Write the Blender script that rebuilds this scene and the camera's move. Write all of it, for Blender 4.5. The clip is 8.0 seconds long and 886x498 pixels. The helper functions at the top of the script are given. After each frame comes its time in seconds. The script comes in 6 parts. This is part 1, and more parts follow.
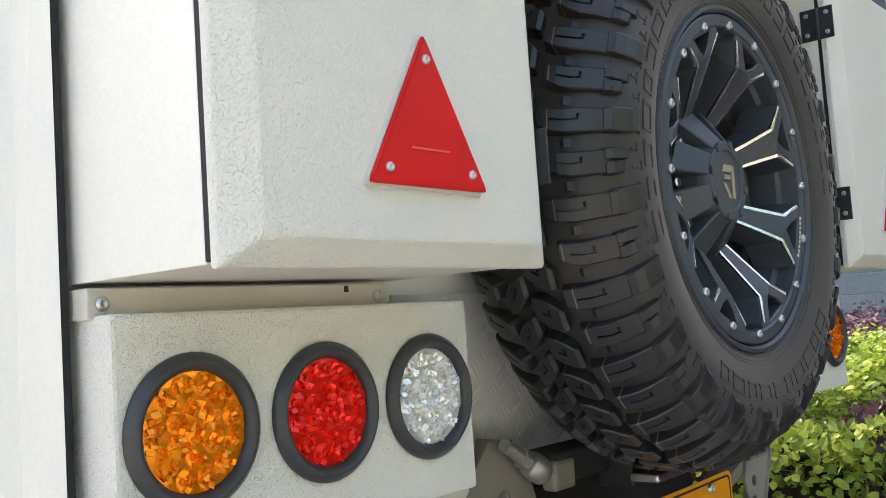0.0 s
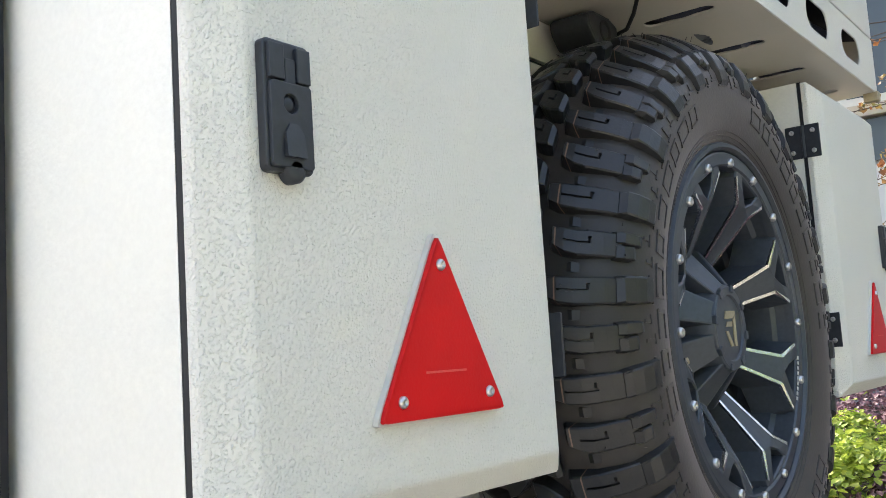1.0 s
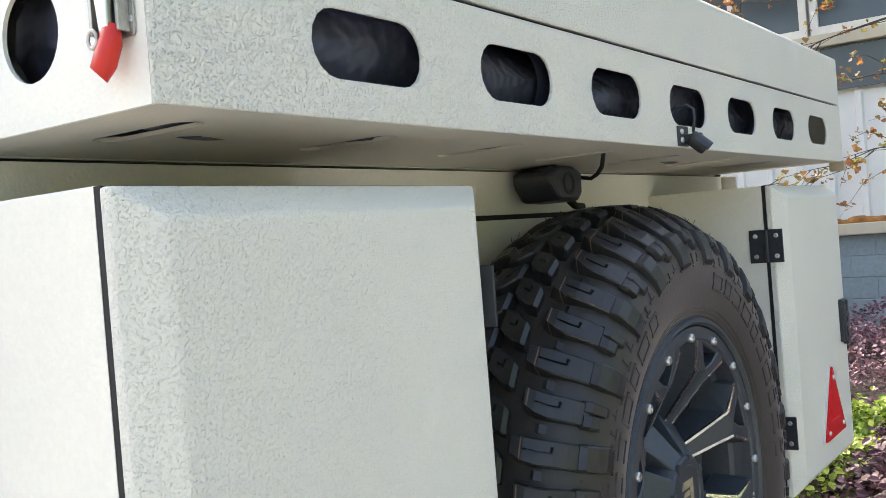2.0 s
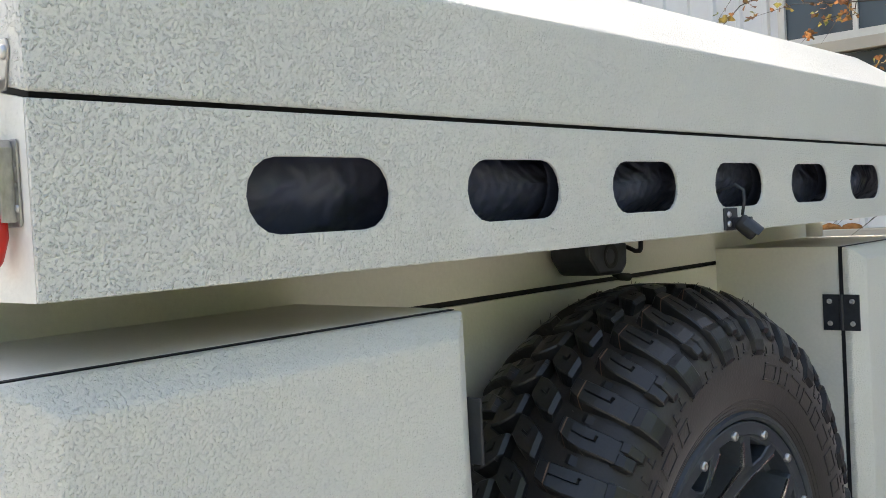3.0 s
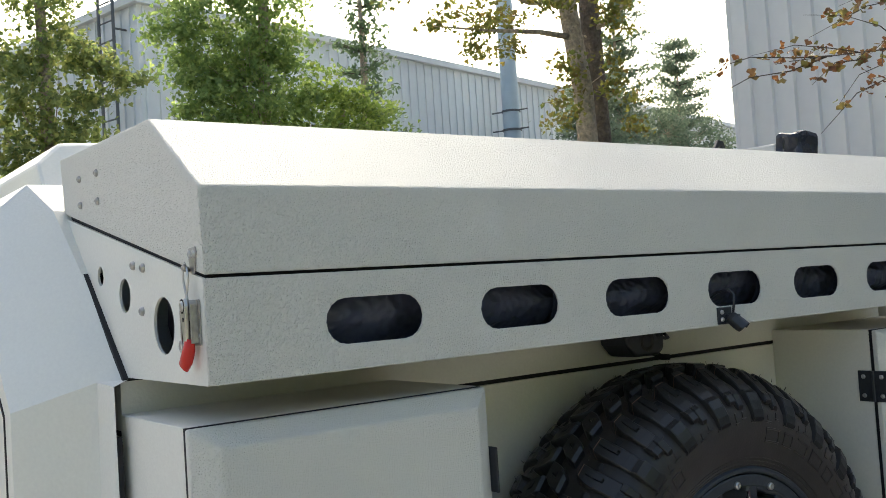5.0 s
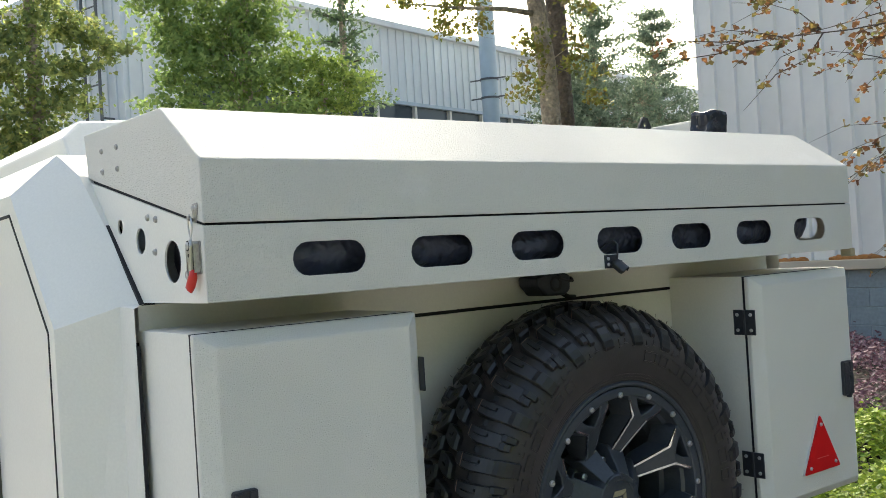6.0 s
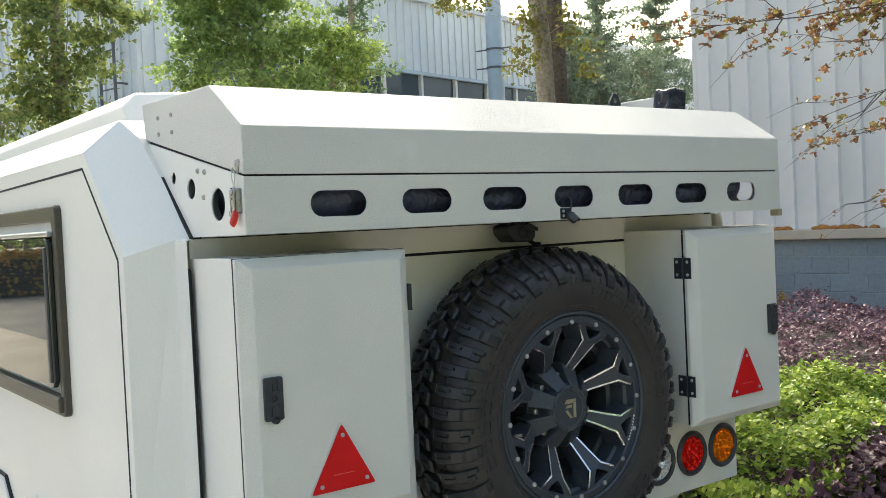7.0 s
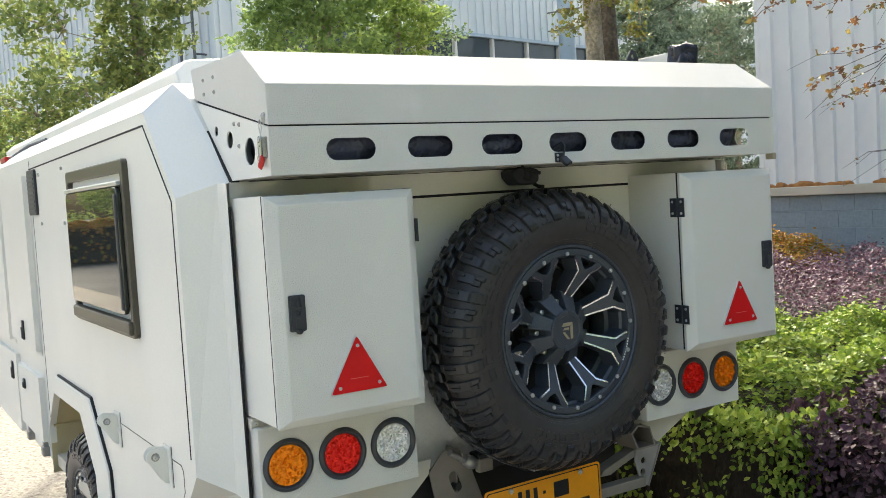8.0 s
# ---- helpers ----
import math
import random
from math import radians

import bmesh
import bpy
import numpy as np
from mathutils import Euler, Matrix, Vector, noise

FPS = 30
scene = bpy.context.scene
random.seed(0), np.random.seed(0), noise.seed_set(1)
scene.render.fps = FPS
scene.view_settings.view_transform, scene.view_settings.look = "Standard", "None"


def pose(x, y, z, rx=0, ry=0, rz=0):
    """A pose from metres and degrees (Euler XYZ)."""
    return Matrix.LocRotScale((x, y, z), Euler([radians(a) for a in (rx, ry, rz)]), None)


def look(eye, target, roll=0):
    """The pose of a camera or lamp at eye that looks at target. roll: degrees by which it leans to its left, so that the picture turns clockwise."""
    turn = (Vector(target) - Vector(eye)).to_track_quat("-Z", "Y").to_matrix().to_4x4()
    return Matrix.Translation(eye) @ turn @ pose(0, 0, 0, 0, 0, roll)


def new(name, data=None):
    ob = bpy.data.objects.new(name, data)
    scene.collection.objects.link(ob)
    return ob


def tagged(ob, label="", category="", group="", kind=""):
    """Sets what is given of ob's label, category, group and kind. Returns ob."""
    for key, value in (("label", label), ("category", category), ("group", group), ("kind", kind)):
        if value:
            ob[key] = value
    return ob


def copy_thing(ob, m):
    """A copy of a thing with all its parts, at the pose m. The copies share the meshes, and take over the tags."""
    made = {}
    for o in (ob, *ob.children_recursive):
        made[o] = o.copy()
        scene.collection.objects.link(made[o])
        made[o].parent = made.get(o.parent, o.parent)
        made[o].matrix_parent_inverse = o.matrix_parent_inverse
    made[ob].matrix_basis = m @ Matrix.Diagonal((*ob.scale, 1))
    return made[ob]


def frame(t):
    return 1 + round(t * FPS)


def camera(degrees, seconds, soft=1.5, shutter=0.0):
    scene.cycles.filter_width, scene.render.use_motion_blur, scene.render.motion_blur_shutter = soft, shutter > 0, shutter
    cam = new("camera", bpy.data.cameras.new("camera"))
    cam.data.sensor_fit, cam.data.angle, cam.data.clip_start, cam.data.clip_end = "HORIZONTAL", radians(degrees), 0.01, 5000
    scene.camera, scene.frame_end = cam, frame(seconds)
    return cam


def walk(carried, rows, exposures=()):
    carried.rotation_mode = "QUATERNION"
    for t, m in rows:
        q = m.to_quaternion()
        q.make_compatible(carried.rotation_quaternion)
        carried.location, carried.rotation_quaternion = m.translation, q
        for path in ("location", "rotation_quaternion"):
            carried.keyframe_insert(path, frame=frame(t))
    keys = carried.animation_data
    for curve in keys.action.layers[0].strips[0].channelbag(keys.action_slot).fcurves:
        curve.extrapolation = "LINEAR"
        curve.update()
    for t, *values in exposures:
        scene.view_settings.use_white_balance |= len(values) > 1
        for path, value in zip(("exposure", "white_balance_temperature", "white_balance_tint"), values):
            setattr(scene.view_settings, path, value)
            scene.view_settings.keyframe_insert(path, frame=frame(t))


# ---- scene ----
cam = camera(49.6, 8.0, soft=0.65)
PATH = [
    (0, (0.5735, -1.3677, 1.1739), (-0.7226, 0.1479, 1.3265), -3.81),
    (0.2, (0.5700, -1.3665, 1.1965), (-0.7168, 0.1523, 1.3893), -3.94),
    (0.5, (0.5659, -1.3606, 1.2247), (-0.7231, 0.1508, 1.4577), -3.85),
    (0.8, (0.5029, -1.3349, 1.2743), (-0.7373, 0.2164, 1.5089), -3.77),
    (1, (0.4627, -1.3209, 1.3410), (-0.7214, 0.2750, 1.5668), -3.66),
    (1.2, (0.4505, -1.3221, 1.4334), (-0.7081, 0.2941, 1.6469), -4.37),
    (1.5, (0.4653, -1.3252, 1.5944), (-0.6807, 0.3112, 1.6882), -4.10),
    (1.7, (0.4894, -1.3300, 1.6729), (-0.6531, 0.3113, 1.7032), -4.42),
    (2.8, (0.5374, -1.1970, 1.8767), (-0.7410, 0.3387, 1.7914), -3.32),
    (3, (0.5631, -1.1721, 1.8944), (-0.7797, 0.3088, 1.8315), -3.16),
    (3.3, (0.6389, -1.1378, 1.9141), (-0.8495, 0.1977, 1.8810), -3.42),
    (3.5, (0.6945, -1.1142, 1.9285), (-0.8551, 0.1497, 1.8941), -2.87),
    (3.7, (0.7553, -1.1029, 1.9285), (-0.8342, 0.1110, 1.9242), -3.15),
    (4, (0.8384, -1.1104, 1.9481), (-0.8116, 0.0196, 1.9697), -3.21),
    (4.2, (0.8695, -1.1428, 1.9496), (-0.7888, -0.0269, 2.0182), -3.85),
    (5.3, (1.1143, -1.3903, 1.9461), (-0.4830, -0.1894, 2.0273), -3.73),
    (5.5, (1.1845, -1.4240, 1.9363), (-0.4047, -0.2124, 2.0193), -3.78),
    (5.7, (1.2745, -1.4583, 1.9248), (-0.3149, -0.2465, 1.9974), -3.73),
    (6, (1.4063, -1.5151, 1.9104), (-0.1880, -0.3076, 1.9218), -3.57),
    (6.2, (1.4905, -1.5595, 1.8951), (-0.1087, -0.3584, 1.9004), -3.16),
    (6.5, (1.6004, -1.6421, 1.8786), (0.0015, -0.4407, 1.8757), -2.71),
    (6.7, (1.6842, -1.7001, 1.8690), (0.0843, -0.5003, 1.8491), -2.53),
    (7, (1.8116, -1.7639, 1.8627), (0.2090, -0.5686, 1.8097), -2.71),
    (7.3, (1.9281, -1.7975, 1.8461), (0.3190, -0.6112, 1.7873), -3.52),
    (7.5, (2.0194, -1.7957, 1.8337), (0.3844, -0.6465, 1.7547), -3.51),
    (7.7, (2.1113, -1.8035, 1.8163), (0.4506, -0.6938, 1.7120), -3.57),
    (8, (2.2121, -1.8038, 1.7904), (0.5146, -0.7526, 1.6746), -3.52),
]
EXPOSURES = [(0, 2.50, 6760, 8), (1.0, 2.46, 6670, 7), (1.5, 2.46, 6640, 6), (2.8, 2.20, 6660, 7), (3.0, 2.08, 6660, 7), (3.5, 1.45, 6540, 7), (4.2, 1.31, 6500, 6), (5.5, 1.44, 6410, 3),
             (6.5, 1.70, 6500, 2), (7.0, 1.78, 6520, 2), (8.0, 1.90, 6560, 3)]
walk(cam, [(t, look(eye, target, roll)) for t, eye, target, roll in PATH], EXPOSURES)


# ---- light ----
SUN_TO = Vector((-0.68, 0.39, 0.62)).normalized()
world = bpy.data.worlds.new("world")
scene.world = world
world.use_nodes = True
_nt = world.node_tree
_sky = _nt.nodes.new("ShaderNodeTexSky")
_sky.sky_type = "NISHITA"
_sky.sun_disc = False
_sky.sun_elevation = math.asin(SUN_TO.z)
_sky.sun_rotation = math.atan2(SUN_TO.x, SUN_TO.y)
_sky.air_density, _sky.dust_density, _sky.ozone_density = 0.9, 7.5, 0.5
_nt.nodes["Background"].inputs["Strength"].default_value = 0.15
_nt.links.new(_sky.outputs[0], _nt.nodes["Background"].inputs["Color"])
sun = new("sun", bpy.data.lights.new("sun", "SUN"))
sun.data.energy, sun.data.angle, sun.data.color = 1.08, radians(1.0), (1.0, 0.94, 0.84)
sun.matrix_world = look(SUN_TO * 30, (0, 0, 0))


# ---- materials ----


def material(name, color, rough=0.5, metal=0.0, grain=None, vary=None, bumps=(), spec=0.5, coat=0.0, transmission=0.0,
             random_tint=0.0, second=None, ior=1.45, translucent=0.0):
    """grain: (scale, amount) fine value noise; vary: (scale, amount) broad stains; bumps: list of (kind, scale, strength, distance);
    second: (colour, noise scale, low, high) patches of another colour."""
    m = bpy.data.materials.new(name)
    m.use_nodes = True
    nt = m.node_tree
    nodes, links = nt.nodes, nt.links
    p = nodes["Principled BSDF"]
    p.inputs["Roughness"].default_value = rough
    p.inputs["Metallic"].default_value = metal
    p.inputs["Specular IOR Level"].default_value = spec
    p.inputs["Coat Weight"].default_value = coat
    p.inputs["Transmission Weight"].default_value = transmission
    p.inputs["IOR"].default_value = ior
    tc = nodes.new("ShaderNodeTexCoord")
    co = tc.outputs["Object"]
    rgb = nodes.new("ShaderNodeRGB")
    rgb.outputs[0].default_value = (*color, 1)
    col = rgb.outputs[0]

    def noise_tex(scale, detail=3.0):
        n = nodes.new("ShaderNodeTexNoise")
        n.inputs["Scale"].default_value = scale
        n.inputs["Detail"].default_value = detail
        links.new(co, n.inputs["Vector"])
        return n.outputs["Fac"]

    if second:
        c2, scale, low, high = second
        ramp = nodes.new("ShaderNodeMapRange")
        ramp.inputs["From Min"].default_value, ramp.inputs["From Max"].default_value = low, high
        links.new(noise_tex(scale, 6.0), ramp.inputs["Value"])
        mix = nodes.new("ShaderNodeMix")
        mix.data_type = "RGBA"
        links.new(ramp.outputs[0], mix.inputs["Factor"])
        links.new(col, mix.inputs["A"])
        mix.inputs["B"].default_value = (*c2, 1)
        col = mix.outputs["Result"]
    for item in (grain, vary):
        if item:
            scale, amount = item
            mr = nodes.new("ShaderNodeMapRange")
            mr.inputs["From Min"].default_value, mr.inputs["From Max"].default_value = 0.25, 0.75
            mr.inputs["To Min"].default_value, mr.inputs["To Max"].default_value = 1 - amount, 1 + amount
            links.new(noise_tex(scale, 4.0), mr.inputs["Value"])
            hsv = nodes.new("ShaderNodeHueSaturation")
            links.new(col, hsv.inputs["Color"])
            links.new(mr.outputs[0], hsv.inputs["Value"])
            col = hsv.outputs["Color"]
    if random_tint:
        info = nodes.new("ShaderNodeObjectInfo")
        mr = nodes.new("ShaderNodeMapRange")
        mr.inputs["To Min"].default_value, mr.inputs["To Max"].default_value = 1 - random_tint, 1 + random_tint
        links.new(info.outputs["Random"], mr.inputs["Value"])
        hsv = nodes.new("ShaderNodeHueSaturation")
        links.new(col, hsv.inputs["Color"])
        links.new(mr.outputs[0], hsv.inputs["Value"])
        col = hsv.outputs["Color"]
    links.new(col, p.inputs["Base Color"])
    last = None
    for kind, scale, strength, dist in bumps:
        b = nodes.new("ShaderNodeBump")
        b.inputs["Strength"].default_value, b.inputs["Distance"].default_value = strength, dist
        if kind == "cells":
            v = nodes.new("ShaderNodeTexVoronoi")
            v.feature = "SMOOTH_F1"
            v.inputs["Scale"].default_value = scale
            links.new(co, v.inputs["Vector"])
            inv = nodes.new("ShaderNodeMath")
            inv.operation = "SUBTRACT"
            inv.inputs[0].default_value = 1.0
            links.new(v.outputs["Distance"], inv.inputs[1])
            links.new(inv.outputs[0], b.inputs["Height"])
        elif kind == "stipple":
            lift = nodes.new("ShaderNodeMapRange")
            lift.interpolation_type = "SMOOTHSTEP"
            lift.inputs["From Min"].default_value, lift.inputs["From Max"].default_value = 0.48, 0.76
            links.new(noise_tex(scale, 1.5), lift.inputs["Value"])
            links.new(lift.outputs[0], b.inputs["Height"])
        else:
            links.new(noise_tex(scale, 2.0), b.inputs["Height"])
        if last:
            links.new(last, b.inputs["Normal"])
        last = b.outputs["Normal"]
    if last:
        links.new(last, p.inputs["Normal"])
    return m


def leaf_material(name, colors, rough=0.55, glow=0.35):
    """Leaves: a colour for each leaf out of several, with light coming through."""
    m = bpy.data.materials.new(name)
    m.use_nodes = True
    nt = m.node_tree
    nodes, links = nt.nodes, nt.links
    p, out = nodes["Principled BSDF"], nodes["Material Output"]
    geo = nodes.new("ShaderNodeNewGeometry")
    ramp = nodes.new("ShaderNodeValToRGB")
    ramp.color_ramp.interpolation = "LINEAR"
    n = len(colors)
    while len(ramp.color_ramp.elements) < n:
        ramp.color_ramp.elements.new(0.5)
    for i, c in enumerate(colors):
        ramp.color_ramp.elements[i].position = i / (n - 1)
        ramp.color_ramp.elements[i].color = (*c, 1)
    links.new(geo.outputs["Random Per Island"], ramp.inputs["Fac"])
    links.new(ramp.outputs["Color"], p.inputs["Base Color"])
    p.inputs["Roughness"].default_value = rough
    p.inputs["Specular IOR Level"].default_value = 0.3
    tr = nodes.new("ShaderNodeBsdfTranslucent")
    links.new(ramp.outputs["Color"], tr.inputs["Color"])
    mix = nodes.new("ShaderNodeMixShader")
    mix.inputs[0].default_value = glow
    links.new(p.outputs[0], mix.inputs[1])
    links.new(tr.outputs[0], mix.inputs[2])
    links.new(mix.outputs[0], out.inputs["Surface"])
    return m


CREAM = (0.70, 0.685, 0.62)
M_TEX = material("textured_cream_paint", CREAM, 0.62, spec=0.26, bumps=[("noise", 550, 0.6, 0.0018), ("stipple", 430, 1.0, 0.0014)],
                 grain=(330, 0.03), vary=(3, 0.04), second=((0.76, 0.745, 0.69), 7, 0.62, 0.80))
M_DOOR = material("stippled_cream_door_paint", CREAM, 0.56, spec=0.36, bumps=[("noise", 550, 0.5, 0.0014), ("stipple", 430, 1.0, 0.0009)],
                  grain=(260, 0.02), vary=(3, 0.035), second=((0.75, 0.735, 0.68), 7, 0.62, 0.80))
M_SIDE = material("cream_paint", (0.75, 0.735, 0.67), 0.40, bumps=[("noise", 240, 0.22, 0.002)], grain=(200, 0.03), vary=(2, 0.04))
# beige of the undersides, darkened to include the shade below box and rack
M_UNDER = material("shade_darkened_beige_paint", (0.53, 0.50, 0.43), 0.55, bumps=[("noise", 180, 0.25, 0.002)], vary=(4, 0.08))
M_ARCH = material("olive_beige_arch_liner", (0.46, 0.39, 0.23), 0.6, bumps=[("noise", 60, 0.3, 0.003)], vary=(6, 0.15))
M_GAP = material("black_seal_rubber", (0.012, 0.012, 0.014), 0.7, grain=(90, 0.3))
M_PLASTIC = material("black_plastic", (0.028, 0.031, 0.037), 0.42, bumps=[("noise", 500, 0.15, 0.0006)], grain=(120, 0.2))
M_SHINY = material("crumpled_black_film", (0.015, 0.017, 0.026), 0.25, grain=(60, 0.2))
M_GREYPL = material("grey_plastic", (0.10, 0.105, 0.11), 0.5, grain=(90, 0.15))
M_STEEL = material("stainless_steel", (0.55, 0.54, 0.52), 0.28, 1.0, bumps=[("noise", 160, 0.15, 0.001)], vary=(30, 0.15))
M_GALV = material("dull_painted_steel", (0.30, 0.28, 0.25), 0.5, 0.2, bumps=[("noise", 90, 0.2, 0.001)], vary=(12, 0.2))
M_TAN = material("tan_grey_steel", (0.22, 0.195, 0.165), 0.5, 0.15, bumps=[("noise", 90, 0.2, 0.001)], vary=(12, 0.15))
M_CAST = material("dull_cast_metal", (0.36, 0.34, 0.31), 0.38, 0.7, bumps=[("noise", 120, 0.3, 0.001)], vary=(25, 0.2))
M_DARK = material("dark_steel_and_tail_shade", (0.02, 0.02, 0.02), 0.6, vary=(10, 0.3))
M_RED = material("red_reflector_plastic", (0.60, 0.008, 0.010), 0.36, spec=0.25, bumps=[("cells", 420, 0.12, 0.001)], vary=(14, 0.08))
M_REDLINE = material("worn_red_plastic_edge", (0.70, 0.10, 0.085), 0.5, grain=(200, 0.1))
M_REDGRIP = material("red_vinyl_grip", (0.50, 0.02, 0.012), 0.35, vary=(30, 0.1))
M_PALE = material("pale_plastic_rim", (0.62, 0.60, 0.55), 0.4, grain=(100, 0.05))
M_NAVY = material("navy_fabric", (0.050, 0.056, 0.088), 0.42, bumps=[("noise", 700, 0.3, 0.001), ("noise", 22, 0.9, 0.03)], vary=(7, 0.3))
M_WEB = material("dark_webbing", (0.030, 0.034, 0.055), 0.7, bumps=[("noise", 600, 0.5, 0.001)], grain=(300, 0.2))
M_RIM = material("satin_blue_black_alloy", (0.053, 0.061, 0.072), 0.40, 0.2, grain=(150, 0.12), vary=(8, 0.12))
M_MILL = material("milled_aluminium", (0.78, 0.77, 0.76), 0.25, 1.0, grain=(300, 0.08))
M_LOGO = material("tan_cap_mark", (0.32, 0.27, 0.17), 0.45, grain=(200, 0.1))
M_GLASS = material("tinted_window_glass", (0.035, 0.038, 0.032), 0.02, spec=0.5, ior=1.5, vary=(2, 0.1))
M_WFRAME = material("dark_olive_window_frame", (0.075, 0.065, 0.045), 0.4, grain=(120, 0.1))
M_TAG = material("yellow_tag", (0.65, 0.60, 0.05), 0.5, grain=(60, 0.1))
M_CHECK = material("pale_checker_plate_paint", (0.66, 0.65, 0.60), 0.38, 0.1, grain=(90, 0.05), vary=(5, 0.10))
M_LATCH = material("worn_latch_steel", (0.42, 0.40, 0.37), 0.34, 0.75, grain=(200, 0.15), vary=(60, 0.2))
M_ALU = material("aluminium_trim", (0.6, 0.6, 0.6), 0.35, 0.9, grain=(100, 0.08))
M_PLATE = material("yellow_number_plate", (0.75, 0.30, 0.012), 0.35, grain=(60, 0.04), vary=(9, 0.06))
M_INK = material("black_plate_ink", (0.012, 0.012, 0.012), 0.4, grain=(100, 0.1))
M_AMBER = material("amber_lamp_facets", (0.92, 0.27, 0.006), 0.10, 0.55, grain=(300, 0.2))
M_LRED = material("red_lamp_facets", (0.88, 0.022, 0.012), 0.10, 0.45, grain=(300, 0.2))
M_CLEAR = material("clear_lamp_facets", (0.82, 0.82, 0.79), 0.12, 0.5, grain=(300, 0.15))
M_BEZEL = material("black_rubber_bezel", (0.042, 0.043, 0.046), 0.36, grain=(150, 0.15), bumps=[("noise", 300, 0.1, 0.001)])


def rubber_material(name, color, stripe=False, rough=0.6):
    m = material(name, color, rough, bumps=[("noise", 260, 0.25, 0.001)], grain=(45, 0.22), vary=(7, 0.18),
                 second=((0.033, 0.029, 0.026), 9, 0.48, 0.78))
    if stripe:
        nt = m.node_tree
        nodes, links = nt.nodes, nt.links
        p = nodes["Principled BSDF"]
        src = p.inputs["Base Color"].links[0].from_socket
        tc = nodes.new("ShaderNodeTexCoord")
        sep = nodes.new("ShaderNodeSeparateXYZ")
        links.new(tc.outputs["Object"], sep.inputs[0])
        d = nodes.new("ShaderNodeMath")
        d.operation = "COMPARE"
        d.inputs[1].default_value, d.inputs[2].default_value = -0.061, 0.0008
        links.new(sep.outputs["X"], d.inputs[0])
        mix = nodes.new("ShaderNodeMix")
        mix.data_type = "RGBA"
        links.new(d.outputs[0], mix.inputs["Factor"])
        links.new(src, mix.inputs["A"])
        mix.inputs["B"].default_value = (0.20, 0.125, 0.09, 1)
        links.new(mix.outputs["Result"], p.inputs["Base Color"])
    return m


M_RUBBER = rubber_material("tyre_rubber", (0.026, 0.0235, 0.0222), rough=0.46)
# a weak brownish sheen on the rubber, strongest at grazing angles
_p = M_RUBBER.node_tree.nodes["Principled BSDF"]
_p.inputs["Sheen Weight"].default_value, _p.inputs["Sheen Roughness"].default_value = 0.30, 0.45
_p.inputs["Sheen Tint"].default_value = (0.95, 0.80, 0.70, 1)
M_TREAD = rubber_material("tread_rubber", (0.018, 0.0188, 0.0200), True, 0.34)
M_GRAVEL = material("pale_gravel", (0.40, 0.36, 0.30), 0.9, bumps=[("cells", 38, 0.8, 0.02)], grain=(60, 0.3), vary=(0.6, 0.12),
                    second=((0.20, 0.17, 0.13), 22, 0.52, 0.70))
# unseen ground behind the trailer; tone set for the light it throws back
M_BOUNCE = material("pale_bounce_ground", (0.29, 0.285, 0.27), 0.9, bumps=[("cells", 90, 0.6, 0.008)], grain=(80, 0.3), vary=(0.8, 0.15))
M_LANE = material("grey_asphalt", (0.15, 0.145, 0.135), 0.9, bumps=[("cells", 90, 0.6, 0.008)], grain=(80, 0.3), vary=(0.5, 0.2))
# bed soil, taken near black so it also serves as shade inside hedges
M_SOIL_SHADE = material("dark_soil_and_hedge_shade", (0.022, 0.016, 0.012), 0.95, bumps=[("noise", 20, 0.8, 0.03)], grain=(30, 0.35), vary=(1, 0.2))
M_SHEET = material("grey_white_corrugated_sheet", (0.72, 0.72, 0.70), 0.45, 0.0, grain=(8, 0.03), vary=(0.7, 0.06), random_tint=0.03)
M_FARSHEET = material("pale_blue_grey_sheet", (0.62, 0.65, 0.655), 0.5, grain=(6, 0.03), vary=(0.4, 0.08))
M_BLOCK = material("blue_grey_painted_block", (0.24, 0.285, 0.315), 0.75, bumps=[("noise", 40, 0.4, 0.004)], grain=(30, 0.12), random_tint=0.05)
M_MORTAR = material("grey_mortar", (0.31, 0.345, 0.37), 0.9, grain=(60, 0.15))
M_LEDGE = material("cream_concrete_ledge", (0.50, 0.45, 0.36), 0.8, bumps=[("noise", 60, 0.3, 0.003)], vary=(2, 0.15))
M_RUST = material("rusty_foam_sealant", (0.30, 0.13, 0.035), 0.9, bumps=[("noise", 40, 0.8, 0.01)], grain=(30, 0.3), vary=(6, 0.3))
M_PIPE = material("pale_blue_pipe_paint", (0.42, 0.50, 0.55), 0.5, grain=(6, 0.05), vary=(1, 0.08))
M_DARKGLASS = material("dark_window_glass", (0.06, 0.075, 0.085), 0.08, spec=0.7, vary=(0.8, 0.2))
M_WHITEFR = material("white_window_frame", (0.62, 0.60, 0.54), 0.5, grain=(20, 0.05))
M_BARK = material("grey_brown_bark", (0.34, 0.28, 0.21), 0.9, bumps=[("noise", 40, 1.0, 0.03), ("cells", 26, 0.8, 0.02)], grain=(38, 0.45), vary=(6, 0.25))
M_BARKDARK = material("dark_bark", (0.11, 0.088, 0.066), 0.9, bumps=[("noise", 40, 1.0, 0.03), ("cells", 26, 0.8, 0.02)], grain=(38, 0.45), vary=(6, 0.25))
M_TWIG = material("dark_twig_bark", (0.07, 0.052, 0.04), 0.85, grain=(60, 0.25))
L_LIME = leaf_material("lime_hedge_leaf", [(0.07, 0.125, 0.02), (0.23, 0.32, 0.044), (0.41, 0.48, 0.09), (0.14, 0.24, 0.035), (0.31, 0.40, 0.058)])
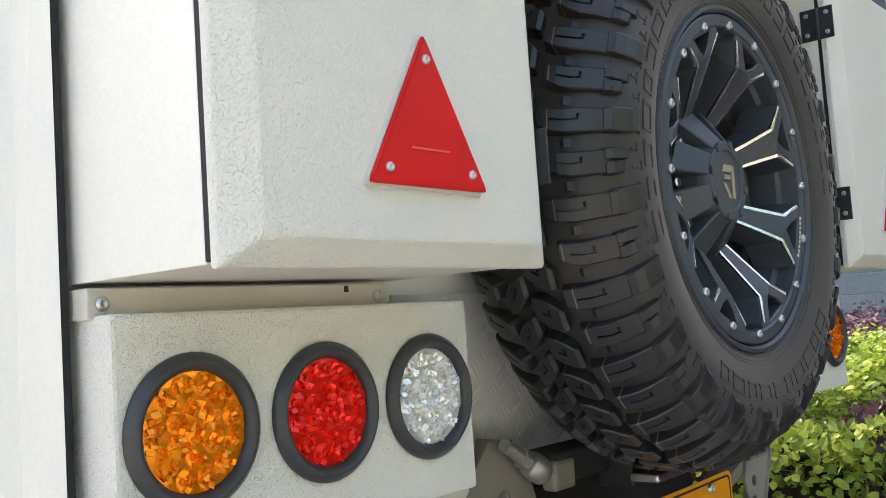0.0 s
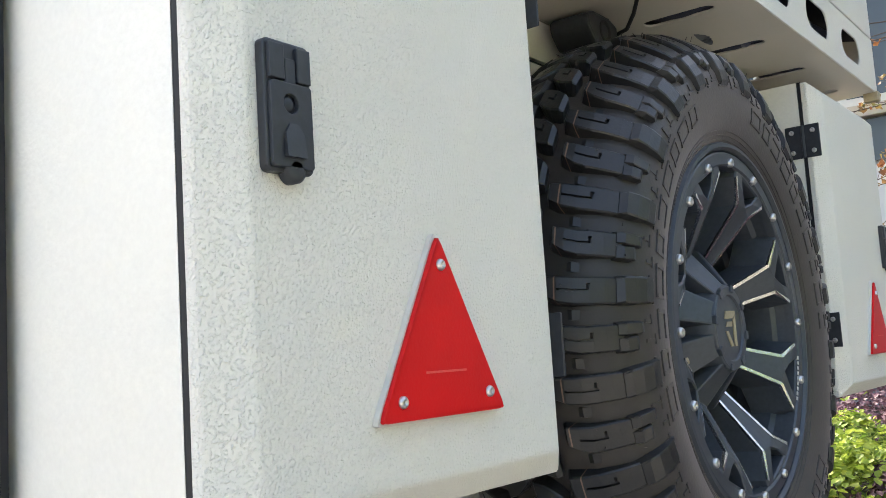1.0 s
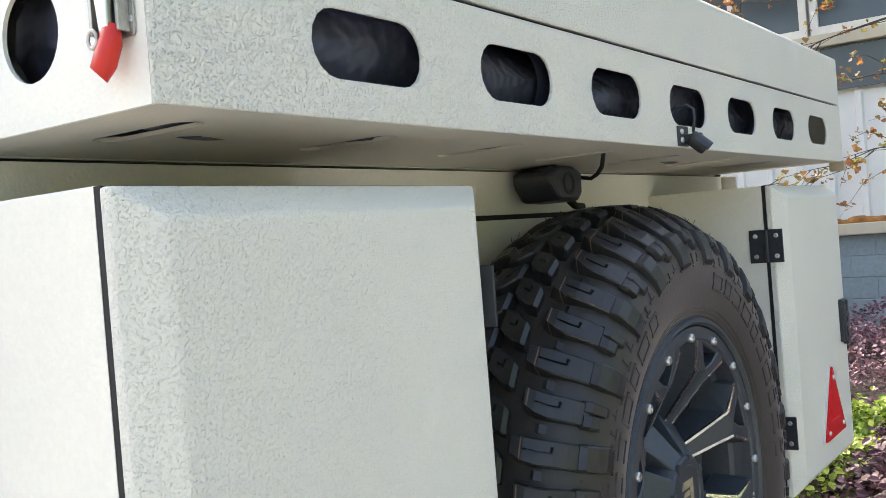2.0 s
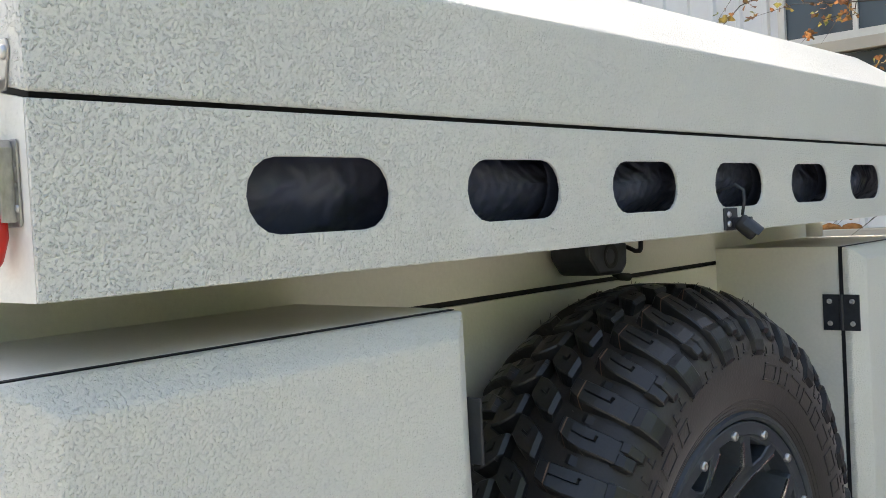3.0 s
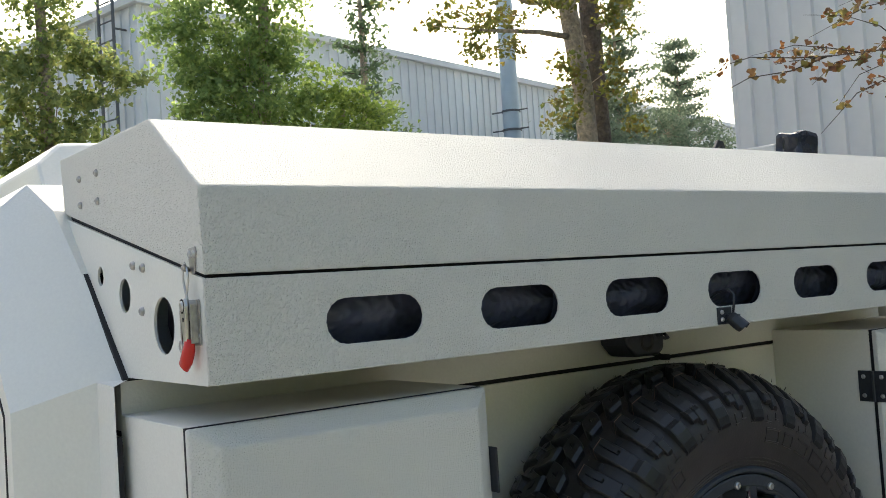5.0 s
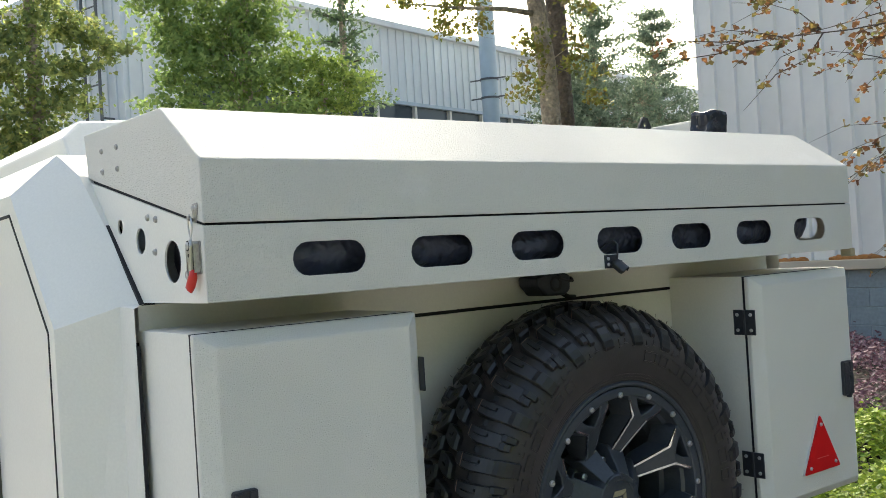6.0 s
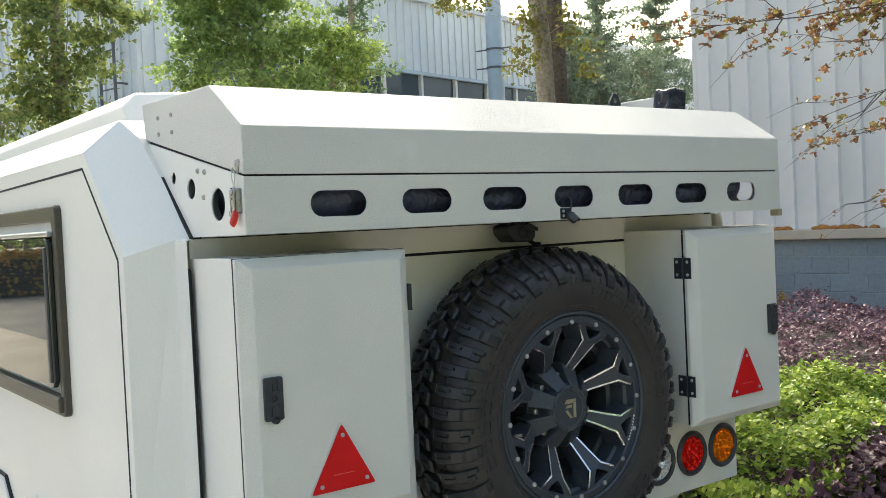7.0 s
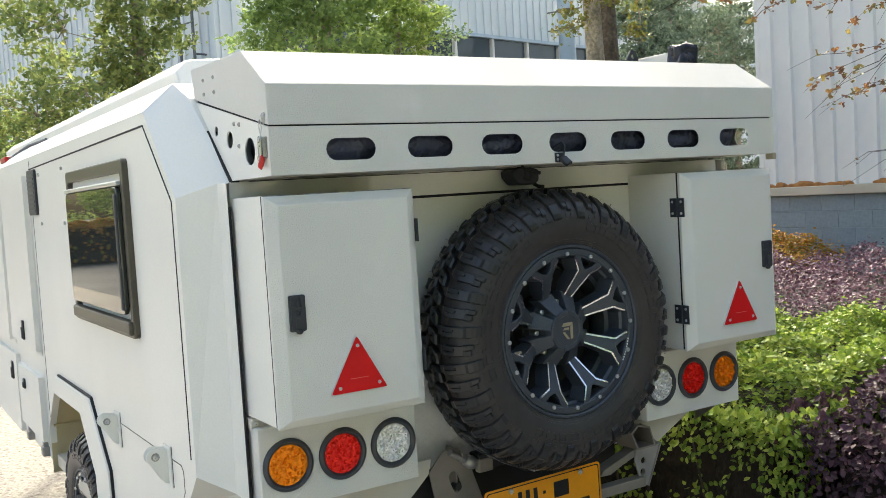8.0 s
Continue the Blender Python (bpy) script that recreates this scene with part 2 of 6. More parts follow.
L_PURPLE = leaf_material("purple_hedge_leaf", [(0.075, 0.032, 0.050), (0.16, 0.078, 0.108), (0.25, 0.155, 0.19), (0.11, 0.06, 0.078)], glow=0.2)
# darker copy of the purple leaf: the near hedge's shade put into its colour
L_SHADE = leaf_material("shaded_purple_hedge_leaf", [(0.030, 0.016, 0.025), (0.068, 0.032, 0.050), (0.115, 0.058, 0.082), (0.048, 0.030, 0.037)], glow=0.15)
L_ORANGE = leaf_material("orange_hedge_leaf", [(0.36, 0.14, 0.02), (0.45, 0.25, 0.04), (0.22, 0.22, 0.03)])
L_GREEN = leaf_material("green_tree_leaf", [(0.16, 0.235, 0.075), (0.23, 0.325, 0.10), (0.36, 0.44, 0.14), (0.19, 0.275, 0.085)], glow=0.6)
L_OLIVE = leaf_material("olive_green_tree_leaf", [(0.18, 0.225, 0.08), (0.25, 0.31, 0.105), (0.38, 0.39, 0.13), (0.21, 0.27, 0.09), (0.14, 0.19, 0.075)], glow=0.6)
L_LIME_TREE = leaf_material("bright_green_tree_leaf", [(0.12, 0.18, 0.04), (0.20, 0.28, 0.06), (0.31, 0.38, 0.09), (0.15, 0.23, 0.05)], glow=0.55)
L_AUTUMN = leaf_material("yellow_green_fan_leaf", [(0.15, 0.16, 0.035), (0.24, 0.225, 0.05), (0.11, 0.14, 0.035), (0.19, 0.14, 0.04), (0.18, 0.195, 0.045)], glow=0.45)
L_DFIR = leaf_material("green_fir_leaf", [(0.10, 0.15, 0.08), (0.15, 0.21, 0.11), (0.21, 0.28, 0.14)], glow=0.5)
L_FIR = leaf_material("grey_green_fir_leaf", [(0.14, 0.19, 0.13), (0.20, 0.26, 0.17), (0.28, 0.33, 0.23)], glow=0.5)
L_GINKGO = leaf_material("autumn_fan_leaf", [(0.24, 0.075, 0.02), (0.33, 0.16, 0.03), (0.24, 0.22, 0.035), (0.10, 0.16, 0.02), (0.16, 0.06, 0.02)])

# ---- mesh helpers ----


def link_mesh(name, bm, mat, smooth=False):
    me = bpy.data.meshes.new(name)
    bm.normal_update()
    bm.to_mesh(me)
    bm.free()
    if smooth:
        for f in me.polygons:
            f.use_smooth = True
    me.materials.append(mat)
    return me


def part(name, bm, mat, parent=None, label="", smooth=False, kind=""):
    """One mesh object under a thing or a part. Geometry is given in the thing's own frame, or in the world's where the thing was made at a place."""
    ob = new(name, link_mesh(name, bm, mat, smooth))
    if parent is not None:
        ob.parent = parent
        if parent.type == "EMPTY":
            ob.matrix_parent_inverse = Matrix.Translation(-parent.location)
    return tagged(ob, label, kind=kind)


def thing(name, loc, label, category, group="", kind=""):
    ob = new(name)
    ob.empty_display_size = 0.1
    ob.location = loc
    return tagged(ob, label, category, group, kind)


def structure(name, bm, mat, label="", category="", smooth=False):
    ob = new(name, link_mesh(name, bm, mat, smooth))
    return tagged(ob, label, category, kind="structure")


def box(bm, x0, x1, y0, y1, z0, z1, bev=0.0, seg=2):
    vs = [bm.verts.new((x, y, z)) for x in (x0, x1) for y in (y0, y1) for z in (z0, z1)]
    fs = [bm.faces.new([vs[i] for i in q]) for q in ((0, 1, 3, 2), (4, 6, 7, 5), (0, 4, 5, 1), (2, 3, 7, 6), (0, 2, 6, 4), (1, 5, 7, 3))]
    bmesh.ops.recalc_face_normals(bm, faces=fs)
    if bev:
        bmesh.ops.bevel(bm, geom=list({e for f in fs for e in f.edges}), offset=bev, segments=seg, profile=0.5, affect="EDGES")
    return bm


def boxed(*a, **k):
    return box(bmesh.new(), *a, **k)


def plate(outer, holes, place, depth, bm=None, bev=0.0):
    """A flat plate with holes: 2D loops, place(u, v, w) -> point; w runs from 0 to depth."""
    bm = bm or bmesh.new()
    own = bmesh.new()
    edges = []
    for loop in [outer, *holes]:
        vs = [own.verts.new((u, v, 0)) for u, v in loop]
        edges += [own.edges.new((vs[i], vs[(i + 1) % len(vs)])) for i in range(len(vs))]
    bmesh.ops.triangle_fill(own, use_beauty=True, use_dissolve=not holes, edges=edges)
    res = bmesh.ops.extrude_face_region(own, geom=own.faces[:])
    top = [g for g in res["geom"] if isinstance(g, bmesh.types.BMVert)]
    for v in top:
        v.co.z = depth
    bmesh.ops.recalc_face_normals(own, faces=own.faces[:])
    if bev:
        sharp = [e for e in own.edges if len(e.link_faces) == 2 and e.calc_face_angle(0) > 0.6]
        bmesh.ops.bevel(own, geom=sharp, offset=bev, segments=2, profile=0.5, affect="EDGES")
    for v in own.verts:
        v.co = Vector(place(*v.co))
    bmesh.ops.recalc_face_normals(own, faces=own.faces[:])
    me = bpy.data.meshes.new("tmp")
    own.to_mesh(me)
    own.free()
    bm.from_mesh(me)
    bpy.data.meshes.remove(me)
    return bm


def stadium(cu, cv, w, h, n=8):
    r = h / 2
    a = [(cu + w / 2 - r + r * math.cos(t), cv + r * math.sin(t)) for t in [(-0.5 + i / n) * math.pi for i in range(n + 1)]]
    b = [(cu - w / 2 + r + r * math.cos(t), cv + r * math.sin(t)) for t in [(0.5 + i / n) * math.pi for i in range(n + 1)]]
    return a + b


def circle(cu, cv, r, n=28):
    return [(cu + r * math.cos(2 * math.pi * i / n), cv + r * math.sin(2 * math.pi * i / n)) for i in range(n)]


def lathe(profile, seg=48, bm=None, axis="x", centre=(0, 0, 0), closed=False):
    """Turns (along, radius) pairs about an axis through centre."""
    bm = bm or bmesh.new()
    c = Vector(centre)
    rings = []
    for a, r in profile:
        ring = []
        for i in range(seg):
            t = 2 * math.pi * i / seg
            p = {"x": (a, r * math.cos(t), r * math.sin(t)), "y": (r * math.cos(t), a, r * math.sin(t)), "z": (r * math.cos(t), r * math.sin(t), a)}[axis]
            ring.append(bm.verts.new(c + Vector(p)))
        rings.append(ring)
    fs = []
    for k in range(len(rings) - 1):
        for i in range(seg):
            j = (i + 1) % seg
            fs.append(bm.faces.new((rings[k][i], rings[k][j], rings[k + 1][j], rings[k + 1][i])))
    if closed:
        fs.append(bm.faces.new(rings[0]))
        fs.append(bm.faces.new(rings[-1]))
    bmesh.ops.recalc_face_normals(bm, faces=fs)
    return bm


def rod(p0, p1, r0, r1=None, seg=10, bm=None):
    bm = bm or bmesh.new()
    r1 = r0 if r1 is None else r1
    p0, p1 = Vector(p0), Vector(p1)
    d = (p1 - p0).normalized()
    s = d.orthogonal().normalized()
    q = d.cross(s)
    a = [bm.verts.new(p0 + r0 * (s * math.cos(t) + q * math.sin(t))) for t in [2 * math.pi * i / seg for i in range(seg)]]
    b = [bm.verts.new(p1 + r1 * (s * math.cos(t) + q * math.sin(t))) for t in [2 * math.pi * i / seg for i in range(seg)]]
    fs = [bm.faces.new((a[i], a[(i + 1) % seg], b[(i + 1) % seg], b[i])) for i in range(seg)]
    fs += [bm.faces.new(a), bm.faces.new(b)]
    bmesh.ops.recalc_face_normals(bm, faces=fs)
    return bm


def tube(points, radii, seg=8, bm=None):
    """A tapering tube through points."""
    bm = bm or bmesh.new()
    pts = [Vector(p) for p in points]
    if not isinstance(radii, (list, tuple)):
        radii = [radii] * len(pts)
    rings = []
    s = None
    for i, p in enumerate(pts):
        d = (pts[min(i + 1, len(pts) - 1)] - pts[max(i - 1, 0)]).normalized()
        s = d.orthogonal().normalized() if s is None else (s - d * s.dot(d)).normalized()
        q = d.cross(s)
        rings.append([bm.verts.new(p + radii[i] * (s * math.cos(t) + q * math.sin(t))) for t in [2 * math.pi * k / seg for k in range(seg)]])
    fs = []
    for a, b in zip(rings, rings[1:]):
        fs += [bm.faces.new((a[i], a[(i + 1) % seg], b[(i + 1) % seg], b[i])) for i in range(seg)]
    fs += [bm.faces.new(rings[0]), bm.faces.new(rings[-1])]
    bmesh.ops.recalc_face_normals(bm, faces=fs)
    return bm


def hull_faces(points, faces, bm=None):
    bm = bm or bmesh.new()
    vs = [bm.verts.new(p) for p in points]
    for f in faces:
        bm.faces.new([vs[i] for i in f])
    bmesh.ops.recalc_face_normals(bm, faces=bm.faces[:])
    return bm


def screw(parent, centre, axis, r=0.006, out=1, mat=None, name="screw"):
    """A dome-headed screw with a socket."""
    h = r * 0.8 * out
    prof = [(0, r), (h * 0.5, r * 0.95), (h * 0.85, r * 0.7), (h, r * 0.42), (h * 0.55, r * 0.38), (h * 0.5, 0.0003)]
    return part(name, lathe(prof, 14, axis=axis, centre=centre), mat or M_STEEL, parent, smooth=True)

# ---- ground ----
bm = bmesh.new()
bmesh.ops.create_grid(bm, x_segments=2, y_segments=2, size=400)
structure("ground", bm, M_GRAVEL, "pale crushed gravel yard", "ground")
# added slab out of view, bounces light onto the rear faces and rack bottom
structure("road", boxed(-0.55, 14.0, -24.0, 1.15, -0.2, 0.004), M_BOUNCE, "unseen pale ground behind the trailer, added for bounce light", "road")
structure("yard_lane", boxed(-60.0, -0.56, -26.0, -5.2, -0.2, 0.004), M_LANE, "grey asphalt lane along the yard", "road")
structure("planting_bed", boxed(-9.0, 6.0, 1.25, 6.9, -0.05, 0.06, bev=0.02), M_SOIL_SHADE, "dark soil planting bed under the hedges", "soil")

# ---- camper trailer ----
YS = 1.047          # half width at the side walls
trailer = thing("camper_trailer", (-2.2, 0, 0), "cream-painted off-road camper trailer parked on gravel", "trailer")

for s in (-1, 1):
    outline = [(-0.362, 1.056), (-0.361, 1.820), (-0.6185, 2.0795), (-4.55, 2.0795), (-4.55, 0.62), (-2.735, 0.62), (-2.72, 0.785), (-2.505, 0.992), (-1.86, 0.992),
               (-1.645, 0.785), (-1.625, 0.62), (-1.02, 0.62), (-0.44, 0.975)]
    part("side_wall", plate(outline, [], lambda u, v, w: (u, s * (YS - w), v), 0.03), M_SIDE, trailer)
    # corner panel and slanted top facet
    c0, c1 = (-0.362, s * YS, 1.056), (-0.361, s * YS, 1.820)
    d0, d1 = (-0.280, s * 0.966, 1.012), (-0.293, s * 0.951, 1.8535)
    a, k = (-0.604, s * 0.957, 2.160), (-0.6185, s * YS, 2.0795)
    e1, f1, f0 = (-0.262, s * 0.918, 1.856), (-0.559, s * 0.955, 2.1165), (-0.5325, s * 0.936, 2.110)
    part("corner_panel", hull_faces([c0, c1, d1, d0], [(0, 1, 2, 3)]), M_SIDE, trailer)
    part("corner_flange", hull_faces([d0, d1, (-0.232, s * 0.9475, 1.850), (-0.232, s * 0.9475, 0.99)], [(0, 1, 2, 3)]), M_SIDE, trailer)
    part("corner_fillet", hull_faces([d1, (-0.232, s * 0.9475, 1.850), e1], [(0, 1, 2)]), M_SIDE, trailer)
    part("corner_facet", hull_faces([c1, d1, e1, f0, f1, a, k], [(0, 1, 2, 3, 4, 5, 6)]), M_SIDE, trailer)
    part("roof_bevel", hull_faces([k, a, (-4.5, s * 0.957, 2.160), (-4.55, s * YS, 2.0795)], [(0, 1, 2, 3)]), M_SIDE, trailer)
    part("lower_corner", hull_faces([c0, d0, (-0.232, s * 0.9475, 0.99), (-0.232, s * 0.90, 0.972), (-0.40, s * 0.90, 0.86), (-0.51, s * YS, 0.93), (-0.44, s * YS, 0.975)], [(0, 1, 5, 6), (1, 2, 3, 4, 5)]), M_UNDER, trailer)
    # black seam round the side panel
    seam = bmesh.new()
    y0, y1 = s * (YS + 0.0015), s * (YS - 0.004)
    for (xa, za), (xb, zb) in zip([(-0.3985, 1.098), (-0.397, 1.813), (-0.630, 2.040)], [(-0.397, 1.813), (-0.630, 2.040), (-2.70, 2.022)]):
        dx, dz = xb - xa, zb - za
        n = math.hypot(dx, dz)
        ox, oz = -dz / n * 0.003, dx / n * 0.003
        vs = [seam.verts.new((x, y, z)) for y in (y0, y1) for x, z in ((xa + ox, za + oz), (xb + ox, zb + oz), (xb - ox, zb - oz), (xa - ox, za - oz))]
        for q in ((0, 1, 2, 3), (7, 6, 5, 4), (0, 4, 5, 1), (2, 6, 7, 3), (1, 5, 6, 2), (3, 7, 4, 0)):
            seam.faces.new([vs[i] for i in q])
    bmesh.ops.recalc_face_normals(seam, faces=seam.faces[:])
    part("panel_seam", seam, M_GAP, trailer, "black rubber panel seam")
    # wheel arch: white flare and olive liner
    top, low = [(-2.505, 0.99), (-1.862, 0.99), (-1.645, 0.785), (-1.625, 0.56)], [(-1.40, 0.56), (-1.415, 0.845), (-1.665, 1.078), (-2.345, 1.078)]
    part("arch_flare", plate(top + low, [], lambda u, v, w: (u, s * (YS - 0.01 + w), v), 0.026, bev=0.005), M_SIDE, trailer)
    edge = [(-2.340, 1.080), (-1.663, 1.080), (-1.412, 0.846), (-1.397, 0.56), (-1.390, 0.56), (-1.405, 0.849), (-1.660, 1.087), (-2.340, 1.087)]
    part("arch_seal", plate(edge, [], lambda u, v, w: (u, s * (YS + w), v), 0.010), M_GAP, trailer)
    loop = [(-1.622, 0.52), (-1.642, 0.785), (-1.862, 0.993), (-2.505, 0.993), (-2.722, 0.785), (-2.738, 0.55)]
    lin = bmesh.new()
    rows = [[lin.verts.new((u, s * y, v)) for u, v in loop] for y in (YS - 0.004, 0.82)]
    for i in range(5):
        lin.faces.new((rows[0][i], rows[0][i + 1], rows[1][i + 1], rows[1][i]))
    lin.faces.new(rows[1])
    liner = part("arch_liner", lin, M_ARCH, trailer, "olive-beige sheet wheel arch liner")
    # folded seams of the liner sheets
    part("sheet_seam", boxed(-2.70, -1.66, *sorted((s * 0.8215, s * 0.825)), 0.783, 0.787), M_GAP, liner)
    part("sheet_fold", tube([(-2.716, s * 0.83, 0.56), (-2.700, s * 0.83, 0.783), (-2.498, s * 0.83, 0.982)], 0.007, 6), M_ARCH, liner)
    part("sheet_fold", tube([(-2.712, s * 0.83, 0.785), (-2.712, s * 1.03, 0.785)], 0.006, 6), M_ARCH, liner)

# roof
rb = hull_faces([(-0.604, -0.957, 2.160), (-0.604, 0.957, 2.160), (-4.5, 0.957, 2.160), (-4.5, -0.957, 2.160)], [(0, 1, 2, 3)])
part("roof", rb, M_SIDE, trailer)
sec = [(-0.925, 2.155), (-0.925, 2.206), (-0.88, 2.246), (-0.62, 2.262), (0.62, 2.262), (0.88, 2.246), (0.925, 2.206), (0.925, 2.155)]
part("raised_roof", plate(sec, [], lambda u, v, w: (-0.640 - 0.75 * max(0.0, v - 2.165) - w, u, v), 3.6, bev=0.006), M_SIDE, trailer)
part("rear_slope", hull_faces([(-0.262, -0.918, 1.856), (-0.262, 0.918, 1.856), (-0.5325, 0.936, 2.110), (-0.5325, -0.936, 2.110), (-0.604, 0.957, 2.160), (-0.604, -0.957, 2.160), (-0.559, 0.955, 2.1165), (-0.559, -0.955, 2.1165)], [(0, 1, 2, 3), (7, 3, 2, 6, 4, 5)]), M_SIDE, trailer)
part("rear_wall", boxed(-0.31, -0.262, -0.930, 0.930, 1.205, 1.780), M_SIDE, trailer)
part("rear_wall_head", boxed(-0.31, -0.262, -0.930, 0.930, 1.788, 1.8535), M_SIDE, trailer)
part("rear_wall_seam", boxed(-0.30, -0.270, -0.928, 0.928, 1.778, 1.790), M_GAP, trailer, "black rubber wall seam")
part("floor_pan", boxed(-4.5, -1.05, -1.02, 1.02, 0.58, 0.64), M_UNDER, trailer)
part("front_wall", boxed(-4.55, -4.50, -1.02, 1.02, 0.60, 2.16), M_SIDE, trailer)
part("chassis_beam", boxed(-4.6, -0.36, -0.52, -0.42, 0.46, 0.58), M_DARK, trailer)
part("chassis_beam", boxed(-4.6, -0.36, 0.42, 0.52, 0.46, 0.58), M_DARK, trailer)
part("axle", rod((-2.1, -0.9, 0.44), (-2.1, 0.9, 0.44), 0.04), M_DARK, trailer)
# sloping tail under the rear wall, near black to paint in the shade there
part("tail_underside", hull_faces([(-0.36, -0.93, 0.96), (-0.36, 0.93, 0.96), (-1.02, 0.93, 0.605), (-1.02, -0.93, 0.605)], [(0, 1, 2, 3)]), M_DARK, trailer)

# checker plate low on the rear wall, with raised bars
tread = boxed(-0.258, -0.252, -0.50, 0.50, 0.93, 1.212)
for i in range(23):
    for j in range(7):
        gy, gz = -0.46 + i * 0.0415, 0.945 + j * 0.0415
        if abs(gy) > 0.47:
            continue
        sgn = 1 if (i + j) % 2 else -1
        for k in range(5):
            off = (k - 2) * 0.0072
            cy, cz = gy + off * 0.707, gz - off * 0.707 * sgn
            ly, lz = 0.0125, 0.0125 * sgn
            ny, nz = -0.0016 * sgn, 0.0016
            if not (0.935 < cz < 1.198):
                continue
            q = [(cy - ly, cz - lz), (cy + ny, cz + nz), (cy + ly, cz + lz), (cy - ny, cz - nz)]
            base = [tread.verts.new((-0.252, y, z)) for y, z in q]
            top = tread.verts.new((-0.2498, cy, cz))
            for m in range(4):
                tread.faces.new((base[m], base[(m + 1) % 4], top))
for v in tread.verts:
    v.co.x -= (1.212 - v.co.z) * 0.34 + 0.006
part("checker_plate", tread, M_CHECK, trailer, "pale painted checker plate", kind="stuff")

# side window
wx0, wx1, wz0, wz1 = -1.735, -0.838, 1.392, 1.960


def rounded(x0, x1, z0, z1, r, n=5):
    pts = []
    for cx, cz, a in ((x1 - r, z1 - r, 0), (x0 + r, z1 - r, 90), (x0 + r, z0 + r, 180), (x1 - r, z0 + r, 270)):
        pts += [(cx + r * math.cos(radians(a + 90 * i / n)), cz + r * math.sin(radians(a + 90 * i / n))) for i in range(n + 1)]
    return pts


win = part("window", plate(rounded(wx0, wx1, wz0, wz1, 0.02), [rounded(wx0 + 0.036, wx1 - 0.036, wz0 + 0.05, wz1 - 0.042, 0.02)],
                           lambda u, v, w: (u, -YS - w + 0.004, v), 0.023, bev=0.004), M_WFRAME, trailer, "hinged window in a dark olive frame")
part("pane", plate(rounded(wx0 + 0.04, wx1 - 0.04, wz0 + 0.075, wz1 - 0.085, 0.03), [], lambda u, v, w: (u, -YS - 0.016 - w, v), 0.016, bev=0.004), M_GLASS, win,
     "tinted acrylic pane")
part("blind_rail", boxed(wx0 + 0.03, wx1 - 0.03, -YS - 0.034, -YS, wz1 - 0.083, wz1 - 0.068, bev=0.004), M_ALU, win, "aluminium top rail")
part("sill", boxed(wx0 + 0.02, wx1 - 0.01, -YS - 0.032, -YS, wz0 + 0.012, wz0 + 0.055, bev=0.006), M_WFRAME, win)
part("window_stay", boxed(wx1 - 0.075, wx1 - 0.05, -YS - 0.037, -YS - 0.02, wz0 + 0.09, wz1 - 0.11, bev=0.004), M_PLASTIC, win)

# lower side flap and its bracket hinges
for xa, xb, za, zb in [(-1.40, -0.50, 1.060, 1.060), (-0.50, -0.482, 1.060, 1.044), (-0.482, -0.482, 1.044, 0.985), (-0.482, -0.545, 0.985, 0.915)]:
    dx, dz = xb - xa, zb - za
    ox, oz = -dz / math.hypot(dx, dz) * 0.0014, dx / math.hypot(dx, dz) * 0.0014
    part("flap_seam", plate([(xa - ox, za - oz), (xb - ox, zb - oz), (xb + ox, zb + oz), (xa + ox, za + oz)], [], lambda u, v, w: (u, -YS - w, v), 0.0012), M_WFRAME, trailer)
for hx in (-1.245, -0.625):
    ear = [(-YS - 0.040 + 0.026 * math.cos(radians(a)), 1.066 + 0.026 * math.sin(radians(a))) for a in range(60, 251, 15)]
    hinge = part("flap_hinge", boxed(hx - 0.045, hx + 0.030, -YS - 0.0045, -YS, 0.972, 1.094, bev=0.0015), M_SIDE, trailer, "cream-painted bracket hinge with a bolt")
    for off in (0.0, -0.034):
        part("ear", plate(ear + [(-YS - 0.018, 0.986), (-YS + 0.002, 0.976), (-YS + 0.002, 1.084)], [], lambda u, v, w: (hx + off - w, u, v), 0.006, bev=0.0015), M_SIDE, hinge)
    part("barrel", rod((hx - 0.036, -YS - 0.040, 1.066), (hx - 0.004, -YS - 0.040, 1.066), 0.015, seg=16), M_SIDE, hinge)
    part("collar", lathe([(hx, 0.0125), (hx + 0.003, 0.012), (hx + 0.003, 0.0005)], 20, centre=(0, -YS - 0.040, 1.066)), M_CAST, hinge)
    screw(hinge, (hx + 0.003, -YS - 0.040, 1.066), "x", 0.008, name="hinge_bolt")
    part("leaf_gap", boxed(hx + 0.0315, hx + 0.0345, -YS - 0.0014, -YS + 0.002, 0.975, 1.098), M_WFRAME, hinge)

# louvre vents and studs, front storage doors
for vx in (-2.60,):
    vent = part("vent", plate(rounded(vx - 0.10, vx + 0.10, 1.805, 2.015, 0.012), [], lambda u, v, w: (u, -YS - w, v), 0.012, bev=0.003), M_PLASTIC, trailer,
                "black plastic louvre vent")
    for i in range(9):
        part("louvre", boxed(vx - 0.082, vx + 0.082, -YS - 0.0155, -YS - 0.008, 1.822 + i * 0.0205, 1.831 + i * 0.0205), M_GREYPL, vent)
for hx, hz in ((-2.43, 1.985), (-1.89, 1.985), (-2.43, 1.765), (-1.90, 1.765)):
    part("stud", rod((hx, -YS, hz), (hx, -YS - 0.008, hz), 0.008), M_STEEL, trailer)


def side_locker(x0, x1, z0, z1, out, mat=M_SIDE):
    b = boxed(x0, x1, -YS - out, -YS - 0.002, z0, z1)
    front = [e for e in b.edges if all(v.co.y < -YS - out + 0.001 for v in e.verts)]
    bmesh.ops.bevel(b, geom=front, offset=min(0.03, out * 0.9), segments=2, affect="EDGES")
    return part("side_locker", b, mat, trailer, "cream bevelled side locker door")


